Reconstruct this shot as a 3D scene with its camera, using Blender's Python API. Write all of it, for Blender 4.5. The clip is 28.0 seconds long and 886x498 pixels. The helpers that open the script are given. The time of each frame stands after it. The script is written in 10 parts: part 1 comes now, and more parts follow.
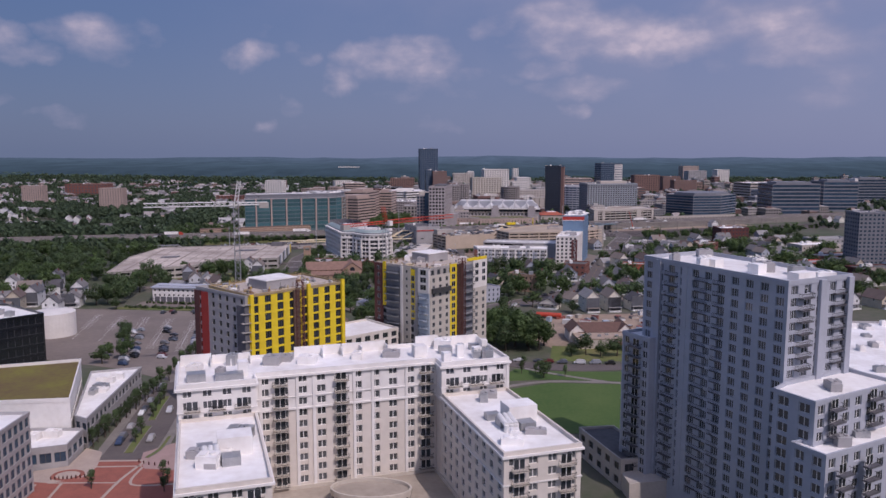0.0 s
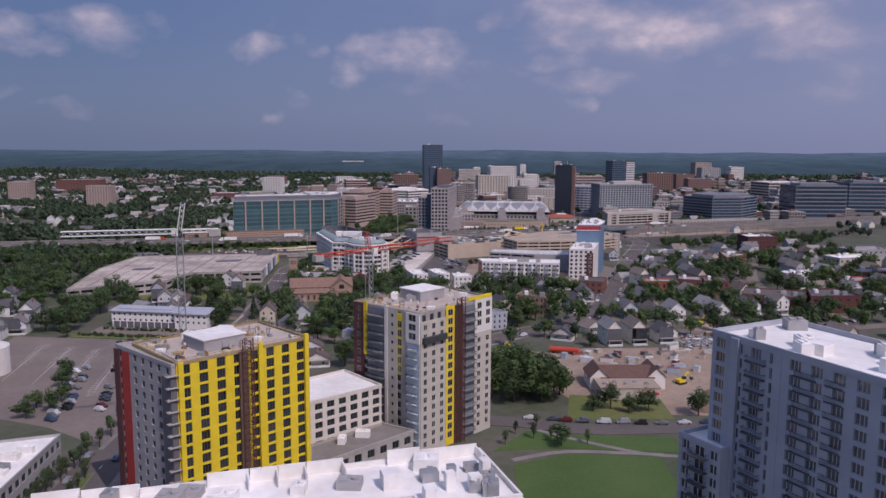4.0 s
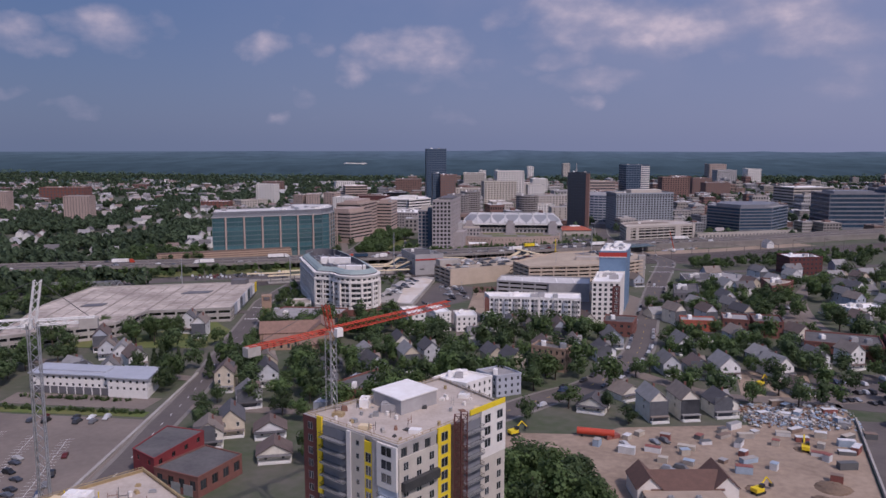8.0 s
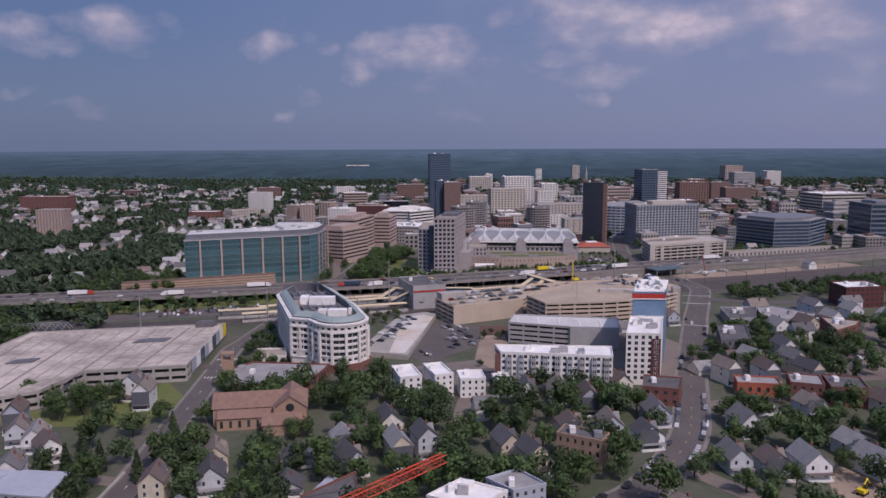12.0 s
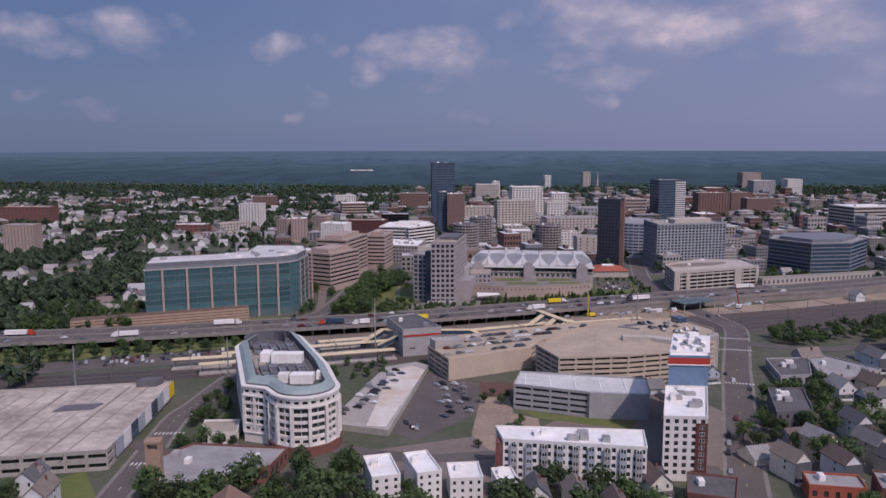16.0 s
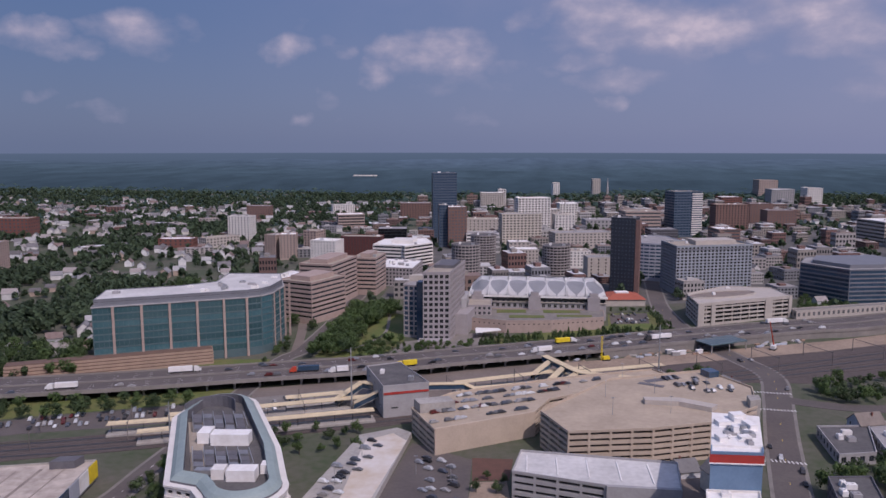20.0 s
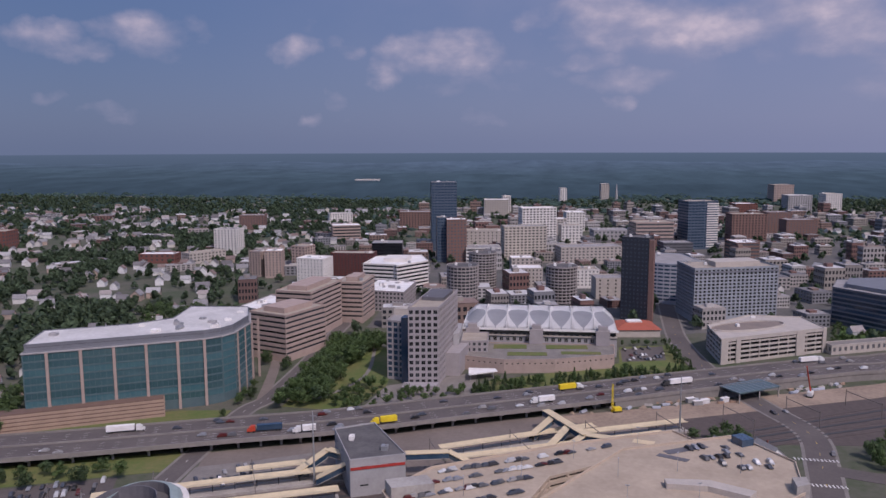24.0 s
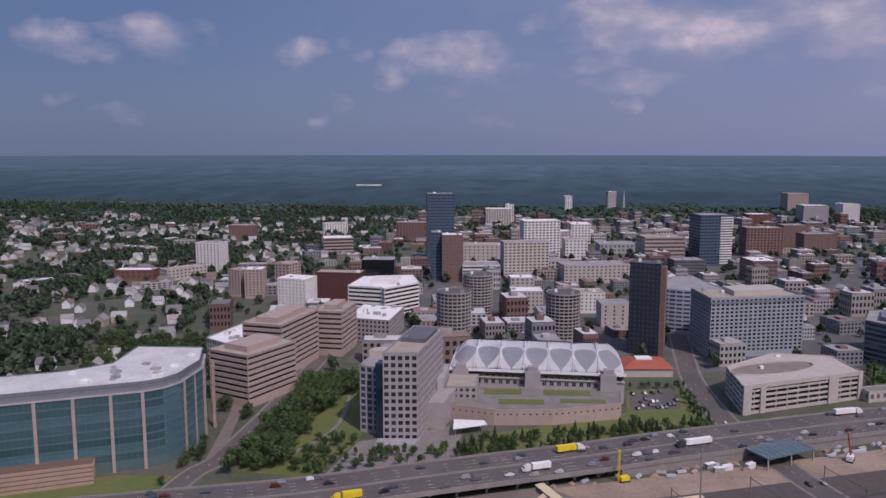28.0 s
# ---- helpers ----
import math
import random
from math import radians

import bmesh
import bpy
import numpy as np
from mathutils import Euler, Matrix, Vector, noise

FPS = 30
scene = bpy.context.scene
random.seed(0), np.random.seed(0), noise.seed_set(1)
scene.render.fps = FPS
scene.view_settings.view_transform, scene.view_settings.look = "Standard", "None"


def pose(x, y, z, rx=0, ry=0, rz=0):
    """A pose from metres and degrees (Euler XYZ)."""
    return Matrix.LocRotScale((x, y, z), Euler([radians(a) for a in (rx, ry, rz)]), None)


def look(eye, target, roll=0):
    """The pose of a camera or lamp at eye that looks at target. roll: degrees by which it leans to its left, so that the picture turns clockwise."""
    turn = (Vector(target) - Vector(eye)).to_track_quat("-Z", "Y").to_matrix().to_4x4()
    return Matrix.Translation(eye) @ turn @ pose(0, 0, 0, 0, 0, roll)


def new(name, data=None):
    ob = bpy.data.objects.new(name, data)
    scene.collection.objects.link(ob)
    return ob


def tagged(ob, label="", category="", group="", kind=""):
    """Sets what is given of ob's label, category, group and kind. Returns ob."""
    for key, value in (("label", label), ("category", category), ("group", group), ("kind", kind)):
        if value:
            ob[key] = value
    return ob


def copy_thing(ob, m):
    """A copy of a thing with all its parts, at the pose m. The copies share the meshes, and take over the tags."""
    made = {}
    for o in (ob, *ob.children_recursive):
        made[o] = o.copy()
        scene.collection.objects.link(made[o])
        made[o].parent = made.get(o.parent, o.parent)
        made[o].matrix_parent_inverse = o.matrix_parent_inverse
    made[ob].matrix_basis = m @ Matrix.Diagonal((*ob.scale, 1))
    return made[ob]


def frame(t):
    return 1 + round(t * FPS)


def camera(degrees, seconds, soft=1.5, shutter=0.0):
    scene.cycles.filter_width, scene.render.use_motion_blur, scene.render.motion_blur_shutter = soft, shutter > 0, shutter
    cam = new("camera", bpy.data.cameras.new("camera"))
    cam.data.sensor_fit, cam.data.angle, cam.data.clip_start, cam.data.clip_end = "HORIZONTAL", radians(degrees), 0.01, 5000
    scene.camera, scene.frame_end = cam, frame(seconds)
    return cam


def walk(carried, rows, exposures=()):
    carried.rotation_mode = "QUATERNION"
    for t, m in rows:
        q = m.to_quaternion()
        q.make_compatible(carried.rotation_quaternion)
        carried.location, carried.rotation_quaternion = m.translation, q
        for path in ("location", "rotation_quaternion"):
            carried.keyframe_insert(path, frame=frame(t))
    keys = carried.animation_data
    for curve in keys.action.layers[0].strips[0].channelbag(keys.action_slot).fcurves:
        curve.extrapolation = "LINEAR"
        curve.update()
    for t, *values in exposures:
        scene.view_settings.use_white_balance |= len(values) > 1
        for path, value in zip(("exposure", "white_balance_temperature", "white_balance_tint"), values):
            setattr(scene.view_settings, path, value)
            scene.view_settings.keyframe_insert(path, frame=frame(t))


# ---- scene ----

# ---------------------------------------------------------------- camera
cam = camera(60.0, 28.0)
PATH = [
    (0, (0.00, 0.00, 92.75), (-3.54, 99.17, 80.41), 0.05),
    (1.5, (0.65, 20.78, 95.34), (-3.20, 119.88, 82.57), 0.22),
    (3, (1.21, 43.60, 98.10), (-2.94, 142.65, 84.95), 0.34),
    (4.5, (1.66, 72.15, 101.23), (-2.78, 171.16, 87.91), 0.30),
    (6, (1.81, 103.58, 104.71), (-2.91, 202.57, 91.31), 0.21),
    (8, (1.28, 147.30, 109.93), (-3.84, 246.26, 96.50), 0.07),
    (10, (0.15, 191.64, 115.81), (-5.34, 290.56, 102.24), -0.11),
    (12, (-0.49, 235.74, 121.80), (-6.39, 334.62, 108.12), -0.23),
    (14.5, (1.15, 289.86, 128.60), (-5.40, 388.71, 115.02), -0.17),
    (17, (4.06, 341.73, 135.27), (-3.18, 440.57, 121.87), -0.05),
    (19, (6.58, 380.32, 140.85), (-1.17, 479.13, 127.56), -0.01),
    (21, (9.62, 417.26, 146.42), (1.34, 516.04, 133.21), -0.01),
    (22.5, (12.37, 444.23, 150.49), (3.69, 542.98, 137.28), -0.11),
    (24, (15.32, 470.70, 154.48), (6.26, 569.41, 141.28), -0.19),
    (26, (19.36, 505.48, 159.59), (9.86, 604.17, 146.50), -0.12),
    (28, (23.49, 539.98, 164.61), (13.58, 638.64, 151.67), 0.02),
]
walk(cam, [(t, look(eye, target, roll)) for t, eye, target, roll in PATH], exposures=[(0, 0.0, 6150, 27), (28, 0.0, 6150, 27)])

# ---------------------------------------------------------------- light
SUN_TO = Vector((0.42, -0.52, 0.80)).normalized()
SUN_ELEV = math.asin(SUN_TO.z)
SUN_AZ = math.atan2(SUN_TO.x, SUN_TO.y)
sun_data = bpy.data.lights.new("sun", "SUN")
sun_data.energy, sun_data.angle, sun_data.color = 2.28, radians(0.6), (1.0, 0.925, 0.83)
sun = new("sun", sun_data)
sun.matrix_world = look(SUN_TO * 400, (0, 0, 0))
scene.view_settings.exposure = 0.0

# azimuth, elevation, half width, half height (degrees), density
CLOUDS = [
    (-31.88, 7.14, 1.77, 0.84, 0.85),
    (-30.38, 6.50, 2.03, 0.63, 0.8),
    (-25.68, 7.51, 2.62, 1.27, 0.75),
    (-28.73, 8.15, 1.10, 0.51, 0.5),
    (-28.64, 2.19, 1.77, 0.55, 0.5),
    (-32.44, 3.44, 0.84, 0.30, 0.35),
    (-15.53, 6.70, 1.27, 0.72, 0.85),
    (-13.24, 7.60, 0.93, 0.55, 0.55),
    (-11.98, 6.85, 1.10, 0.38, 0.55),
    (-14.69, 8.45, 0.93, 0.46, 0.4),
    (-13.23, 3.23, 0.68, 0.51, 0.35),
    (-14.71, 1.77, 0.68, 0.38, 0.35),
    (-11.64, 1.63, 0.84, 0.38, 0.35),
    (-4.85, 6.65, 3.21, 1.22, 1),
    (-2.67, 6.81, 1.43, 0.68, 0.7),
    (-9.05, 5.31, 1.35, 0.76, 0.95),
    (-3.28, 4.65, 3.80, 0.63, 0.4),
    (0.01, 5.72, 1.01, 0.51, 0.4),
    (1.53, 9.12, 1.27, 0.80, 0.65),
    (3.04, 7.78, 1.86, 0.93, 0.45),
    (5.30, 6.02, 1.86, 0.55, 0.75),
    (2.88, 5.58, 1.27, 0.51, 0.35),
    (6.82, 9.08, 2.95, 1.35, 0.85),
    (10.36, 8.13, 3.80, 1.52, 0.95),
    (14.16, 7.91, 2.62, 1.14, 0.95),
    (8.13, 4.56, 3.12, 0.63, 0.75),
    (7.37, 3.02, 0.84, 0.42, 0.65),
    (17.78, 8.17, 2.45, 1.69, 0.65),
    (20.17, 8.82, 3.21, 1.10, 0.85),
    (22.45, 7.19, 3.54, 1.27, 0.85),
    (25.16, 5.28, 1.43, 1.27, 0.5),
    (24.30, 3.83, 1.86, 0.63, 0.35),
    (-2.87, 2.05, 1.77, 0.46, 0.35),
]


def make_world():
    world = bpy.data.worlds.new("sky")
    scene.world = world
    world.use_nodes = True
    nt = world.node_tree
    nt.nodes.clear()
    N, L = nt.nodes.new, nt.links.new

    def math_node(op, a, b=None, clamp=False):
        n = N("ShaderNodeMath")
        n.operation, n.use_clamp = op, clamp
        for k, v in enumerate((a, b)):
            if v is None:
                continue
            if isinstance(v, (int, float)):
                n.inputs[k].default_value = v
            else:
                L(v, n.inputs[k])
        return n.outputs[0]

    def mix(fac, a, b):
        n = N("ShaderNodeMix")
        n.data_type = "RGBA"
        for k, v in ((0, fac), (6, a), (7, b)):
            if isinstance(v, tuple):
                n.inputs[k].default_value = (*v, 1)
            elif isinstance(v, float):
                n.inputs[k].default_value = v
            else:
                L(v, n.inputs[k])
        return n.outputs[2]

    coord = N("ShaderNodeTexCoord").outputs["Generated"]
    sep = N("ShaderNodeSeparateXYZ")
    L(coord, sep.inputs[0])
    az = math_node("MULTIPLY", math_node("ARCTAN2", sep.outputs[0], sep.outputs[1]), 57.2958)
    el = math_node("MULTIPLY", math_node("ARCSINE", sep.outputs[2]), 57.2958)
    sky = N("ShaderNodeTexSky")
    sky.sky_type, sky.sun_disc = "NISHITA", False
    sky.sun_elevation, sky.sun_rotation = SUN_ELEV, SUN_AZ
    sky.air_density, sky.dust_density, sky.ozone_density = 1.0, 1.5, 1.5
    dim = N("ShaderNodeVectorMath")
    dim.operation = "SCALE"
    L(sky.outputs[0], dim.inputs[0])
    dim.inputs[3].default_value = 0.15
    # summer haze towards the horizon
    ramp = N("ShaderNodeValToRGB")
    L(math_node("MULTIPLY", el, 1 / 30.0, True), ramp.inputs[0])
    stops = ramp.color_ramp.elements
    stops[0].position, stops[0].color = 0.0, (0.150, 0.205, 0.308, 1)
    stops[1].position, stops[1].color = 1.0, (0.072, 0.170, 0.385, 1)
    mid = stops.new(0.30)
    mid.color = (0.108, 0.184, 0.330, 1)
    haze = math_node("SUBTRACT", 1.0, math_node("MULTIPLY", math_node("SUBTRACT", el, 14.0), 1 / 30.0, True))
    side = math_node("ADD", 0.5, math_node("MULTIPLY", az, 1 / 60.0), True)
    air = mix(math_node("MULTIPLY", side, 0.75), ramp.outputs[0], (0.214, 0.240, 0.345))
    west = N("ShaderNodeVectorMath")
    west.operation = "SCALE"
    L(air, west.inputs[0]), L(math_node("ADD", 0.80, math_node("MULTIPLY", side, 0.24)), west.inputs[3])
    base = mix(math_node("MULTIPLY", haze, 0.94), dim.outputs[0], west.outputs[0])
    # cumulus
    noise_map = N("ShaderNodeMapping")
    noise_map.inputs["Scale"].default_value = (1, 1, 1.8)
    L(coord, noise_map.inputs[0])
    tex = N("ShaderNodeTexNoise")
    tex.inputs["Scale"].default_value, tex.inputs["Detail"].default_value = 17.0, 7.0
    tex.inputs["Roughness"].default_value = 0.52
    L(noise_map.outputs[0], tex.inputs[0])
    warp = N("ShaderNodeTexNoise")
    warp.inputs["Scale"].default_value, warp.inputs["Detail"].default_value = 24.0, 5.0
    L(coord, warp.inputs[0])
    bend = N("ShaderNodeSeparateXYZ")
    L(warp.outputs["Color"], bend.inputs[0])
    flat_az = az
    az = math_node("ADD", az, math_node("MULTIPLY", math_node("SUBTRACT", bend.outputs[0], 0.5), 4.2))
    flat_el = el
    el = math_node("ADD", el, math_node("MULTIPLY", math_node("SUBTRACT", bend.outputs[1], 0.5), 2.0))
    total = None
    for a, e, w, h, s in CLOUDS:
        u = math_node("MULTIPLY", math_node("SUBTRACT", az, a), 1 / (w * 1.7))
        v = math_node("MULTIPLY", math_node("SUBTRACT", el, e), 1 / (h * 1.8))
        r = math_node("SUBTRACT", 1.0, math_node("ADD", math_node("MULTIPLY", u, u), math_node("MULTIPLY", v, v)), True)
        r = math_node("MULTIPLY", r, s)
        total = r if total is None else math_node("MAXIMUM", total, r)
    lumps = math_node("MULTIPLY", math_node("SUBTRACT", tex.outputs[0], 0.5), 2.1)
    puff = math_node("ADD", math_node("MULTIPLY", total, 1.15), math_node("MULTIPLY", lumps, math_node("MULTIPLY", total, 3.0, True)))
    puff = math_node("MULTIPLY", math_node("SUBTRACT", puff, 0.22), 0.92, True)
    body = math_node("MULTIPLY", puff, puff)
    el = flat_el
    thin = N("ShaderNodeTexNoise")
    thin.inputs["Scale"].default_value, thin.inputs["Detail"].default_value = 6.0, 6.0
    L(noise_map.outputs[0], thin.inputs[0])
    veil = math_node("MULTIPLY", math_node("SUBTRACT", thin.outputs[0], 0.36), 1.9, True)
    east = math_node("ADD", 0.62, math_node("MULTIPLY", flat_az, 1 / 34.0))
    veil = math_node("MULTIPLY", math_node("MULTIPLY", veil, math_node("MULTIPLY", el, 1 / 12.0, True)), math_node("MULTIPLY", east, 1.0, True))
    base = mix(veil, base, (0.275, 0.295, 0.385))
    tone = mix(body, (0.31, 0.315, 0.395), (0.60, 0.53, 0.54))
    base = mix(math_node("MULTIPLY", puff, 0.74), base, tone)
    # far country below the skyline, its haze painted as paler blue towards the top
    below = math_node("MULTIPLY", math_node("SUBTRACT", math_node("MULTIPLY", el, -1.0), 0.42), 14.0, True)
    depth = math_node("MULTIPLY", math_node("SUBTRACT", math_node("MULTIPLY", el, -1.0), 0.5), 0.6, True)
    base = mix(below, base, mix(depth, (0.088, 0.130, 0.180), (0.056, 0.090, 0.120)))
    bg = N("ShaderNodeBackground")
    L(base, bg.inputs[0])
    out = N("ShaderNodeOutputWorld")
    L(bg.outputs[0], out.inputs[0])


make_world()

# ---------------------------------------------------------------- materials
def mat(name, c1, c2=None, scale=0.3, rough=0.8, metal=0.0, bump=0.0, rnd=0.0, fine=6.0, island=False, spec=0.4):
    """Two-scale noise between two colours; rnd: brightness that differs from object to object."""
    m = bpy.data.materials.new(name)
    m.use_nodes = True
    nt = m.node_tree
    N, L = nt.nodes.new, nt.links.new
    bsdf = nt.nodes["Principled BSDF"]
    bsdf.inputs["Roughness"].default_value, bsdf.inputs["Metallic"].default_value = rough, metal
    bsdf.inputs["Specular IOR Level"].default_value = spec
    c2 = c2 or tuple(v * 0.82 for v in c1)
    pos = N("ShaderNodeNewGeometry").outputs["Position"]
    big = N("ShaderNodeTexNoise")
    big.inputs["Scale"].default_value, big.inputs["Detail"].default_value = scale, 5.0
    small = N("ShaderNodeTexNoise")
    small.inputs["Scale"].default_value, small.inputs["Detail"].default_value = scale * fine, 3.0
    L(pos, big.inputs[0]), L(pos, small.inputs[0])
    add = N("ShaderNodeMath")
    add.operation = "MULTIPLY_ADD"
    L(small.outputs[0], add.inputs[0])
    add.inputs[1].default_value = 0.6
    L(big.outputs[0], add.inputs[2])
    rng = N("ShaderNodeMapRange")
    L(add.outputs[0], rng.inputs[0])
    rng.inputs[1].default_value, rng.inputs[2].default_value = 0.55, 1.05
    mix = N("ShaderNodeMix")
    mix.data_type = "RGBA"
    L(rng.outputs[0], mix.inputs[0])
    mix.inputs[6].default_value, mix.inputs[7].default_value = (*c1, 1), (*c2, 1)
    colour = mix.outputs[2]
    if rnd:
        if island:
            r = N("ShaderNodeNewGeometry").outputs["Random Per Island"]
        else:
            r = N("ShaderNodeObjectInfo").outputs["Random"]
        k = N("ShaderNodeMath")
        k.operation = "MULTIPLY_ADD"
        L(r, k.inputs[0])
        k.inputs[1].default_value, k.inputs[2].default_value = 2 * rnd, 1 - rnd
        sc = N("ShaderNodeVectorMath")
        sc.operation = "SCALE"
        L(colour, sc.inputs[0]), L(k.outputs[0], sc.inputs[3])
        colour = sc.outputs[0]
    L(colour, bsdf.inputs["Base Color"])
    if bump:
        b = N("ShaderNodeBump")
        b.inputs["Strength"].default_value, b.inputs["Distance"].default_value = bump, 0.1
        L(small.outputs[0], b.inputs["Height"]), L(b.outputs[0], bsdf.inputs["Normal"])
    return m


def palette(name, colours, rough=0.7, island=False, dirt=0.25, metal=0.0):
    """One of several paints, picked by the object's (or piece's) random number, with dirt over it."""
    m = mat(name, (1, 1, 1), (1 - dirt,) * 3, 0.4, rough, metal)
    nt = m.node_tree
    N, L = nt.nodes.new, nt.links.new
    bsdf = nt.nodes["Principled BSDF"]
    if island:
        r = N("ShaderNodeNewGeometry").outputs["Random Per Island"]
    else:
        r = N("ShaderNodeObjectInfo").outputs["Random"]
    ramp = N("ShaderNodeValToRGB")
    ramp.color_ramp.interpolation = "CONSTANT"
    el = ramp.color_ramp.elements
    el[0].color = (*colours[0], 1)
    el[1].position, el[1].color = 1 / len(colours), (*colours[1], 1)
    for k, c in enumerate(colours[2:], 2):
        el.new(k / len(colours)).color = (*c, 1)
    L(r, ramp.inputs[0])
    mul = N("ShaderNodeMix")
    mul.data_type, mul.blend_type = "RGBA", "MULTIPLY"
    mul.inputs[0].default_value = 1.0
    old = bsdf.inputs["Base Color"].links[0].from_socket
    L(ramp.outputs[0], mul.inputs[6]), L(old, mul.inputs[7]), L(mul.outputs[2], bsdf.inputs["Base Color"])
    return m

M_GROUND = mat("ground_mix", (0.055, 0.078, 0.034), (0.125, 0.112, 0.090), 0.025, 0.95, fine=9)
M_ASPHALT = mat("asphalt", (0.096, 0.081, 0.076), (0.138, 0.117, 0.106), 0.05, 0.9, fine=12)
M_ASPHALT2 = mat("worn_asphalt", (0.16, 0.13, 0.112), (0.225, 0.185, 0.155), 0.04, 0.9, fine=10)
M_CONC = mat("concrete", (0.42, 0.39, 0.35), (0.30, 0.275, 0.25), 0.08, 0.85, fine=8)
M_BEIGE = mat("beige_concrete", (0.52, 0.42, 0.325), (0.43, 0.345, 0.265), 0.12, 0.85, fine=9)
M_BDECK = mat("beige_deck", (0.47, 0.38, 0.285), (0.36, 0.29, 0.215), 0.06, 0.9, fine=7)
M_DECK = mat("deck_concrete", (0.62, 0.535, 0.455), (0.27, 0.22, 0.185), 0.05, 0.9, fine=5)
M_PAVE = mat("pavement", (0.25, 0.225, 0.20), (0.175, 0.157, 0.14), 0.15, 0.9)
M_LINE = mat("road_paint", (0.75, 0.74, 0.70), (0.55, 0.53, 0.5), 0.8, 0.8)
M_YLINE = mat("yellow_road_paint", (0.65, 0.45, 0.08), (0.45, 0.32, 0.08), 0.8, 0.8)
M_SEDUM = mat("sedum_roof", (0.17, 0.15, 0.030), (0.12, 0.075, 0.04), 0.06, 0.95, fine=9)
M_GRASS = mat("mown_grass", (0.048, 0.096, 0.020), (0.080, 0.125, 0.032), 0.05, 0.95, fine=14)
M_ROUGHGRASS = mat("rough_grass", (0.09, 0.135, 0.03), (0.17, 0.155, 0.06), 0.04, 0.95, fine=9)
M_DIRT = mat("bare_earth", (0.37, 0.28, 0.205), (0.23, 0.17, 0.125), 0.05, 0.95, fine=8)
M_WHITE = mat("white_stucco", (0.80, 0.77, 0.73), (0.68, 0.645, 0.60), 0.12, 0.85)
M_TAUPE = mat("taupe_stucco", (0.56, 0.50, 0.42), (0.47, 0.42, 0.355), 0.12, 0.85)
M_CREAM = mat("cream_stucco", (0.68, 0.62, 0.55), (0.59, 0.535, 0.47), 0.12, 0.85)
M_GLASSL = mat("clear_window_glass", (0.060, 0.064, 0.070), (0.11, 0.112, 0.115), 0.25, 0.08, rnd=0.6, spec=0.9)
M_ROOFW = mat("white_roof_membrane", (0.88, 0.86, 0.83), (0.70, 0.66, 0.61), 0.10, 0.7, fine=5)
M_ROOFG = mat("grey_roof_membrane", (0.36, 0.34, 0.33), (0.25, 0.235, 0.225), 0.10, 0.85)
M_ROOFD = mat("dark_roof_felt", (0.085, 0.08, 0.08), (0.14, 0.13, 0.125), 0.12, 0.9)
M_ROOFTAN = mat("tan_roof_gravel", (0.42, 0.36, 0.29), (0.31, 0.265, 0.215), 0.12, 0.9)
M_BLUEGREY = mat("blue_grey_panel", (0.42, 0.435, 0.48), (0.35, 0.365, 0.405), 0.15, 0.7)
M_GREY = mat("grey_panel", (0.40, 0.385, 0.38), (0.32, 0.305, 0.30), 0.15, 0.75)
M_DGREY = mat("dark_grey_panel", (0.15, 0.145, 0.155), (0.11, 0.105, 0.115), 0.2, 0.7)
M_YELLOW = mat("yellow_sheathing", (0.80, 0.60, 0.02), (0.68, 0.49, 0.02), 0.4, 0.75)
M_RED = mat("red_panel", (0.44, 0.045, 0.032), (0.35, 0.04, 0.03), 0.3, 0.7)
M_MAROON = mat("maroon_brick", (0.13, 0.045, 0.04), (0.095, 0.036, 0.033), 0.5, 0.85)
M_BRICK = mat("red_brick", (0.215, 0.092, 0.072), (0.16, 0.07, 0.056), 0.6, 0.9, fine=9)
M_BRICKT = mat("brown_tower_brick", (0.235, 0.140, 0.115), (0.18, 0.11, 0.092), 0.4, 0.9)
M_PODSHADE = mat("shaded_garage_stone", (0.18, 0.115, 0.085), (0.14, 0.09, 0.07), 0.2, 0.85)
M_BARRIER = mat("weathered_barrier_concrete", (0.27, 0.245, 0.22), (0.20, 0.18, 0.165), 0.1, 0.9)
M_PODB = mat("brown_garage_stone", (0.40, 0.285, 0.21), (0.32, 0.23, 0.17), 0.2, 0.85)
M_PINKST = mat("pink_stone", (0.44, 0.335, 0.285), (0.36, 0.275, 0.235), 0.2, 0.8)
M_STONE = mat("pale_stone", (0.50, 0.445, 0.39), (0.41, 0.365, 0.32), 0.2, 0.8)
M_GSTONE = mat("grey_granite", (0.37, 0.335, 0.33), (0.31, 0.28, 0.275), 0.2, 0.75)
M_LIMEST = mat("white_precast", (0.74, 0.70, 0.65), (0.64, 0.60, 0.55), 0.15, 0.8)
M_COPPER = mat("weathered_green_metal", (0.30, 0.36, 0.345), (0.24, 0.295, 0.28), 0.2, 0.55)
M_ROOFO = mat("dirty_white_roof", (0.66, 0.635, 0.605), (0.46, 0.44, 0.415), 0.06, 0.8, fine=7)
M_GLASSP = mat("pale_tower_glass", (0.14, 0.17, 0.21), (0.20, 0.23, 0.27), 0.15, 0.15, rnd=0.3, spec=0.8)
M_GLASS = mat("dark_window_glass", (0.020, 0.024, 0.030), (0.040, 0.045, 0.052), 0.3, 0.12, rnd=0.5, spec=0.8)
M_GLASST = mat("teal_window_glass", (0.038, 0.098, 0.112), (0.066, 0.138, 0.15), 0.10, 0.10, rnd=0.3, spec=0.8)
M_SPANDREL = mat("teal_spandrel_panel", (0.105, 0.155, 0.165), (0.08, 0.125, 0.135), 0.2, 0.3)
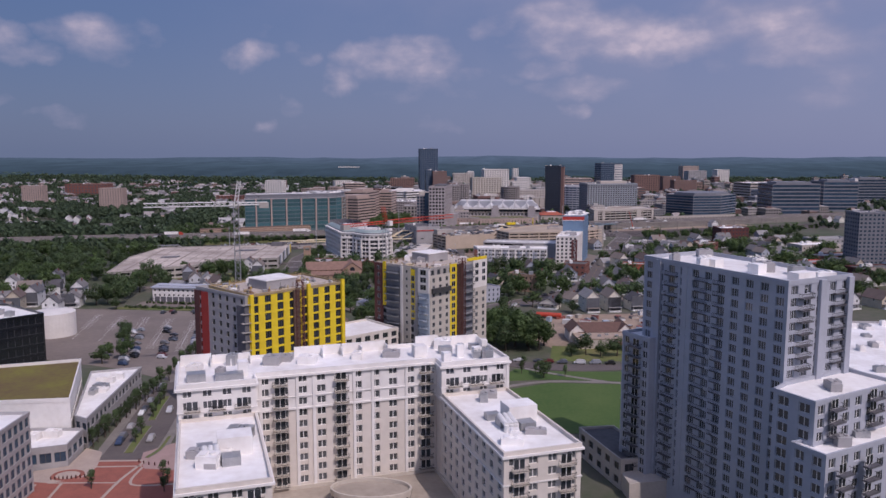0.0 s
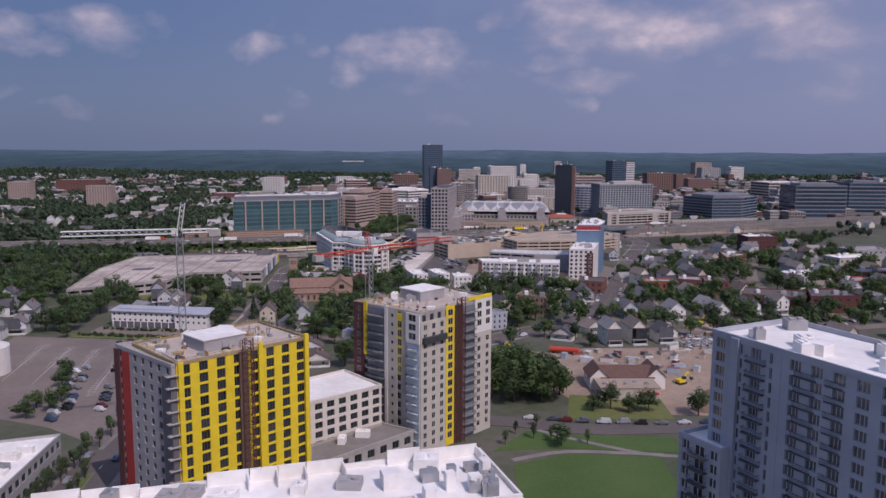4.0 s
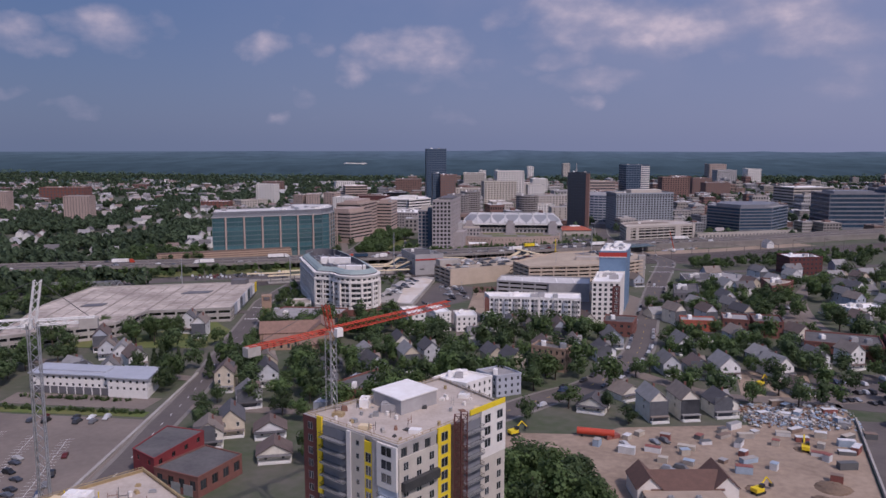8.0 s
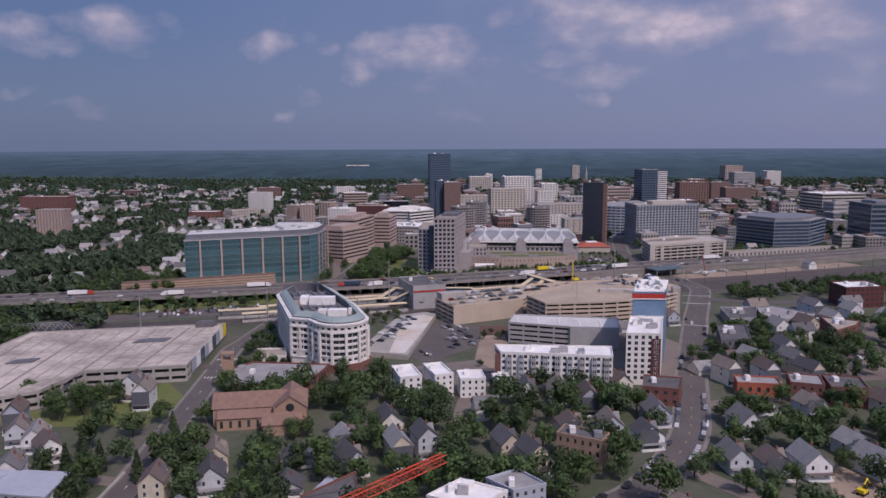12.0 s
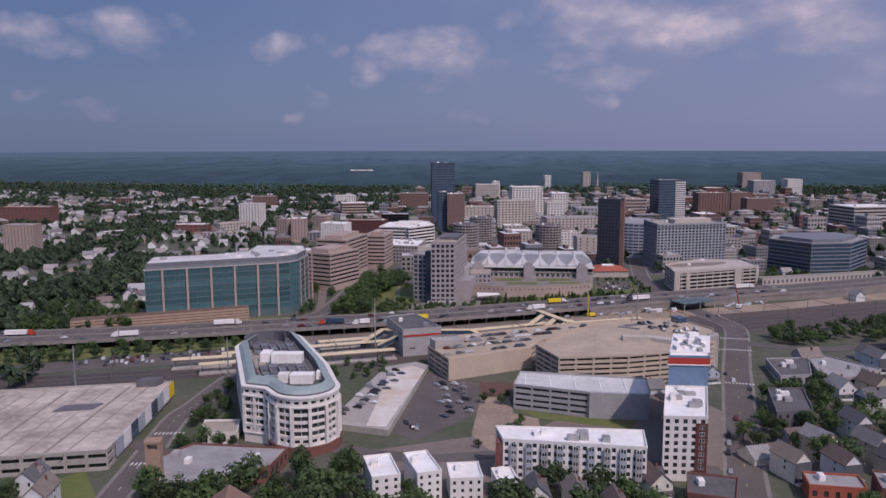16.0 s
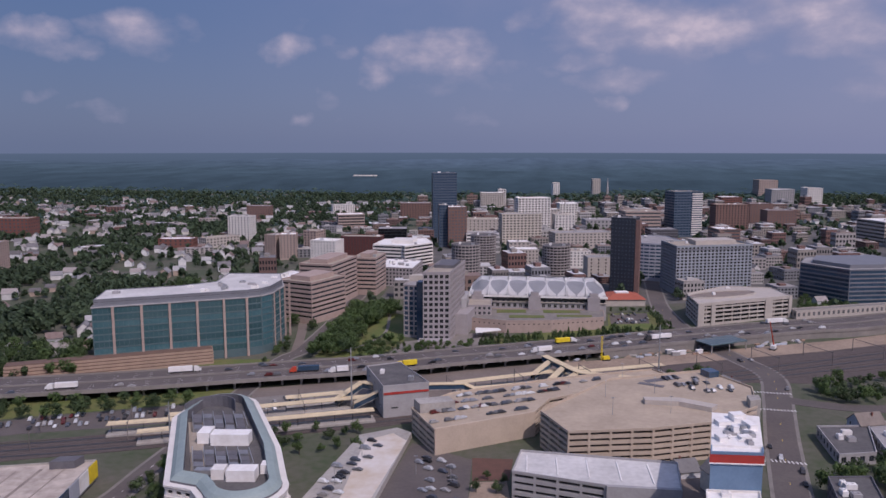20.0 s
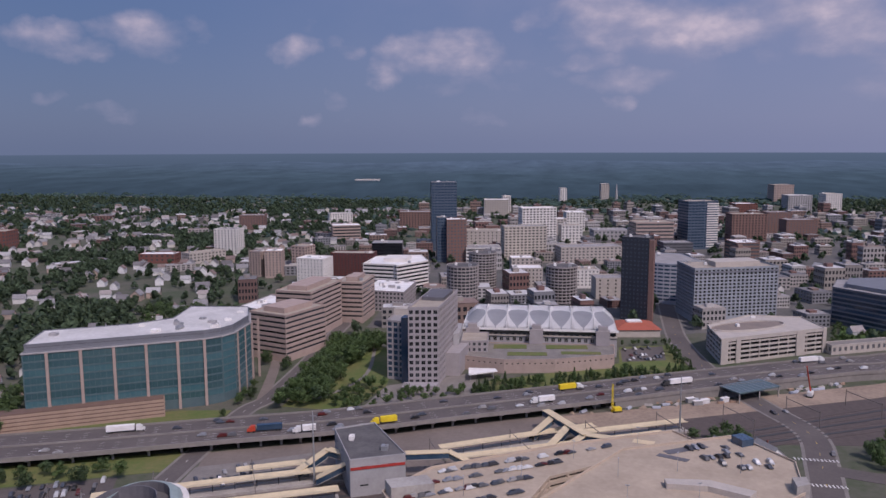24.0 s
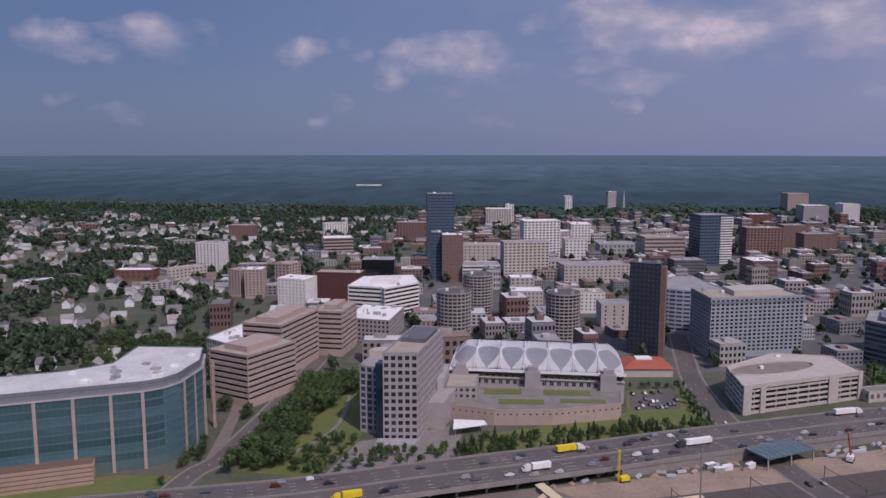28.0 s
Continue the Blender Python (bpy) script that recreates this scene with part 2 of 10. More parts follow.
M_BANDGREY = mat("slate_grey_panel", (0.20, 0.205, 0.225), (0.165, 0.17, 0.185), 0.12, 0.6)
M_GLASSB = mat("blue_window_glass", (0.025, 0.05, 0.085), (0.045, 0.08, 0.125), 0.15, 0.10, rnd=0.3, spec=0.8)
# real black glass, and the painted shade inside open garage levels
M_BLACK = mat("black_glass_and_shade", (0.010, 0.012, 0.015), (0.018, 0.020, 0.024), 0.3, 0.12, spec=0.7)
M_METAL = mat("galvanised_steel", (0.48, 0.48, 0.48), (0.36, 0.36, 0.36), 0.6, 0.5, metal=0.6)
M_DMETAL = mat("dark_steel", (0.06, 0.06, 0.062), (0.09, 0.088, 0.085), 0.6, 0.6, metal=0.4)
M_WMETAL = mat("white_painted_steel", (0.78, 0.77, 0.74), (0.62, 0.60, 0.57), 0.6, 0.5)
M_REDMETAL = mat("red_painted_steel", (0.55, 0.07, 0.03), (0.40, 0.055, 0.03), 0.6, 0.5)
# base colour leans to blue, imitating haze over the distant woods
M_HAZEWOOD = mat("hazed_woodland", (0.040, 0.064, 0.056), (0.054, 0.084, 0.070), 0.004, 1.0, spec=0.0, rnd=0.12, fine=8, island=True)
M_BARK = mat("bark", (0.10, 0.075, 0.055), (0.065, 0.05, 0.04), 1.5, 0.95, bump=0.4)
M_LEAF = mat("foliage", (0.058, 0.092, 0.040), (0.106, 0.156, 0.060), 0.25, 0.75, rnd=0.35, fine=5)
M_LEAF2 = mat("light_foliage", (0.075, 0.125, 0.042), (0.120, 0.178, 0.058), 0.25, 0.75, rnd=0.3, fine=5)
M_FOREST = mat("woodland", (0.060, 0.092, 0.052), (0.092, 0.134, 0.068), 0.03, 0.85, rnd=0.35, fine=8, island=True)
for leafy in (M_LEAF, M_LEAF2, M_FOREST):
    nt = leafy.node_tree
    bsdf, out = nt.nodes["Principled BSDF"], nt.nodes["Material Output"]
    thin, both = nt.nodes.new("ShaderNodeBsdfTranslucent"), nt.nodes.new("ShaderNodeMixShader")
    both.inputs[0].default_value = 0.4
    nt.links.new(bsdf.inputs["Base Color"].links[0].from_socket, thin.inputs[0])
    nt.links.new(bsdf.outputs[0], both.inputs[1]), nt.links.new(thin.outputs[0], both.inputs[2]), nt.links.new(both.outputs[0], out.inputs[0])
M_HOUSE = palette("house_siding", [(0.78, 0.76, 0.72), (0.70, 0.69, 0.68), (0.55, 0.56, 0.58), (0.74, 0.70, 0.60), (0.80, 0.79, 0.77), (0.42, 0.45, 0.50), (0.60, 0.52, 0.40)])
M_SHINGLE = palette("roof_shingles", [(0.13, 0.125, 0.13), (0.20, 0.19, 0.185), (0.10, 0.095, 0.10), (0.24, 0.20, 0.17), (0.16, 0.12, 0.105), (0.30, 0.29, 0.28)], 0.9)
M_CARS = palette("car_paint", [(0.50, 0.50, 0.50), (0.03, 0.03, 0.033), (0.24, 0.25, 0.27), (0.06, 0.065, 0.08), (0.66, 0.66, 0.65), (0.11, 0.022, 0.02), (0.02, 0.02, 0.022), (0.15, 0.15, 0.155), (0.10, 0.11, 0.13), (0.04, 0.06, 0.11), (0.045, 0.045, 0.05), (0.34, 0.33, 0.32)], 0.3, dirt=0.1)
M_RUBBER = mat("rubber", (0.02, 0.02, 0.02), (0.03, 0.03, 0.03), 2.0, 0.9)
M_BALLAST = mat("track_ballast", (0.115, 0.090, 0.080), (0.080, 0.064, 0.058), 0.3, 0.95)
M_CANOPY = mat("cream_canopy", (0.70, 0.57, 0.36), (0.56, 0.455, 0.29), 0.3, 0.7)
M_PLAZA = mat("red_plaza_brick", (0.34, 0.115, 0.08), (0.25, 0.09, 0.065), 0.25, 0.9)


# ---------------------------------------------------------------- helpers
def box(bm, x0, y0, z0, x1, y1, z1):
    v = [bm.verts.new(c) for c in ((x0, y0, z0), (x1, y0, z0), (x1, y1, z0), (x0, y1, z0), (x0, y0, z1), (x1, y0, z1), (x1, y1, z1), (x0, y1, z1))]
    for q in ((0, 3, 2, 1), (4, 5, 6, 7), (0, 1, 5, 4), (1, 2, 6, 5), (2, 3, 7, 6), (3, 0, 4, 7)):
        bm.faces.new([v[i] for i in q])
    return v


def obox(bm, o, u, s0, s1, d0, d1, z0, z1):
    """A box along the direction u from o; d is the way outwards (to the right of u)."""
    n = (u[1], -u[0])
    c = [(s0, d0), (s1, d0), (s1, d1), (s0, d1)]
    p = [(o[0] + u[0] * s + n[0] * d, o[1] + u[1] * s + n[1] * d) for s, d in c]
    v = [bm.verts.new((x, y, z)) for z in (z0, z1) for x, y in p]
    for q in ((0, 1, 2, 3), (7, 6, 5, 4), (0, 4, 5, 1), (1, 5, 6, 2), (2, 6, 7, 3), (3, 7, 4, 0)):
        bm.faces.new([v[i] for i in q])


def prism(bm, pts, z0, z1):
    """A flat polygon raised from z0 to z1; points run anticlockwise."""
    a = sum(p[0] * q[1] - q[0] * p[1] for p, q in zip(pts, pts[1:] + pts[:1]))
    if a < 0:
        pts = pts[::-1]
    lo, hi = [bm.verts.new((x, y, z0)) for x, y in pts], [bm.verts.new((x, y, z1)) for x, y in pts]
    bm.faces.new(hi), bm.faces.new(lo[::-1])
    for k in range(len(pts)):
        j = (k + 1) % len(pts)
        bm.faces.new((lo[k], lo[j], hi[j], hi[k]))


def tube(bm, a, b, r, r2=None, seg=8):
    a, b = Vector(a), Vector(b)
    m = (b - a).to_track_quat("Z", "Y").to_matrix()
    r2 = r if r2 is None else r2
    ring = [m @ Vector((math.cos(2 * math.pi * k / seg), math.sin(2 * math.pi * k / seg), 0)) for k in range(seg)]
    lo, hi = [bm.verts.new(a + r * q) for q in ring], [bm.verts.new(b + r2 * q) for q in ring]
    for k in range(seg):
        j = (k + 1) % seg
        bm.faces.new((lo[k], lo[j], hi[j], hi[k]))
    bm.faces.new(hi), bm.faces.new(lo[::-1])


def mesh_of(bm, materials):
    me = bpy.data.meshes.new("mesh")
    bm.to_mesh(me)
    bm.free()
    for m in materials if isinstance(materials, (list, tuple)) else [materials]:
        me.materials.append(m)
    return me


def part(name, bm, material, parent, label=""):
    """One mesh (a bmesh or shared mesh data) under a thing or a part."""
    me = bm if isinstance(bm, bpy.types.Mesh) else mesh_of(bm, material)
    if not isinstance(bm, bpy.types.Mesh):
        me.name = name
    ob = new(name, me)
    ob.parent = parent
    if label:
        ob["label"] = label
    return ob


def thing(name, x, y, z, rz, label, category, group="", kind=""):
    ob = new(name)
    ob.empty_display_size = 1
    ob.matrix_basis = pose(x, y, z, 0, 0, rz)
    return tagged(ob, label, category, group, kind)


def solo(name, bm, material, label, category, kind="", group=""):
    return tagged(new(name, mesh_of(bm, material)), label, category, group, kind)


def flat(name, pts, z, material, label, category, kind="structure", thick=0.3):
    bm = bmesh.new()
    prism(bm, list(pts), z - thick, z)
    return solo(name, bm, material, label, category, kind)


def stripe(pts, w):
    """The outline of a band of width w along a line of points."""
    left, right = [], []
    for k, (x, y) in enumerate(pts):
        a, b = pts[max(k - 1, 0)], pts[min(k + 1, len(pts) - 1)]
        dx, dy = b[0] - a[0], b[1] - a[1]
        n = math.hypot(dx, dy)
        left.append((x - dy / n * w / 2, y + dx / n * w / 2)), right.append((x + dy / n * w / 2, y - dx / n * w / 2))
    return left + right[::-1]


def smooth_line(pts, n=6):
    out = []
    for k in range(len(pts) - 1):
        p0, p1, p2, p3 = pts[max(k - 1, 0)], pts[k], pts[k + 1], pts[min(k + 2, len(pts) - 1)]
        for s in range(n):
            t = s / n
            out.append(tuple(0.5 * (2 * p1[i] + (p2[i] - p0[i]) * t + (2 * p0[i] - 5 * p1[i] + 4 * p2[i] - p3[i]) * t * t + (3 * p1[i] - p0[i] - 3 * p2[i] + p3[i]) * t ** 3) for i in range(2)))
    return out + [tuple(pts[-1])]


def band(name, pts, w, z, material, label, category="road", kind="structure", thick=0.25):
    """A strip of road, kerb or path, built quad by quad."""
    pts = smooth_line(pts) if len(pts) > 2 else list(pts)
    if category == "road":
        ROADS.append((pts, w))
    edge = stripe(pts, w)
    n = len(pts)
    bm = bmesh.new()
    rows = []
    for k in range(n):
        (lx, ly), (rx, ry) = edge[k], edge[2 * n - 1 - k]
        rows.append([bm.verts.new(c) for c in ((lx, ly, z - thick), (rx, ry, z - thick), (rx, ry, z), (lx, ly, z))])
    for a, b in zip(rows, rows[1:]):
        for i in range(4):
            j = (i + 1) % 4
            bm.faces.new((a[i], a[j], b[j], b[i]))
    bm.faces.new(rows[0][::-1]), bm.faces.new(rows[-1])
    bmesh.ops.recalc_face_normals(bm, faces=bm.faces[:])
    return solo(name, bm, material, label, category, kind)


# ---------------------------------------------------------------- buildings
def hvac(bm, x, y, z, w, d, h):
    box(bm, x, y, z, x + w, y + d, z + h)
    box(bm, x + 0.15 * w, y + 0.15 * d, z + h, x + 0.45 * w, y + 0.85 * d, z + h + 0.25)
    tube(bm, (x + 0.72 * w, y + 0.5 * d, z + h), (x + 0.72 * w, y + 0.5 * d, z + h + 0.4), 0.2 * min(w, d), seg=10)


def offset(pts, d):
    """The outline moved inwards by d (outwards if negative), corners mitred."""
    out, n = [], len(pts)
    for k in range(n):
        p, q, r = Vector(pts[k - 1]), Vector(pts[k]), Vector(pts[(k + 1) % n])
        a, b = (q - p).normalized(), (r - q).normalized()
        na, nb = Vector((-a.y, a.x)), Vector((-b.y, b.x))
        m = na + nb
        out.append(tuple(q + m * (d / max(0.35, m.dot(na)))))
    return out


def inside(pts, x, y):
    hit = False
    for (x0, y0), (x1, y1) in zip(pts, pts[1:] + pts[:1]):
        if (y0 > y) != (y1 > y) and x < (x1 - x0) * (y - y0) / (y1 - y0) + x0:
            hit = not hit
    return hit


def rect(a, b, depth):
    """The outline of a block from its front corners a, b and its depth behind them."""
    dx, dy = b[0] - a[0], b[1] - a[1]
    n = math.hypot(dx, dy)
    ix, iy = -dy / n * depth, dx / n * depth
    return [tuple(a), tuple(b), (b[0] + ix, b[1] + iy), (a[0] + ix, a[1] + iy)]


def placed(o, angle, pts):
    """Local outline points (along, behind) laid at o, turned by the angle."""
    c, s = math.cos(radians(angle)), math.sin(radians(angle))
    return [(o[0] + c * x - s * y, o[1] + s * x + c * y) for x, y in pts]


def ring(bm, outer, inner, z0, z1):
    """A closed upstand between two outlines, in one piece."""
    loops = [[bm.verts.new((x, y, z)) for x, y in line] for line, z in ((outer, z0), (outer, z1), (inner, z1), (inner, z0))]
    n = len(outer)
    for k in range(n):
        j = (k + 1) % n
        for a, b in zip(loops, loops[1:]):
            bm.faces.new((a[k], a[j], b[j], b[k]))


PANES = {}
FOOT, ROADS, COUNT = [], [], {}


def pane(w, h, glass, frame_mat, lights):
    """A window: one plane of panes in a frame, shared by all of its size."""
    key = (round(w, 2), round(h, 2), glass.name, frame_mat.name, lights)
    if key not in PANES:
        bm = bmesh.new()
        f = min(0.09, w * 0.08)
        xs = [-w / 2]
        for k in range(lights):
            x0, x1 = -w / 2 + k * w / lights, -w / 2 + (k + 1) * w / lights
            xs += [x0 + f, x1 - f]
        xs.append(w / 2)
        zs = [0, f, h - f, h]
        grid = [[bm.verts.new((x, 0, z)) for x in xs] for z in zs]
        for r in range(3):
            for c in range(len(xs) - 1):
                face = bm.faces.new((grid[r][c], grid[r][c + 1], grid[r + 1][c + 1], grid[r + 1][c]))
                face.material_index = 0 if (r == 1 and c % 2 == 1) else 1
        PANES[key] = mesh_of(bm, [glass, frame_mat])
    return PANES[key]


def far_pane(w, h, glass, frame_mat):
    """A window seen from far off: its glass alone."""
    key = (round(w, 2), round(h, 2), glass.name)
    if key not in PANES:
        bm = bmesh.new()
        bm.faces.new([bm.verts.new(c) for c in ((-w / 2, 0, 0), (w / 2, 0, 0), (w / 2, 0, h), (-w / 2, 0, h))])
        PANES[key] = mesh_of(bm, [glass, frame_mat])
    return PANES[key]


def building(name, label, category, pts, height, floors, wall, glass=None, bay=3.6, win=0.55, tall=0.55, base=0.0, roof=None, parapet=0.9,
             recess=0.3, units=3, blank=(), z0=0.0, trim=None, lights=2, group="", seed=1, parent=None, only=None, sill=0.6, foot=-2.0, low=0.0, wall_part="wall", window="window", single=None):
    """A storeyed block on an outline (anticlockwise). Each storey has openings through its wall, each closed by its own window;
    bay None: one band of glass a storey. Storeys stand above a base; blank: sides without openings; low: height of its lowest wall."""
    glass, roof, trim = glass or M_GLASS, roof or M_ROOFG, trim or M_DMETAL
    if sum(p[0] * q[1] - q[0] * p[1] for p, q in zip(pts, pts[1:] + pts[:1])) < 0:
        pts = pts[::-1]
    FOOT.append(list(pts))
    ox, oy = pts[0]
    if single is None:
        single = 16 if pts[0][1] < 1000 else (12 if bay is None and pts[0][1] < 1300 else 0)
    rest = {}
    if parent is None:
        ob = thing(name, ox, oy, z0, 0, label, category, group)
    else:
        ob = parent
        ox, oy = ob.location.x, ob.location.y
    pts = [(x - ox, y - oy) for x, y in pts]
    rng = random.Random(seed)
    bm = bmesh.new()
    seen = {}

    def vert(x, y, z):
        key = (round(x, 3), round(y, 3), round(z, 3))
        if key not in seen:
            seen[key] = bm.verts.new((x, y, z))
        return seen[key]

    fh = (height - base) / floors
    wh = fh * tall
    zs = [foot if not low else low]
    for f in range(floors):
        z = base + f * fh + (fh - wh) * sill
        zs += [z, z + wh]
    zs.append(height)
    n = len(pts)
    for k in range(n):
        p, q = pts[k], pts[(k + 1) % n]
        length = math.hypot(q[0] - p[0], q[1] - p[1])
        u = ((q[0] - p[0]) / length, (q[1] - p[1]) / length)
        nx, ny = u[1], -u[0]
        ang = math.atan2(u[1], u[0])
        if k in blank or (only is not None and k not in only):
            xs = [0, length]
        elif bay is None:
            m = min(0.5, length * 0.1)
            xs = [0, m, length - m, length]
        else:
            cols = max(1, round(length / bay))
            b = length / cols
            xs = [0]
            for c in range(cols):
                xs += [(c + 0.5 - win / 2) * b, (c + 0.5 + win / 2) * b]
            xs.append(length)
        spot = lambda s, d: (p[0] + u[0] * s + nx * d, p[1] + u[1] * s + ny * d)
        for i in range(len(xs) - 1):
            (x0, y0), (x1, y1) = spot(xs[i], 0), spot(xs[i + 1], 0)
            for j in range(len(zs) - 1):
                a, c = zs[j], zs[j + 1]
                corners = (vert(x0, y0, a), vert(x1, y1, a), vert(x1, y1, c), vert(x0, y0, c))
                if i % 2 and j % 2:
                    (x2, y2), (x3, y3) = spot(xs[i], -recess), spot(xs[i + 1], -recess)
                    back = [bm.verts.new(v) for v in ((x2, y2, a), (x3, y3, a), (x3, y3, c), (x2, y2, c))]
                    for e in range(4):
                        g = (e + 1) % 4
                        bm.faces.new((corners[e], corners[g], back[g], back[e]))
                    w = xs[i + 1] - xs[i]
                    me = far_pane(w, c - a, glass, trim) if bay and oy > 1290 else pane(w, c - a, glass, trim, lights if bay else max(2, round(w / 3.0)))
                    mx, my = spot((xs[i] + xs[i + 1]) / 2, -recess)
                    m = Matrix.Translation((mx, my, a)) @ Matrix.Rotation(ang, 4, "Z")
                    COUNT[ob.name] = COUNT.get(ob.name, 0) + 1
                    if COUNT[ob.name] <= single:
                        part(window, me, None, ob).matrix_basis = m
                    else:
                        rest.setdefault(me.name, [me]).append(m)
                else:
                    bm.faces.new(corners)
    part(wall_part, bm, wall, ob)
    if rest:
        bm = bmesh.new()
        for me, *ms in rest.values():
            for m in ms:
                k = len(bm.verts)
                vs = [bm.verts.new(m @ v.co) for v in me.vertices]
                for p in me.polygons:
                    bm.faces.new([vs[i] for i in p.vertices]).material_index = p.material_index
        tagged(part("glazing", bm, [glass, trim], ob), kind="stuff")
    bm = bmesh.new()
    prism(bm, offset(pts, 0.25), height - 0.4, height + 0.1)
    part("roof", bm, roof, ob)
    if parapet:
        bm = bmesh.new()
        ring(bm, offset(pts, -0.12), offset(pts, 0.3), height - 0.05, height + parapet)
        part("parapet", bm, wall, ob)
    x0, x1 = min(p[0] for p in pts), max(p[0] for p in pts)
    y0, y1 = min(p[1] for p in pts), max(p[1] for p in pts)
    tries = 0
    while units and tries < 60:
        tries += 1
        uw, ud, uh = rng.uniform(1.8, 5), rng.uniform(1.6, 4), rng.uniform(1.0, 2.4)
        x, y = rng.uniform(x0, x1), rng.uniform(y0, y1)
        if all(inside(offset(pts, 1.0), x + i * uw, y + j * ud) for i in (0, 1) for j in (0, 1)):
            bm = bmesh.new()
            hvac(bm, x, y, height + 0.1, uw, ud, uh)
            part("roof_unit", bm, rng.choice([M_METAL, M_ROOFW, M_GREY]), ob)
            units -= 1
    return ob


def add_box(name, parent, pts, z0, z1, material, label=""):
    """A plain raised outline in world plan, as a part of a placed building."""
    ox, oy = parent.location.x, parent.location.y
    bm = bmesh.new()
    prism(bm, [(x - ox, y - oy) for x, y in pts], z0, z1)
    return part(name, bm, material, parent, label)


# ---------------------------------------------------------------- trees
def leaf_mesh(rng, lobes, leaves, size):
    """A crown: leaf sprays turned every way, thick on the outside of a few overlapping lobes."""
    verts, faces, normals = [], [], []
    for _ in range(leaves):
        cx, cy, cz, r, rz = rng.choice(lobes)
        while True:
            d = Vector((rng.uniform(-1, 1), rng.uniform(-1, 1), rng.uniform(-1, 1)))
            if 0.1 < d.length < 1:
                break
        d = d.normalized() * (rng.uniform(0.55, 1.06) if rng.random() < 0.85 else rng.uniform(0.2, 0.6))
        c = Vector((cx + d.x * r, cy + d.y * r, cz + d.z * rz))
        n = (d + Vector((rng.uniform(-.6, .6), rng.uniform(-.6, .6), rng.uniform(-.2, .8)))).normalized()
        a = n.orthogonal().normalized()
        a.rotate(Matrix.Rotation(rng.uniform(0, 6.28), 3, n))
        b = n.cross(a)
        s = size * rng.uniform(0.6, 1.4)
        k = len(verts)
        verts += [tuple(c - a * s), tuple(c - b * s * 0.6 + n * s * 0.15), tuple(c + a * s), tuple(c + b * s * 0.6 - n * s * 0.1)]
        faces.append((k, k + 1, k + 2, k + 3))
        normals += [(d.normalized() * 0.7 + n * 0.3).normalized()] * 4
    me = bpy.data.meshes.new("crown")
    me.from_pydata(verts, [], faces)
    me.polygons.foreach_set("use_smooth", [True] * len(faces))
    me.normals_split_custom_set_from_vertices(normals)
    return me


TREES = []


def make_tree_kinds():
    for k in range(9):
        rng = random.Random(40 + k)
        conifer, young = k == 7, k == 8
        h = 10.0
        lobes = []
        if conifer:
            for i in range(9):
                t = i / 8
                lobes.append((0, 0, 1.8 + 8.2 * t, 2.5 * (1 - t) + 0.35, 0.9))
        elif young:
            lobes = [(0, 0, 5.5, 2.0, 3.0), (0.4, 0.3, 7.4, 1.4, 1.8)]
        else:
            for i in range(7 + k % 3):
                a, q = rng.uniform(0, 6.28), rng.uniform(0.4, 2.9)
                lobes.append((q * math.cos(a) * 1.15, q * math.sin(a) * 1.15, rng.uniform(3.8, 7.4), rng.uniform(1.6, 2.5), rng.uniform(1.4, 2.1)))
            lobes.append((0, 0, 7.6, 2.0, 2.1))
        crown = leaf_mesh(rng, lobes, 1150 if not young else 460, 0.36 if not conifer else 0.34)
        crown.materials.append(M_LEAF if k % 3 else M_LEAF2)
        bm = bmesh.new()
        tube(bm, (0, 0, -0.3), (0.1, 0, 3.2), 0.28, 0.2, 7)
        tube(bm, (0.1, 0, 3.2), (0.2, 0.1, h * 0.75), 0.2, 0.06, 6)
        for i in range(4 if not conifer else 0):
            a = 1.57 * i + rng.uniform(-.4, .4)
            tube(bm, (0.1, 0, 3.0 + 0.4 * i), (2.0 * math.cos(a), 2.0 * math.sin(a), 5.6 + 0.4 * i), 0.12, 0.04, 5)
        thin = leaf_mesh(rng, lobes, 560 if not young else 300, 0.50 if not conifer else 0.46)
        TREES.append((mesh_of(bm, M_BARK), crown, thin))


make_tree_kinds()
TREE_LABELS = ["broad dark green tree in full summer leaf"] * 7 + ["tall dark conifer with drooping boughs", "young slender street tree in leaf"]


MORE_TREES = {}


def tree(x, y, s=1.0, kind=None, z=0.0, rng=random.Random(5), group="", single=True):
    kind = rng.randrange(7) if kind is None else kind
    if not single:
        MORE_TREES.setdefault(kind, []).append((x, y, z, s * rng.uniform(0.9, 1.15), s * rng.uniform(0.9, 1.15), s * rng.uniform(0.85, 1.1), rng.uniform(0, 6.28)))
        return None
    ob = thing("tree", x, y, z, rng.uniform(0, 360), TREE_LABELS[kind], "tree", group)
    ob.scale = (s * rng.uniform(0.9, 1.15), s * rng.uniform(0.9, 1.15), s * rng.uniform(0.85, 1.1))
    part("trunk", TREES[kind][0], None, ob)
    part("crown", TREES[kind][1], None, ob)
    return ob


# ---------------------------------------------------------------- houses
HOUSES = []


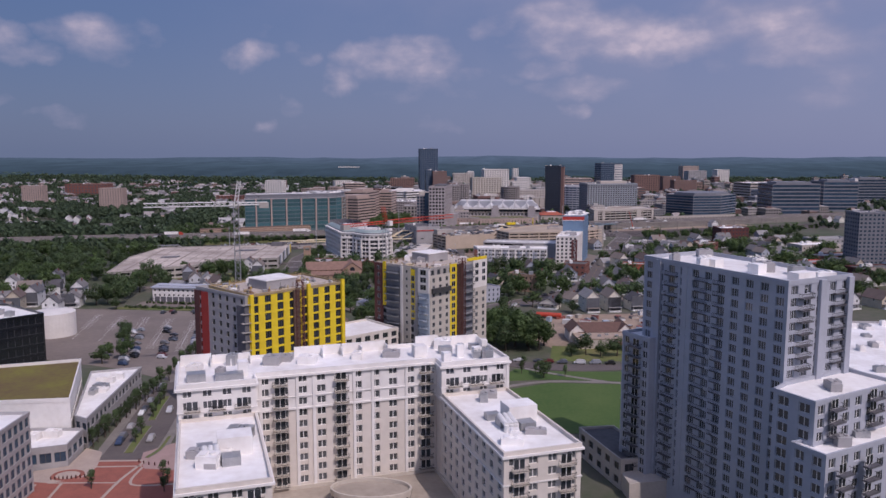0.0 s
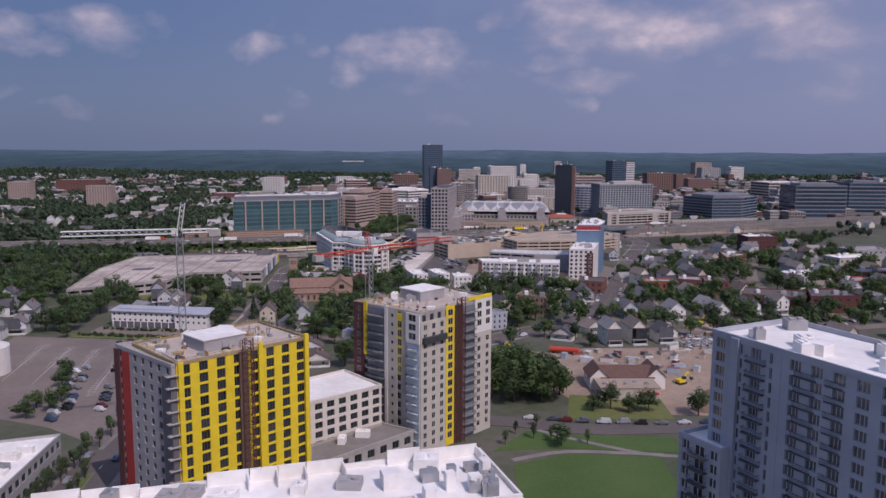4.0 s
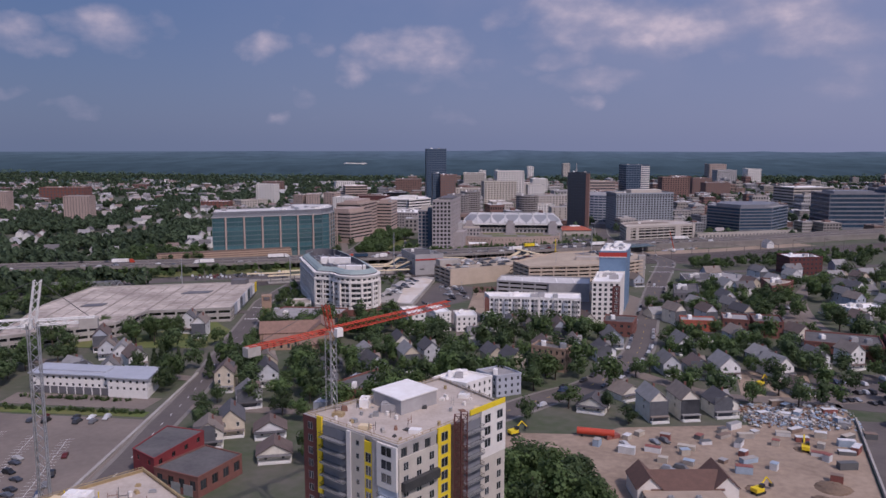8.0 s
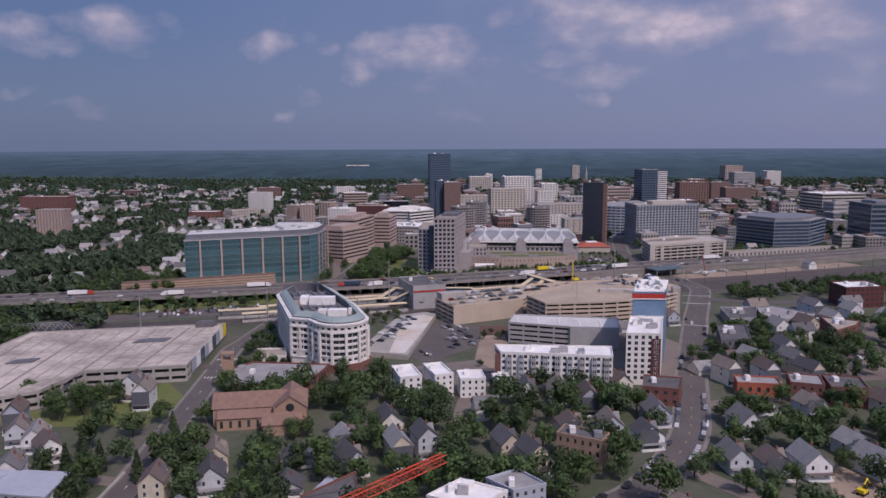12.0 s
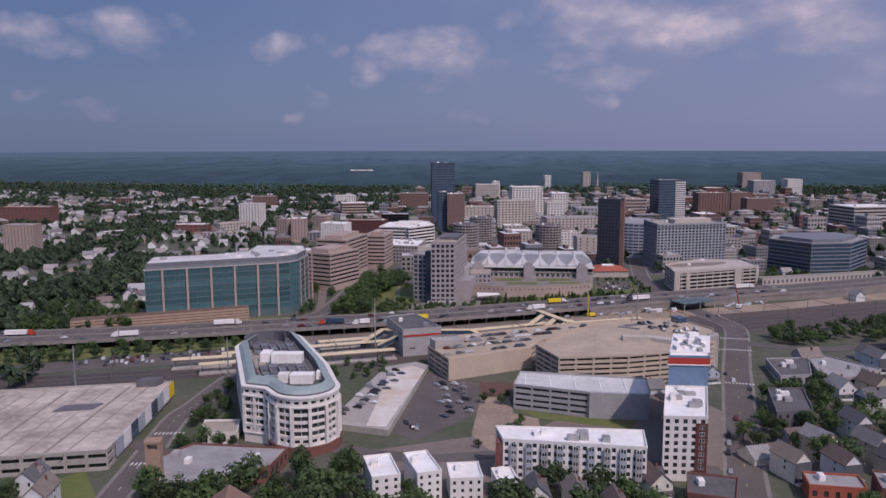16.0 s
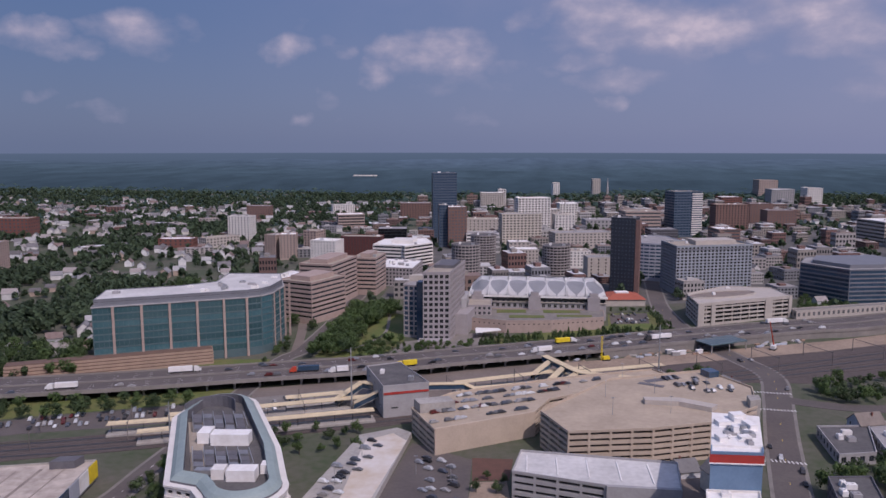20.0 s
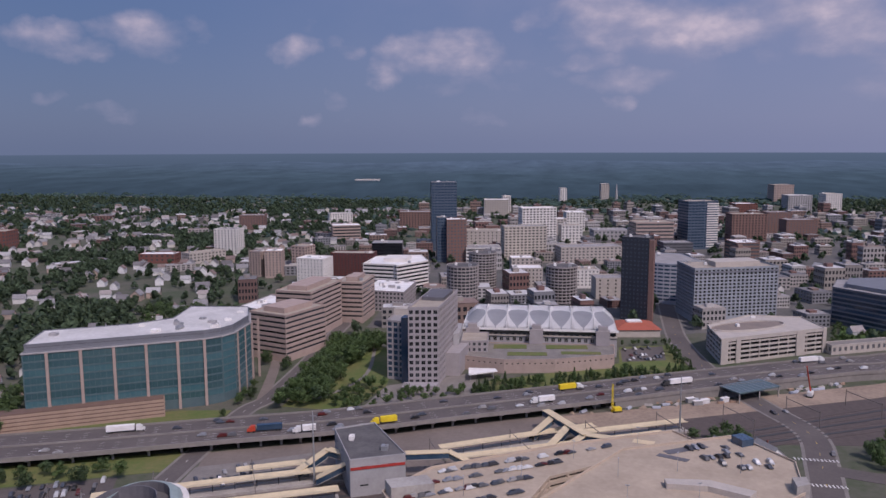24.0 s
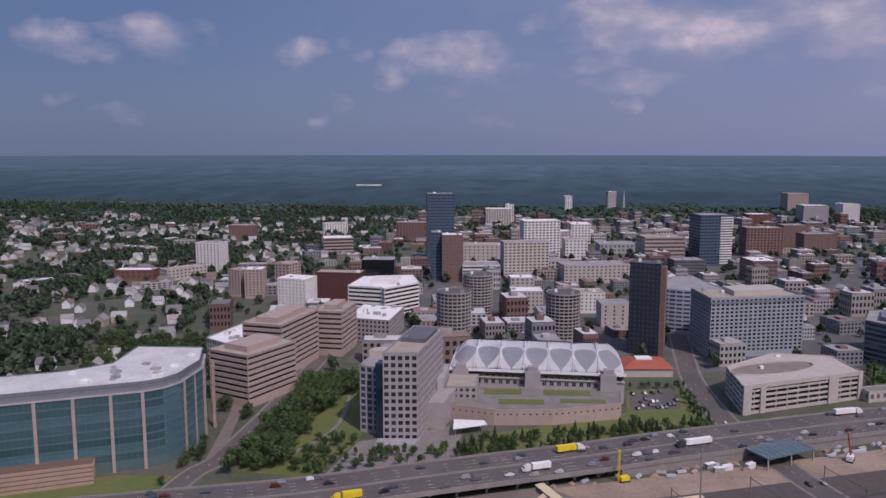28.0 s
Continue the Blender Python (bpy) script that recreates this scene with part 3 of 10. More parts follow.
def gable(bm, x0, y0, x1, y1, z0, z1, over=0.45, t=0.18):
    """A gable roof, ridge along y, as one folded slab with thickness."""
    xm = (x0 + x1) / 2
    k = (z1 - z0) / (xm - x0)
    prof = [(x0 - over, z0 - over * k), (xm, z1), (x1 + over, z0 - over * k), (x1 + over, z0 - over * k + t * 1.6), (xm, z1 + t * 1.6), (x0 - over, z0 - over * k + t * 1.6)]
    lo = [bm.verts.new((x, y0 - over, z)) for x, z in prof]
    hi = [bm.verts.new((x, y1 + over, z)) for x, z in prof]
    for i in range(6):
        j = (i + 1) % 6
        bm.faces.new((lo[i], hi[i], hi[j], lo[j]))
    for loop in (lo[::-1], hi):
        bm.faces.new((loop[0], loop[1], loop[4], loop[5])), bm.faces.new((loop[1], loop[2], loop[3], loop[4]))


def gabled_wall(bm, x0, y0, x1, y1, z1, zr):
    xm = (x0 + x1) / 2
    a = [bm.verts.new(v) for v in ((x0, y0, -1), (x1, y0, -1), (x1, y0, z1), (xm, y0, zr), (x0, y0, z1))]
    b = [bm.verts.new(v) for v in ((x0, y1, -1), (x1, y1, -1), (x1, y1, z1), (xm, y1, zr), (x0, y1, z1))]
    bm.faces.new(a), bm.faces.new(b[::-1])
    bm.faces.new((a[1], b[1], b[2], a[2])), bm.faces.new((b[0], a[0], a[4], b[4]))
    bm.faces.new((a[2], b[2], b[3], a[3])), bm.faces.new((a[3], b[3], b[4], a[4]))


def house_windows(ob, w, d, rows, z0=1.0):
    me = pane(1.15, 1.7, M_GLASS, M_WMETAL, 1)
    for r in range(rows):
        for k in range(2):
            p = part("window", me, None, ob)
            p.matrix_basis = pose(w * (k + 0.5) / 2, -0.03, z0 + 2.9 * r)
        if r == 0:
            continue
        p = part("window", me, None, ob)
        p.matrix_basis = pose(-0.03, d * 0.4, z0 + 2.9 * r, 0, 0, -90)
        p = part("window", me, None, ob)
        p.matrix_basis = pose(w + 0.03, d * 0.6, z0 + 2.9 * r, 0, 0, 90)


def make_house_kinds():
    for k, (w, d, st, zr) in enumerate(((8.8, 13, 2, 9.8), (10, 14, 2, 10.4), (8.4, 12, 3, 12.4), (10.5, 11, 2, 9.6), (8, 14, 3, 12.6), (12, 9.5, 1, 6.4))):
        ob = thing("house", 0, 0, 0, 0, "wood-sided gabled house with shingle roof", "house", "houses of the neighbourhood")
        ev = 2.9 * st
        bm = bmesh.new()
        gabled_wall(bm, 0, 0, w, d, ev, zr)
        part("wall", bm, M_HOUSE, ob)
        bm = bmesh.new()
        gable(bm, 0, 0, w, d, ev, zr)
        part("roof", bm, M_SHINGLE, ob)
        if k in (0, 2, 3):
            bm = bmesh.new()
            gabled_wall(bm, w * 0.25, -0.05, w * 0.75, 2.4, ev + 0.4, zr - 0.9)
            o2 = part("dormer", bm, M_HOUSE, ob)
            o2.matrix_basis = pose(w - 0.6, d * 0.28, 0, 0, 0, 90)
            bm = bmesh.new()
            gable(bm, w * 0.25, -0.05, w * 0.75, 2.4, ev + 0.4, zr - 0.9, 0.3)
            o3 = part("dormer_roof", bm, M_SHINGLE, ob)
            o3.matrix_basis = o2.matrix_basis.copy()
        bm = bmesh.new()
        box(bm, 0.3, -2.0, -1, w - 0.3, 0.002, 0.6)
        for q in (0.45, w - 0.6):
            box(bm, q, -1.95, 0.59, q + 0.16, -1.8, 2.61)
        part("porch", bm, M_WMETAL, ob)
        bm = bmesh.new()
        box(bm, 0.1, -2.2, 2.6, w - 0.1, 0.1, 2.8)
        part("porch_roof", bm, M_SHINGLE, ob)
        bm = bmesh.new()
        box(bm, w * 0.62, d * 0.6, ev, w * 0.62 + 0.7, d * 0.6 + 0.7, zr + 0.7)
        part("chimney", bm, M_BRICK, ob)
        house_windows(ob, w, d, st)
        HOUSES.append(ob)


make_house_kinds()
USED = set()


def house(x, y, rz, kind, label="", s=1.0):
    m = pose(x, y, 0, 0, 0, rz)
    if kind not in USED:
        USED.add(kind)
        ob = HOUSES[kind]
        ob.matrix_basis = m
    else:
        ob = copy_thing(HOUSES[kind], m)
    if label:
        ob["label"] = label
    return ob


# ---------------------------------------------------------------- vehicles
CARS = []


def car_body(bm, length, w, h, hood, boot):
    """A saloon shape: profile along y, pulled in towards the roof."""
    prof = [(0, 0.35), (0, 0.75), (hood, 0.92), (hood + 0.75, h), (length - boot - 0.55, h), (length - boot, 0.98), (length, 0.9), (length, 0.35)]
    rows = []
    for y, z in prof:
        half = w / 2 - (0.22 if z > 1.1 else 0.0)
        rows.append((bm.verts.new((-half, y, z)), bm.verts.new((half, y, z))))
    for a, b in zip(rows, rows[1:]):
        bm.faces.new((a[0], a[1], b[1], b[0]))
    bm.faces.new((rows[-1][0], rows[-1][1], rows[0][1], rows[0][0]))
    bm.faces.new([r[0] for r in rows]), bm.faces.new([r[1] for r in rows][::-1])
    bmesh.ops.recalc_face_normals(bm, faces=bm.faces[:])


def make_cars():
    for k, (ln, w, h, hood, boot) in enumerate(((4.6, 1.8, 1.45, 1.2, 0.9), (4.7, 1.9, 1.75, 1.1, 0.15), (5.2, 1.95, 1.9, 0.7, 0.1))):
        ob = thing("car", 0, 0, 0, 0, ("parked saloon car", "parked estate or sport utility car", "parked passenger van")[k] + " with dark windows", "car", "parked cars")
        bm = bmesh.new()
        car_body(bm, ln, w, h, hood, boot)
        part("body", bm, M_CARS, ob)
        bm = bmesh.new()
        half = w / 2 - 0.13
        a = [bm.verts.new(v) for v in ((-half, hood + 0.25, 1.0), (half, hood + 0.25, 1.0), (half, ln - boot - 0.2, 1.0), (-half, ln - boot - 0.2, 1.0))]
        t = [bm.verts.new(v) for v in ((-half + 0.07, hood + 0.8, h - 0.08), (half - 0.07, hood + 0.8, h - 0.08), (half - 0.07, ln - boot - 0.6, h - 0.08), (-half + 0.07, ln - boot - 0.6, h - 0.08))]
        for i in range(4):
            j = (i + 1) % 4
            bm.faces.new((a[i], a[j], t[j], t[i]))
        bm.faces.new(t)
        part("windows", bm, M_BLACK, ob)
        bm = bmesh.new()
        tube(bm, (-0.11, 0, 0), (0.11, 0, 0), 0.33, seg=10)
        wm = mesh_of(bm, M_RUBBER)
        for x in (-w / 2 + 0.08, w / 2 - 0.08):
            for y in (0.85, ln - 0.85):
                p = part("wheel", wm, None, ob)
                p.location = (x, y, 0.33)
        CARS.append(ob)


make_cars()
CARS_USED = set()


MORE_CARS, CAR_COUNT = {}, [0]


def car(x, y, rz, z=0.0, kind=None, rng=random.Random(9)):
    kind = kind if kind is not None else rng.choice((0, 0, 1, 1, 1, 2))
    CAR_COUNT[0] += 1
    if CAR_COUNT[0] > 120:
        MORE_CARS.setdefault(kind, []).append((x, y, z, 1, 1, 1, radians(rz)))
        return None
    m = pose(x, y, z, 0, 0, rz + rng.uniform(-2, 2))
    if kind not in CARS_USED:
        CARS_USED.add(kind)
        CARS[kind].matrix_basis = m
        return CARS[kind]
    return copy_thing(CARS[kind], m)


def car_row(a, b, n, turn, z=0.0, fill=0.8, rng=random.Random(21)):
    """Cars side by side from a to b, nosed at the angle turn."""
    for k in range(n):
        if rng.random() < fill:
            t = (k + 0.5) / n
            car(a[0] + (b[0] - a[0]) * t, a[1] + (b[1] - a[1]) * t, turn + (180 if rng.random() < 0.4 else 0), z)


def truck(x, y, rz, z, label, trailer_mat, cab_mat, length=13.0):
    ob = thing("truck", x, y, z, rz, label, "truck", "lorries on the highway")
    bm = bmesh.new()
    box(bm, -1.25, 0, 1.1, 1.25, length, 3.9)
    part("trailer", bm, trailer_mat, ob)
    bm = bmesh.new()
    box(bm, -1.2, -4.2, 0.6, 1.2, -0.9, 2.9), box(bm, -1.15, -3.2, 2.9, 1.15, -0.9, 3.6), box(bm, -1.1, -5.2, 0.6, 1.1, -4.2, 1.9)
    part("cab", bm, cab_mat, ob)
    bm = bmesh.new()
    box(bm, -1.05, -4.22, 1.95, 1.05, -4.18, 2.8)
    part("windscreen", bm, M_BLACK, ob)
    bm = bmesh.new()
    box(bm, -0.5, -1.0, 0.7, 0.5, length, 1.1)
    part("chassis", bm, M_DMETAL, ob)
    bm = bmesh.new()
    tube(bm, (-1.2, 0, 0), (1.2, 0, 0), 0.5, seg=10)
    wm = mesh_of(bm, M_RUBBER)
    for q in (-4.4, -1.8, length - 3.0, length - 1.6):
        p = part("wheel", wm, None, ob)
        p.location = (0, q, 0.5)
    return ob


# ---------------------------------------------------------------- ground
def ground_height(x, y):
    far = max(0.0, math.hypot(x, y - 300) - 1700)
    h = 62 * min(1.0, far / 2900) ** 1.3
    return h * (0.8 + 0.35 * noise.noise(Vector((x / 900, y / 900, 0)))) if far else 0.0


def make_ground():
    xs = [-4600, -4000, -3400, -2900, -2400, -2000, -1600, -1300, -1000, -700, -400, -200, 0, 200, 400, 700, 1000, 1300, 1600, 2000, 2400, 2900, 3400, 4000, 4600]
    ys = [-600, -300, 0, 300, 600, 900, 1200, 1500, 1800, 2100, 2400, 2700, 3000, 3400, 3800, 4200, 4600, 4950]
    bm = bmesh.new()
    grid = [[bm.verts.new((x, y, ground_height(x, y) - 0.08)) for x in xs] for y in ys]
    for j in range(len(ys) - 1):
        for i in range(len(xs) - 1):
            bm.faces.new((grid[j][i], grid[j][i + 1], grid[j + 1][i + 1], grid[j + 1][i]))
    solo("ground", bm, M_GROUND, "flat mixed ground of grass, earth and gravel", "ground", "structure")


make_ground()


def hazy_hills():
    """Glowing backdrop of far hills, haze painted into its emission, from behind the last woods to the skyline."""
    m = bpy.data.materials.new("hazy_hills")
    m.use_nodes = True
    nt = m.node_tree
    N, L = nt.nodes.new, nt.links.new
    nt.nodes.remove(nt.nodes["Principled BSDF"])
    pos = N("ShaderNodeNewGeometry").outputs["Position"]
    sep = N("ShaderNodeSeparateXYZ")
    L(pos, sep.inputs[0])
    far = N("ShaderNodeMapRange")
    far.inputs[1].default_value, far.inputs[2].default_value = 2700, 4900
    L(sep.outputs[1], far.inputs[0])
    # emission tones grow paler and bluer with y: painted haze
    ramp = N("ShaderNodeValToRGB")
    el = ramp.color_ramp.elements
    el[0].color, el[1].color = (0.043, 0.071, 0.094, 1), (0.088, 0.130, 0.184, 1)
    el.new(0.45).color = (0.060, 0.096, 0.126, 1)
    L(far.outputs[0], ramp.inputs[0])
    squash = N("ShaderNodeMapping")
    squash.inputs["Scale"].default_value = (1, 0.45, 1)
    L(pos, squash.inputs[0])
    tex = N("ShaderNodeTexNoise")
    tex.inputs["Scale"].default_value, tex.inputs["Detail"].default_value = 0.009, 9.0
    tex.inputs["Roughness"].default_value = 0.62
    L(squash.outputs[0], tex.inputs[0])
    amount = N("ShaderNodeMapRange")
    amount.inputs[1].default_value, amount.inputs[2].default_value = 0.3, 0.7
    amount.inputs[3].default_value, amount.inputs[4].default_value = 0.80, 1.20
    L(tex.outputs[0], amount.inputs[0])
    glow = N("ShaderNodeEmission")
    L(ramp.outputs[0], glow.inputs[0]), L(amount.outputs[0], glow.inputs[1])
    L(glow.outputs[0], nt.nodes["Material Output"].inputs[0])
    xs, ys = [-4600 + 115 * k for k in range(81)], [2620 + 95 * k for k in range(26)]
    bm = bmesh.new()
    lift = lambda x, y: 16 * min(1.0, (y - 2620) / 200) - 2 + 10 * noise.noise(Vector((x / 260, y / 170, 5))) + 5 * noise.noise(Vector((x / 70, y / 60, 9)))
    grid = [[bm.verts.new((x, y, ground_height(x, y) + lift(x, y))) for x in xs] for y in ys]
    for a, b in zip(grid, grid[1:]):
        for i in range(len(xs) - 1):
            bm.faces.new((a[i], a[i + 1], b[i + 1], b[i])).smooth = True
    solo("backdrop", bm, m, "glowing hills backdrop, haze painted paler towards the skyline", "hills", "structure")


hazy_hills()

M_TOWN = mat("town_paving", (0.15, 0.138, 0.13), (0.085, 0.085, 0.075), 0.015, 0.95, fine=10)
M_REDLOT = mat("red_brown_gravel", (0.15, 0.075, 0.055), (0.11, 0.06, 0.045), 0.2, 0.95)

M_RAMP = mat("tan_stained_concrete", (0.66, 0.62, 0.58), (0.52, 0.42, 0.31), 0.035, 0.85, fine=6)

# lots and lawns
flat("car_park_ground", [(-240, 445), (-158, 440), (-128, 360), (-120, 300), (-150, 318), (-200, 335), (-222, 375)], 0.0, M_ASPHALT2, "worn brown asphalt car park", "car park")
flat("lawn", [(16, 250), (14, 295), (33, 305), (62, 304), (64, 252), (40, 248)], 0.03, M_GRASS, "smooth mown park lawn", "lawn")
flat("park_lawn", [(8, 306), (20, 325), (36, 322), (70, 322), (72, 308), (33, 310)], 0.02, M_GRASS, "mown grass between park paths", "lawn")
flat("construction_yard", [(-5, 432), (45, 432), (56, 440), (112, 446), (108, 470), (156, 478), (151, 452), (118.5, 356), (100, 345), (75, 345), (50, 345), (38, 365), (10, 400)], 0.0, M_DIRT, "bare earth construction yard", "ground")
flat("verge", [(36, 338), (76, 340), (76, 366), (40, 366)], 0.03, M_ROUGHGRASS, "dry unmown grass verge", "ground")
flat("deck_lawn", [(-232, 545), (-205, 545), (-150, 548), (-146, 585), (-165, 610), (-205, 566), (-236, 560)], 0.02, M_ROUGHGRASS, "grass bank below the parking deck", "lawn")
flat("school_yard", [(170, 676), (178, 626), (206, 632), (222, 697)], 0.0, M_ASPHALT2, "grey asphalt yard with parked vans", "car park")
flat("side_yard", [(126, 520), (160, 520), (148, 480), (116, 480)], 0.0, M_DIRT, "bare reddish earth lot", "ground")
flat("store_car_park", [(158, 515), (230, 520), (205, 452), (150, 468)], 0.0, M_ASPHALT, "asphalt car park beside brick shops", "car park")
flat("drive_car_park", [(110, 660), (170, 662), (160, 630), (112, 630)], 0.0, M_ASPHALT2, "pale asphalt lot", "car park")
flat("station_lot", [(-36, 756), (-6, 738), (-6, 690), (-33, 652), (-47, 662)], 0.0, M_ASPHALT, "asphalt station car park", "car park")
flat("dirt_lot", [(-5, 714), (10, 716), (12, 690), (24, 684), (24, 672), (2, 640), (-8, 660)], 0.02, M_DIRT, "bare tan earth building plot", "ground")
flat("brick_lot", [(-6, 740), (13, 740), (11, 717), (-5, 715)], 0.02, M_REDLOT, "dark red-brown gravel lot", "car park")
flat("garage_lawn", [(24, 684), (66, 672), (72, 684), (48, 686), (14, 696)], 0.04, M_ROUGHGRASS, "strip of rough grass beside the garage", "lawn")
flat("hotel_yard", [(-50, 640), (2, 634), (100, 628), (116, 700), (100, 740), (60, 716), (24, 672)], -0.02, M_ASPHALT2, "worn asphalt yards between the blocks", "car park")
flat("house_lanes", [(-50, 628), (-47, 600), (0, 590), (6, 610), (2, 634)], -0.02, M_ASPHALT2, "worn asphalt yard behind flats", "car park")
flat("long_deck", [(-76, 664), (-46, 656), (-37, 762), (-45, 768), (-62, 757)], 3.0, M_CONC, "long sloping concrete parking ramp deck", "parking deck", thick=3.2)
flat("pavement_deck", [(-57, 661), (-47.8, 660), (-38, 751), (-46, 760), (-58, 750)], 3.06, M_RAMP, "pale tan-stained strip on the ramp deck", "parking deck", thick=0.1)
flat("rail_car_park", [(-300, 745), (-247, 772), (-170, 801), (-161, 774), (-233, 752), (-290, 728)], 0.0, M_ASPHALT, "asphalt car park beside the tracks", "car park")
flat("rail_bank", [(-420, 745), (-274, 795), (-146, 835), (-140, 812), (-170, 803), (-247, 775), (-320, 745)], 0.02, M_ROUGHGRASS, "rough grass bank below the highway", "ground")
flat("station_court", [(-138, 815), (-110, 826), (-84, 838), (-100, 800), (-138, 792)], 0.0, M_PAVE, "paved forecourt with parked cars", "pavement")
flat("office_lawn", [(-262, 835), (-150, 872), (-150, 896), (-180, 893), (-270, 856)], 0.06, M_ROUGHGRASS, "grass slope beside the highway", "lawn")
flat("station_yard", [(-130, 776), (-60, 801), (20, 839), (110, 873), (112, 890), (60, 910), (-22, 880), (-80, 854), (-140, 833)], -0.01, M_ASPHALT2, "worn brown yard under the viaduct", "ground")
flat("street_apron", [(-158, 440), (-131, 438), (-126, 400), (-122, 352), (-122, 310), (-128, 360)], -0.01, M_ASPHALT2, "worn brown asphalt beside the street", "car park")
flat("mill_park", [(-122, 905), (-80, 900), (-66, 950), (-70, 1040), (-118, 1060)], 0.03, M_ROUGHGRASS, "park lawn with a path", "lawn")
flat("tower_court", [(-74, 905), (-10, 925), (-8, 985), (-66, 950)], 0.05, M_PAVE, "paved court round the tower", "pavement")
flat("hall_car_park", [(95, 1019), (127, 1026), (132, 1066), (98, 1054)], 0.05, M_ASPHALT, "full asphalt car park", "car park")
flat("tree_bed", [(0, 925), (92, 960), (140, 985), (138, 1070), (98, 1060), (92, 1015), (0, 965)], 0.02, M_ROUGHGRASS, "grass under rows of young trees", "lawn")
flat("town_ground", [(-110, 1110), (150, 1105), (420, 1190), (900, 1400), (900, 1650), (600, 1850), (200, 1960), (-110, 1960)], -0.02, M_TOWN, "grey streets and yards of the town centre", "ground")
flat("downtown_lot", [(-20, 1200), (48, 1200), (52, 1320), (-4, 1316)], 0.05, M_ASPHALT, "busy asphalt car park between towers", "car park")
flat("terrace_lawn", [(262, 1066), (380, 1120), (400, 1170), (300, 1150)], 2.0, M_GRASS, "grass terrace beside dark offices", "lawn", thick=2.2)
flat("rail_yard", [(75, 905), (160, 935), (330, 985), (480, 1050), (520, 1020), (300, 905), (200, 870), (110, 866)], 0.0, M_BALLAST, "brown railway ballast yard", "railway")
flat("works_ground", [(40, 900), (110, 925), (250, 978), (360, 1030), (370, 1010), (240, 950), (120, 905), (60, 885)], 0.04, M_DIRT, "sandy roadworks ground beside the highway", "ground")
flat("railway", [(-420, 690), (-225, 741), (-130, 775), (-60, 800), (20, 838), (110, 872), (105, 850), (30, 815), (-55, 776), (-140, 748), (-230, 715), (-420, 660)], 0.03, M_BALLAST, "brown ballast with railway tracks", "railway")
for k in range(7):
    band("rail_track", [(-420, 668 + 4 * k), (-228, 718 + 4 * k), (-135, 749 + 4.2 * k), (-57, 779 + 4 * k), (25, 816 + 4 * k), (110, 850 + 4 * k), (420, 975 + 8 * k)], 1.6, 0.13, M_DMETAL if k % 2 else M_BALLAST, "dark steel railway track on ballast", "railway track", thick=0.12)

# stall lines of the large car park
bm = bmesh.new()
for r in range(5):
    a0, d = (-214 + 15 * r, 428 - 3 * r), (0.24, -0.97)
    for k in range(26 if r > 1 else 14):
        x, y = a0[0] + d[0] * 2.7 * k, a0[1] + d[1] * 2.7 * k
        if inside([(-236, 441), (-160, 436), (-133, 362), (-124, 308), (-150, 322), (-200, 339), (-220, 377)], x, y):
            prism(bm, stripe([(x - 2.4, y - 0.6), (x + 2.4, y + 0.6)], 0.14), 0.0, 0.012)
    prism(bm, stripe([a0, (a0[0] + d[0] * 60, a0[1] + d[1] * 60)], 0.14), 0.0, 0.014)
solo("stall_line", bm, M_LINE, "faded white parking stall lines", "road marking", "stuff")

# streets
WEST = [(-104, 150), (-106, 215), (-112, 255), (-116, 300), (-119, 350), (-122, 400), (-125, 432), (-127, 465), (-131, 500), (-137, 548), (-145, 614), (-150, 650), (-153, 675), (-151, 692), (-150, 717), (-147, 760), (-145, 820), (-142, 893), (-135, 917), (-133, 958), (-132, 1008), (-131, 1150), (-120, 1300)]
AVENUE = [(-40, 395), (-12, 432), (12, 456), (30, 474), (52, 493), (70, 520), (84, 550), (93, 581), (106, 632), (124, 697), (145, 772), (165, 838), (176, 885), (165, 930), (152, 985), (148, 1076), (158, 1170), (190, 1400)]
for line, w, nm in ((WEST, 10, "worn grey street with kerbs"), (AVENUE, 13.6, "wide grey avenue with turn lanes")):
    band("pavement", line, w + 3.4, 0.1, M_PAVE, "pale concrete pavement along the street", "pavement")
    band("road", line, w, 0.16, M_ASPHALT, nm)
band("road", [(-30, 345), (0, 336), (20, 333), (40, 328), (66, 330), (110, 338), (160, 360)], 10, 0.14, M_ASPHALT, "grey park-side street with parked cars")
band("road", [(71, 520), (95, 490), (118, 478), (160, 478), (230, 500), (300, 530)], 9, 0.12, M_ASPHALT2, "narrow grey side street")
band("road", [(-131, 492), (-165, 500), (-230, 520)], 7, 0.12, M_ASPHALT2, "narrow grey side lane")
band("road", [(-128, 455), (-90, 452), (-60, 458), (-20, 520), (-14, 560), (-10, 600)], 7, 0.12, M_ASPHALT2, "narrow grey side street between houses")
band("road", [(220, 520), (205, 600), (225, 690), (260, 760)], 9, 0.12, M_ASPHALT2, "grey side street with parked cars")
band("road", [(93, 585), (140, 600), (205, 612)], 8, 0.12, M_ASPHALT2, "narrow grey side street")
band("road", [(-160, 640), (-110, 622), (-70, 640), (-30, 632), (20, 640), (95, 628)], 8, 0.13, M_ASPHALT, "grey cross street below the round office")
band("road", [(165, 838), (215, 825), (300, 850), (420, 880)], 12, 0.14, M_ASPHALT, "wide grey cross street")
band("road", [(-136, 905), (-160, 1015), (-190, 1040)], 7, 0.13, M_ASPHALT2, "grey service drive")
band("path", [(14, 299), (33, 307), (64, 306)], 2.4, 0.09, M_PAVE, "curved pale concrete park path", "path")
band("path", [(24, 326), (36, 318), (57, 307), (70, 305)], 2.2, 0.1, M_PAVE, "curved pale concrete park path", "path")
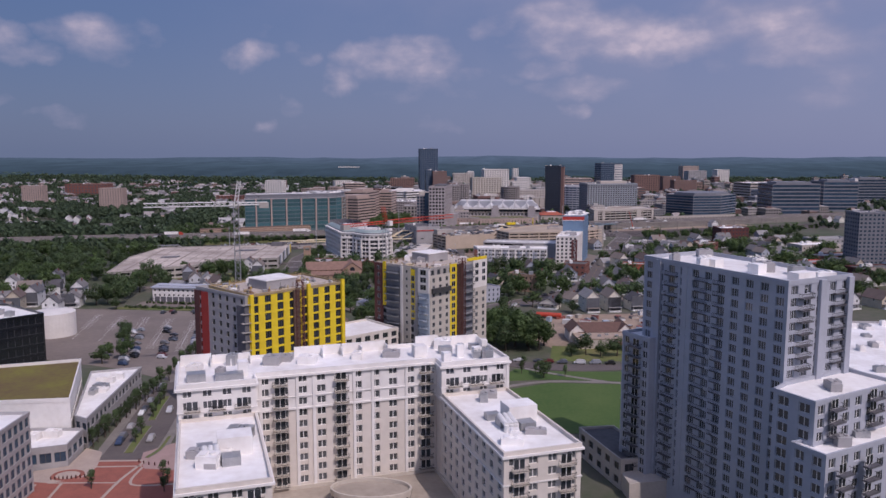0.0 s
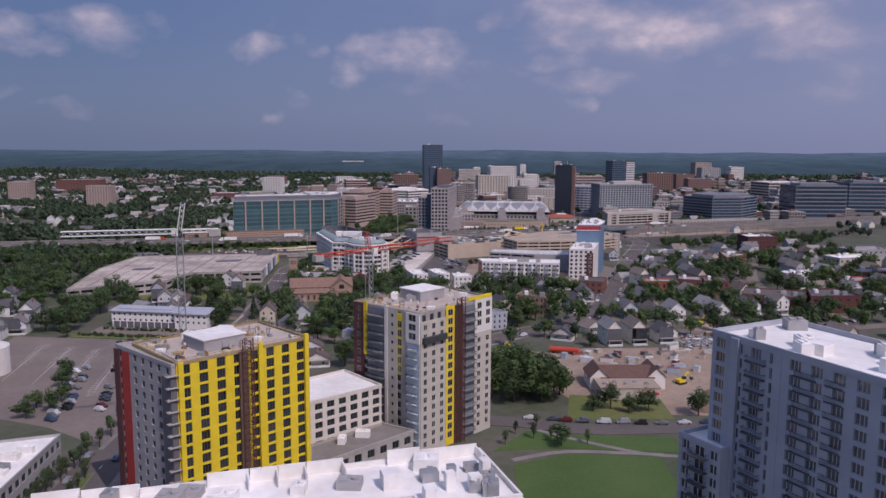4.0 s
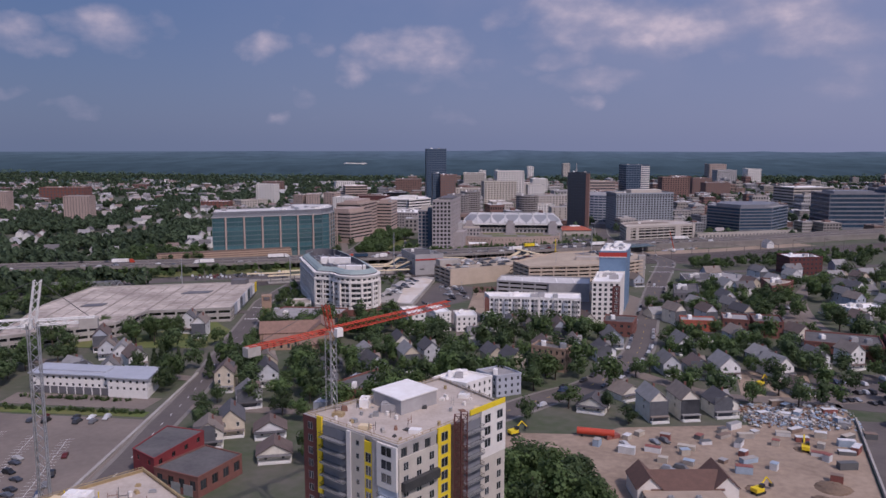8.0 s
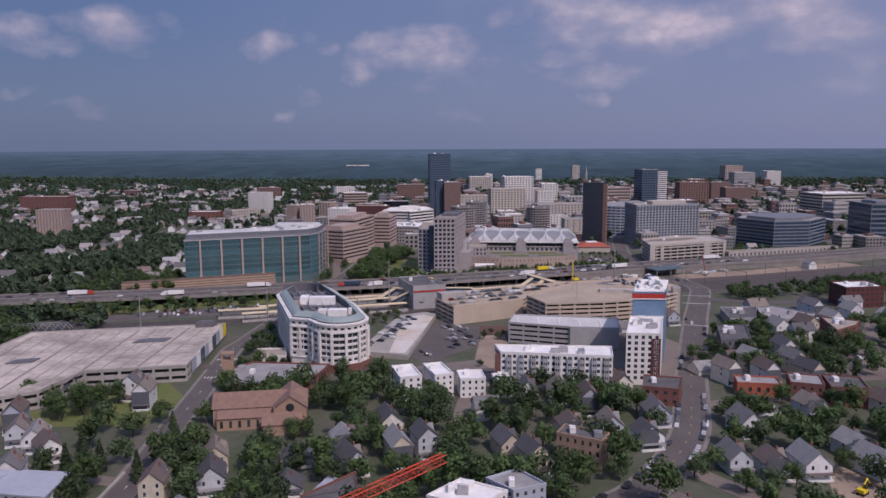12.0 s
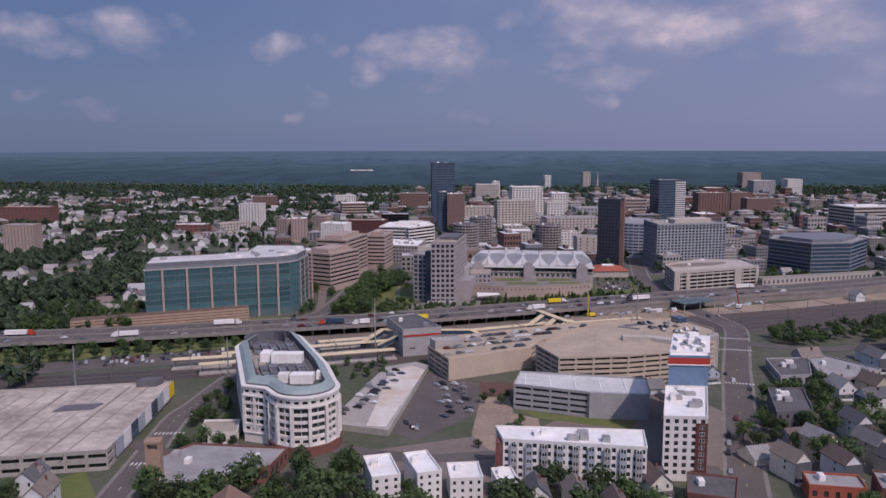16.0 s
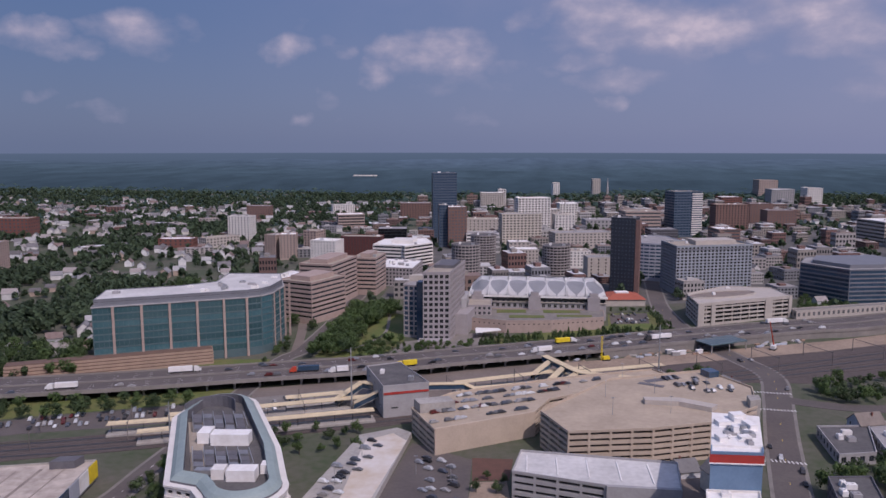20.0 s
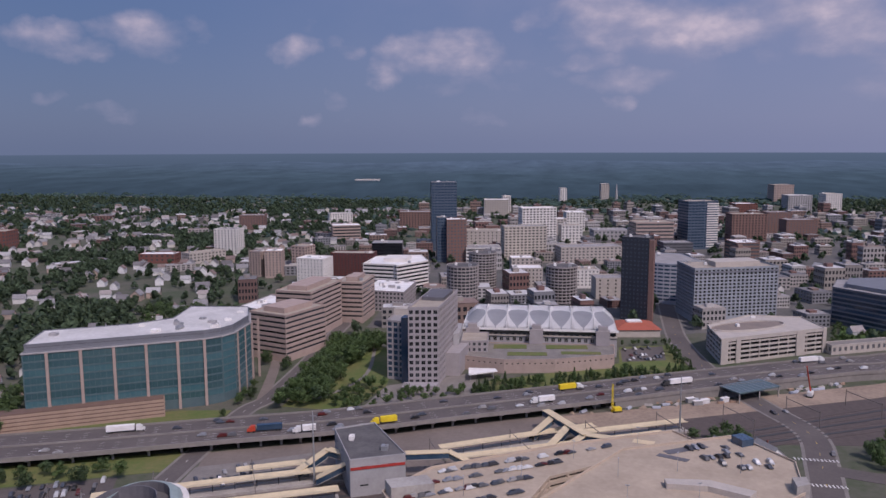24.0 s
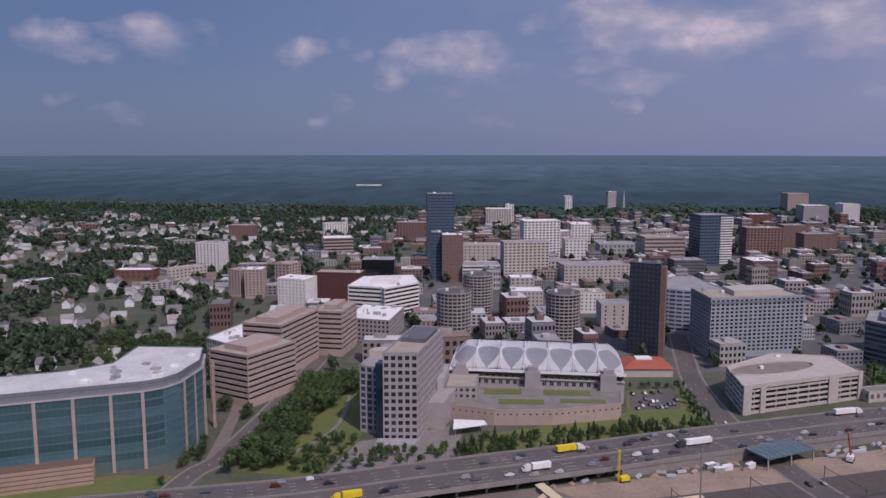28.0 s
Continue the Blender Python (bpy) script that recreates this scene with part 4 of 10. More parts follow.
band("path", [(-112, 915), (-96, 935), (-84, 975), (-90, 1040)], 2.5, 0.09, M_PAVE, "pale park path under trees", "path")
band("fence", [(-129, 365), (-130.5, 398), (-132, 430), (-135.5, 500)], 1.2, 0.9, M_CONC, "low pale concrete wall along the street", "wall", thick=1.2)
for y0, pts in ((0, WEST), (1, AVENUE)):
    line = smooth_line(pts)
    for k in range(0, len(line) - 1, 2):
        (x, y), (x2, y2) = line[k], line[k + 1]
        d = math.hypot(x2 - x, y2 - y)
        m = min(0.5, 3.0 / d)
        band("lane_mark", [(x, y), (x + (x2 - x) * m, y + (y2 - y) * m)], 0.25, 0.175, M_YLINE if y0 else M_LINE, "faded painted lane mark on asphalt", "road marking", thick=0.012)
for cx, cy, ux, uy, n in ((158, 850, 0.99, -0.12, 12), (150, 820, 0.99, -0.12, 12), (134, 748, 0.97, -0.2, 9), (-152, 652, 0.98, 0.1, 8), (-147, 618, 0.98, 0.1, 8)):
    for k in range(n):
        x, y = cx + ux * k * 1.8 - 2, cy + uy * k * 1.8
        band("crossing_stripe", [(x, y - 1.4), (x, y + 1.4)], 0.7, 0.18, M_LINE, "worn white crossing stripe", "road marking", thick=0.012)

# brick plaza at the street's end, with pale paving bands, a paved ring and planted medians
M_PLAZAP = mat("pink_grey_pavers", (0.40, 0.27, 0.24), (0.33, 0.23, 0.2), 0.3, 0.9)
M_PLAZAT = mat("tan_pavers", (0.46, 0.37, 0.30), (0.38, 0.30, 0.25), 0.3, 0.9)
band("pavement", [(-104.5, 221), (-108, 240), (-113.5, 270), (-118, 296)], 21.5, 0.13, M_PAVE, "pale concrete pavement along the street", "pavement")
band("road", [(-104.8, 219), (-108, 240), (-113.5, 270), (-118, 300)], 15.4, 0.165, M_ASPHALT, "divided grey street with planted median")
flat("plaza", [(-134, 180), (-131, 209), (-119, 215), (-113.5, 219), (-96, 219.5), (-86, 222), (-70, 200), (-60, 170), (-100, 165)], 0.2, M_PLAZA, "red brick paved plaza", "pavement", thick=0.5)
flat("plaza_corner", [(-121, 229), (-119.5, 215), (-131, 209), (-131, 204), (-118, 203), (-110, 208), (-111, 216), (-114.5, 226)], 0.215, M_PLAZAT, "tan paved corner before the cafe", "pavement", thick=0.5)
flat("plaza_corner", [(-101.5, 226), (-99.5, 219.5), (-96, 214), (-86, 213), (-82, 224), (-90, 236), (-95, 234)], 0.215, M_PLAZAP, "pink paved corner with bollards", "pavement", thick=0.5)
for line, w in (([(-112, 219), (-98, 220)], 1.1), ([(-112, 214.5), (-97.5, 215.8)], 0.8), ([(-98, 220), (-99.5, 206), (-99, 190)], 0.9), ([(-119, 203), (-99.5, 204)], 0.7), ([(-97, 215), (-95, 203), (-82, 204)], 0.8), ([(-122, 202), (-120, 190)], 0.8), ([(-115, 203), (-113, 190)], 0.8)):
    band("paving_band", line, w, 0.225, M_PLAZAT, "pale paving band across red brick", "pavement", thick=0.1)
bm = bmesh.new()
turn = [2 * math.pi * k / 32 for k in range(32)]
ring(bm, [(-116.2 + 4.6 * math.cos(a), 208.6 + 3.9 * math.sin(a)) for a in turn], [(-116.2 + 3.4 * math.cos(a), 208.6 + 2.8 * math.sin(a)) for a in turn], 0.1, 0.235)
solo("paving_ring", bm, M_PLAZA, "red brick ring set in tan paving", "pavement", "structure")
for line, w in (([(-106, 225.5), (-108.2, 238), (-109.8, 249)], 2.6), ([(-111, 255), (-113.8, 268), (-116, 281)], 2.4), ([(-98.7, 222), (-97.4, 229), (-98.6, 240)], 1.2)):
    band("planted_median", line, w + 0.4, 0.3, M_PAVE, "pale kerb round a planted median", "kerb")
    band("median_grass", line, w - 0.2, 0.34, M_ROUGHGRASS, "yellow-green planting in the street median", "lawn")
for k in range(16):
    x, y = (-110.5 - 1.1 * k, 207.2 - 0.42 * k + 0.02 * k * k) if k < 9 else (-99.6 + 1.9 * (k - 9), 218.6 - 2.2 * math.sin(0.5 * (k - 9)))
    bm = bmesh.new()
    tube(bm, (0, 0, -0.05), (0, 0, 0.85), 0.2, seg=8)
    tube(bm, (0, 0, 0.85), (0, 0, 0.98), 0.14, seg=8)
    bo = tagged(new("bollard", mesh_of(bm, M_MAROON)), "short dark red bollard on the plaza", "bollard", "plaza bollards")
    bo.matrix_basis = pose(x, y, 0.22)

# highway on its viaduct
HIGH = [(-760, 668), (-560, 722), (-400, 775), (-244, 815), (-142, 848), (-80, 868), (-22, 893), (60, 927), (112, 950), (230, 998), (272, 1010), (360, 1050), (560, 1140), (900, 1280)]
band("highway_deck", HIGH, 34, 6.0, M_ASPHALT, "wide grey multi-lane highway deck", "highway", thick=1.4)
hl = smooth_line(HIGH)
band("embankment", [p for p in hl if p[0] > 60], 33.6, 4.62, M_BARRIER, "grey concrete retaining walls under the highway", "wall", thick=5.2)
for off, w, h, nm in ((17, 0.5, 7.0, "concrete highway parapet"), (-17, 0.5, 7.0, "concrete highway parapet"), (0, 0.6, 6.9, "concrete median barrier")):
    edge = []
    for k, (x, y) in enumerate(hl):
        a, b = hl[max(k - 1, 0)], hl[min(k + 1, len(hl) - 1)]
        dx, dy = b[0] - a[0], b[1] - a[1]
        n = math.hypot(dx, dy)
        edge.append((x - dy / n * off, y + dx / n * off))
    bm = bmesh.new()
    e2, m = stripe(edge, w), len(edge)
    for k in range(m - 1):
        prism(bm, [e2[k], e2[k + 1], e2[2 * m - 2 - k], e2[2 * m - 1 - k]], 4.6 if off else 6.0, h)
    solo("barrier", bm, M_BARRIER, nm + " along the lanes", "barrier", "structure")
for off in (-12.2, -8.6, -4.8, 4.8, 8.6, 12.2):
    bm = bmesh.new()
    for k in range(len(hl) - 1):
        (x, y), (x2, y2) = hl[k], hl[k + 1]
        L = math.hypot(x2 - x, y2 - y)
        ux, uy = (x2 - x) / L, (y2 - y) / L
        s = 0
        while s < L - 3:
            a, b = (x + ux * s - uy * off, y + uy * s + ux * off), (x + ux * (s + 3) - uy * off, y + uy * (s + 3) + ux * off)
            prism(bm, stripe([a, b], 0.13), 5.99, 6.012)
            s += 11
    solo("lane_mark", bm, M_LINE, "broken white highway lane line", "road marking", "stuff")
for k in range(3, len(hl) - 4, 1):
    x, y = hl[k]
    if -500 < x < 66:
        a, b = hl[k - 1], hl[k + 1]
        ang = math.degrees(math.atan2(b[1] - a[1], b[0] - a[0]))
        pier = thing("pier", x, y, 0, ang, "concrete highway pier with crosshead", "pier", "piers under the highway", "structure")
        bm = bmesh.new()
        box(bm, -0.7, -15.5, 3.4, 0.7, 15.5, 4.6)
        part("crosshead", bm, M_CONC, pier)
        for q in (-12, -4, 4, 12):
            bm = bmesh.new()
            tube(bm, (0, q, -0.5), (0, q, 3.4), 0.7, seg=10)
            part("column", bm, M_CONC, pier)
# railway bridge over the creek
bridge = thing("railway_bridge", -300, 700, 0, 16, "dark steel lattice railway bridge", "bridge")
bm = bmesh.new()
box(bm, -30, -2.5, 2.5, 30, 2.5, 3.2)
part("deck", bm, M_DMETAL, bridge)
for q in (-2.6, 2.6):
    bm = bmesh.new()
    for k in range(12):
        x = -30 + 5 * k
        tube(bm, (x, q, 3.2), (x + 2.5, q, 7.2), 0.22, seg=5), tube(bm, (x + 2.5, q, 7.2), (x + 5, q, 3.2), 0.22, seg=5)
    tube(bm, (-27, q, 7.2), (27, q, 7.2), 0.25, seg=5)
    part("truss", bm, M_METAL, bridge)

M_STAIN = mat("stained_joint", (0.20, 0.165, 0.14), (0.32, 0.265, 0.22), 0.12, 0.9)

M_WCONC = mat("bare_warm_concrete", (0.43, 0.40, 0.375), (0.31, 0.29, 0.27), 0.15, 0.85, fine=7)
M_CBOARD = mat("raw_timber_board", (0.42, 0.32, 0.17), (0.30, 0.22, 0.12), 0.4, 0.85)

# ---------------------------------------------------------------- white courtyard flats
def lattice_mast(name, parent, x, y, z0, z1, w, material, label, step=1.8):
    """A square steel lattice standing upright."""
    ox, oy = parent.location.x, parent.location.y
    bm = bmesh.new()
    cs = [(x - ox + i * w / 2, y - oy + j * w / 2) for i, j in ((-1, -1), (1, -1), (1, 1), (-1, 1))]
    for c in cs:
        tube(bm, (*c, z0), (*c, z1), 0.13, seg=4)
    n = int((z1 - z0) / step)
    for k in range(n):
        za, zb = z0 + (z1 - z0) * k / n, z0 + (z1 - z0) * (k + 1) / n
        for i in range(4):
            tube(bm, (*cs[i], za), (*cs[(i + 1) % 4], zb), 0.08, seg=3)
            tube(bm, (*cs[i], zb), (*cs[(i + 1) % 4], zb), 0.08, seg=3)
    return part(name, bm, material, parent, label)


def guard_rail(parent, pts, z, material):
    """Temporary rail round a roof edge."""
    ox, oy = parent.location.x, parent.location.y
    for (x, y), (x2, y2) in zip(pts, pts[1:] + pts[:1]):
        bm = bmesh.new()
        for dz in (0.55, 1.1):
            tube(bm, (x - ox, y - oy, z + dz), (x2 - ox, y2 - oy, z + dz), 0.06, seg=4)
        n = max(2, int(math.hypot(x2 - x, y2 - y) / 2.4))
        for k in range(n):
            px, py = x - ox + (x2 - x) * k / n, y - oy + (y2 - y) * k / n
            tube(bm, (px, py, z), (px, py, z + 1.15), 0.06, seg=4)
        part("guard_rail", bm, material, parent)


def roof_clutter(parent, poly, z, n, seed):
    """Pallets, board stacks and drums lying about on an unfinished roof."""
    g = random.Random(seed)
    ox, oy = parent.location.x, parent.location.y
    x0, x1 = min(p[0] for p in poly), max(p[0] for p in poly)
    y0, y1 = min(p[1] for p in poly), max(p[1] for p in poly)
    made = 0
    while made < n:
        x, y = g.uniform(x0, x1), g.uniform(y0, y1)
        if not inside(poly, x, y):
            continue
        made += 1
        bm = bmesh.new()
        w, d, h = g.uniform(0.5, 2.4), g.uniform(0.4, 1.6), g.uniform(0.2, 1.3)
        if made % 4 == 0:
            tube(bm, (0, 0, 0), (0, 0, 0.9), 0.4, seg=10)
        elif made % 4 == 1:
            tube(bm, (0, 0, 0), (0.1, 0, g.uniform(1.5, 3)), 0.06, seg=5), tube(bm, (0, 0, 1.2), (1.6, 0.3, 1.25), 0.06, seg=5), tube(bm, (1.6, 0.3, 0), (1.6, 0.3, 2), 0.06, seg=5)
        else:
            box(bm, 0, 0, 0, w, d, h * 0.5), box(bm, 0.1, 0.1, h * 0.5, w * 0.8, d * 0.9, h)
        p = part(("board_stack", "scaffold_frame", "pallet", "drum")[made % 4] if made % 4 else "drum", bm, (M_METAL, M_DMETAL, M_CBOARD, M_CONC, M_LIMEST, M_CBRICKS)[made % 6], parent)
        p.matrix_basis = pose(x - ox, y - oy, z, 0, 0, g.uniform(0, 180))


M_CBRICKS = mat("dull_brick_pallet", (0.26, 0.14, 0.10), (0.2, 0.11, 0.08), 0.8, 0.9)
def balcony_mesh(w=3.4, d=1.3, wall=M_TAUPE):
    return (slab_mesh(w, d, wall), rail_mesh(w, d))


def slab_mesh(w, d, wall):
    bm = bmesh.new()
    box(bm, -w / 2, -d, -0.18, w / 2, 0, 0)
    return mesh_of(bm, [wall])


def rail_mesh(w, d):
    """Railing round three sides: bars between two rails, cut out of one folded strip."""
    bm = bmesh.new()
    line = [(-w / 2, -0.02)] + [(-w / 2, -d + d * k / 4) for k in (3, 2, 1)] + [(-w / 2 + w * k / 12, -d + 0.02) for k in range(13)] + [(w / 2, -d + d * k / 4) for k in (1, 2, 3)] + [(w / 2, -0.02)]
    heights = (0.02, 0.12, 0.96, 1.06)
    cols = []
    for k, (x, y) in enumerate(line):
        x2, y2 = line[min(k + 1, len(line) - 1)]
        n = math.hypot(x2 - x, y2 - y) or 1
        cols.append([bm.verts.new((x, y, z)) for z in heights])
        if k < len(line) - 1:
            cols.append([bm.verts.new((x + (x2 - x) / n * 0.06, y + (y2 - y) / n * 0.06, z)) for z in heights])
    for k, (a, b) in enumerate(zip(cols, cols[1:])):
        for r in (0, 1, 2) if k % 2 == 0 else (0, 2):
            bm.faces.new((a[r], b[r], b[r + 1], a[r + 1]))
    bmesh.ops.solidify(bm, geom=bm.faces[:], thickness=0.04)
    return mesh_of(bm, [M_DMETAL])


BALC, BALC2, BALC3 = balcony_mesh(), balcony_mesh(4.2, 1.5, M_DGREY), balcony_mesh(3.6, 1.4, M_METAL)


def balconies(ob, o, angle, at, zs, mesh, door=True):
    """Balconies on a wall that starts at o and runs at the angle, at distances along it and heights."""
    c, s = math.cos(radians(angle)), math.sin(radians(angle))
    ox, oy = ob.location.x, ob.location.y
    dm = pane(2.4, 2.1, M_GLASS, M_WMETAL, 2)
    for a in at:
        for z in zs:
            m = Matrix.Translation((o[0] - ox + c * a, o[1] - oy + s * a, z)) @ Matrix.Rotation(radians(angle), 4, "Z")
            b = part("balcony", mesh[0], None, ob)
            b.matrix_basis = m
            part("railing", mesh[1], None, b)
            if door:
                d = part("balcony_door", dm, None, ob)
                d.matrix_basis = m @ Matrix.Translation((0, -0.03, 0.02))


O, A = (-62, 155.5), 20
FL = [3.0 + 2.667 * k for k in range(15)]
MAIN = placed(O, A, [(0, 0), (16.4, 0), (16.4, 4.5), (59, 4.5), (59, 0), (76, 0), (76, 20), (0, 20)])
flats = building("apartment_block", "white and taupe stucco courtyard apartment block", "apartment building", MAIN, 35.0, 12, M_CREAM, M_GLASSL, bay=4.3, win=0.46, tall=0.62, base=3, roof=M_ROOFW, parapet=0, units=0, trim=M_WMETAL, blank=(1, 3, 6), single=130)
building("", "", "", MAIN, 43, 3, M_WHITE, M_GLASSL, bay=4.3, win=0.46, tall=0.62, base=35, low=34.9, roof=M_ROOFW, parapet=1.0, units=16, trim=M_WMETAL, blank=(1, 3, 6), parent=flats, seed=2)
WING1 = placed(O, A, [(0.3, -36), (16.2, -36), (16.2, -0.05), (0.3, -0.05)])
WING2 = placed(O, A, [(59.2, -38), (75.6, -38), (75.6, -0.05), (59.2, -0.05)])
for wing, sd in ((WING1, 3), (WING2, 4)):
    building("", "", "", wing, 35.6, 12, M_CREAM, M_GLASSL, bay=4.3, win=0.46, tall=0.62, base=3, roof=M_ROOFW, units=5, trim=M_WMETAL, parent=flats, blank=(2,), seed=sd)
building("", "", "", placed(O, A, [(16.4, -30), (59, -30), (59, 4.4), (16.4, 4.4)]), 15.5, 5, M_TAUPE, bay=4.3, win=0.5, tall=0.5, base=1, roof=M_ROOFTAN, units=0, parent=flats, blank=(1, 2, 3))
for line, z, out, t in ((MAIN, 34.7, 0.35, 0.4), (MAIN, 42.5, 0.55, 0.5), (MAIN, 37.6, 0.2, 0.22), (WING1, 35.2, 0.5, 0.45), (WING2, 35.2, 0.5, 0.45), (WING1, 29.6, 0.2, 0.25), (WING2, 29.6, 0.2, 0.25)):
    bm = bmesh.new()
    ox, oy = flats.location.x, flats.location.y
    ring(bm, [(x - ox, y - oy) for x, y in offset(line, -out)], [(x - ox, y - oy) for x, y in offset(line, 0.1)], z, z + t)
    part("cornice", bm, M_WHITE, flats)
for s0 in (1.2, 9.4, 13.2, 22.6, 27.0, 35.2, 43.8):
    add_box("pier", flats, placed(placed(O, A, [(16.4, 4.5)])[0], A, [(s0 - 0.35, -0.28), (s0 + 0.35, -0.28), (s0 + 0.35, -0.02), (s0 - 0.35, -0.02)]) if s0 < 42.4 else placed(O, A, [(75.4, -0.3), (76.1, -0.3), (76.1, -0.02), (75.4, -0.02)]), 3, 42.4, M_WHITE, "flat white facade pier")
balconies(flats, placed(O, A, [(16.4, 4.45)])[0], A, (5.5, 19.5, 40.0), [z + 0.4 for z in FL[4:15]], BALC)
balconies(flats, placed(O, A, [(0.3, -36)])[0], A, (3.3, 12.8), [z + 0.3 for z in FL[2:12]], BALC)
balconies(flats, placed(O, A, [(59.2, -38)])[0], A, (3.2, 13.2), [z + 0.3 for z in FL[2:12]], BALC)
balconies(flats, placed(O, A, [(0, 0)])[0], A, (3.0, 8.2, 13.4), [38.0], BALC)
balconies(flats, placed(O, A, [(59, 0)])[0], A, (3.2, 8.5, 13.8), [38.0], BALC)
for s0, s1, z, hgt in ((0.5, 7.5, 43.1, 2.4), (7.7, 12.0, 43.1, 2.0), (12.2, 16.5, 43.1, 2.0), (27, 33.8, 43.1, 2.4), (34, 38.6, 43.1, 2.4), (38.8, 43.4, 43.1, 2.4), (43.6, 50, 43.1, 2.4), (58, 64, 43.1, 2.8), (64.2, 75, 43.1, 2.2)):
    for dd in (19.0,):
        add_box("roof_screen", flats, placed(O, A, [(s0, dd), (s1, dd), (s1, dd + 0.35), (s0, dd + 0.35)]), z, z + hgt, M_ROOFW, "tall white curved roof screen")
        add_box("screen_return", flats, placed(O, A, [(s1 - 0.25, dd - 3.5), (s1, dd - 3.5), (s1, dd - 0.01), (s1 - 0.25, dd - 0.01)]), z, z + hgt * 0.8, M_ROOFW)
for s0, d0, w, d, h in ((60.5, 3, 2, 2, 2.2), (65, 6, 1.6, 1.6, 3.1), (69, 5, 2, 2, 2.4), (62, 10, 3, 2.2, 1.8), (72.5, 9, 1.5, 2, 3.1), (67, 11, 1.4, 1.4, 2.0), (70.5, 12, 2.4, 1.6, 1.5), (64, 14, 1.2, 2.5, 1.2), (2, 4, 4, 3, 1.8), (8, 3.5, 6, 2.5, 1.4), (13, 6, 2.2, 3, 3.2), (55, 9, 3.2, 3, 2.8)):
    add_box("stair_head" if h > 3 else "roof_unit", flats, placed(O, A, [(s0, d0), (s0 + w, d0), (s0 + w, d0 + d), (s0, d0 + d)]), 43.05, 43.1 + h, M_ROOFW if h > 2 else M_METAL)
for s0 in (3.5, 63):
    for k, (a, b, w, d, h) in enumerate(((4, -22, 6.5, 5, 3.6), (1.2, -24, 2, 3, 1.8), (4.6, -27, 3.4, 3, 1.7), (0.2, -19, 3, 2.2, 1.4))):
        add_box("air_handler" if k == 0 else "roof_unit", flats, placed(O, A, [(s0 + a, b), (s0 + a + w, b), (s0 + a + w, b + d), (s0 + a, b + d)]), 35.68, 35.7 + h, M_ROOFW if k == 0 else M_METAL)
    for k in range(3):
        p = placed(O, A, [(s0 + 1.6 + 1.1 * k, -22.2), (s0 + 1.6 + 1.1 * k, -26.2)])
        bm = bmesh.new()
        ox, oy = flats.location.x, flats.location.y
        q = [(x - ox, y - oy) for x, y in p]
        tube(bm, (*q[0], 38.0), (*q[1], 37.2), 0.55, seg=10), tube(bm, (*q[1], 37.2), (*q[1], 35.7), 0.55, seg=10)
        part("duct", bm, M_WMETAL, flats, "curved white metal air duct")
# rounded bay on the courtyard podium
bay_c = placed(O, A, [(40, -8)])[0]
pts = [(bay_c[0] + 9 * math.cos(a), bay_c[1] + 5 * math.sin(a)) for a in [2 * math.pi * k / 24 for k in range(24)]]
building("", "", "", pts, 18.5, 1, M_TAUPE, bay=1.6, win=0.6, tall=0.6, base=15.5, roof=M_ROOFTAN, units=0, parent=flats, low=15.4)

# ---------------------------------------------------------------- blue-grey stepped tower
gp = [(48, 211), (70, 169), (89, 180), (67, 222)]
tower = building("apartment_tower", "stepped blue-grey apartment tower with balconies", "apartment building", gp, 64, 22, M_BLUEGREY, M_GLASSL, bay=4.2, win=0.52, tall=0.70, base=4, roof=M_ROOFW, units=9, trim=M_BLUEGREY, lights=3, parapet=1.1, single=130)
building("", "", "", [(43, 213), (48.5, 204), (66, 215), (62, 224)], 42.5, 14, M_BLUEGREY, M_GLASSL, bay=4.2, win=0.52, tall=0.70, base=4, roof=M_ROOFW, units=1, trim=M_WMETAL, parent=tower, blank=(1,))
building("", "", "", [(66, 164), (71, 155), (96, 170), (89.5, 180.5), (70.3, 168.5)], 41.5, 13, M_BLUEGREY, M_GLASSL, bay=4.2, win=0.52, tall=0.70, base=4, roof=M_ROOFW, units=2, trim=M_WMETAL, parent=tower, blank=(3,))
building("", "", "", [(67, 156), (71, 149), (102, 167), (96.5, 172)], 32.5, 10, M_BLUEGREY, M_GLASSL, bay=4.2, win=0.52, tall=0.70, base=4, roof=M_ROOFW, units=3, trim=M_WMETAL, parent=tower, blank=(2,))
ga = math.degrees(math.atan2(168 - 212, 70 - 44))
balconies(tower, gp[0], ga, (11, 21.5, 27.5, 43), [6.5 + 2.727 * k for k in range(21)], BALC2)
balconies(tower, (43, 213), math.degrees(math.atan2(-7, 4.2)), (5.5,), [6.5 + 2.8 * k for k in range(13)], BALC2)
balconies(tower, gp[1], math.degrees(math.atan2(12, 19)), (5.5, 17.5), [44.5 + 2.727 * k for k in range(7)], BALC2)
balconies(tower, (70, 146), math.degrees(math.atan2(20, 32)), (5, 14, 30), [6.5 + 2.9 * k for k in range(9)], BALC2)
balconies(tower, (71, 154), math.degrees(math.atan2(16, 25)), (6, 20), [34.5 + 2.8 * k for k in range(3)], BALC2)
for q, (o, dirn, spots) in enumerate(((gp[0], ga, (6.0, 15.6, 24.6, 31.5, 37.0)), (gp[1], math.degrees(math.atan2(11, 19)), (11.0, 20.8)))):
    for sp in spots:
        add_box("facade_rib", tower, placed(o, dirn, [(sp - 0.9, -0.9), (sp + 0.9, -0.9), (sp + 0.9, -0.02), (sp - 0.9, -0.02)]), 4 if q == 0 else 41.6, 64.6, M_BLUEGREY, "projecting blue-grey facade rib")
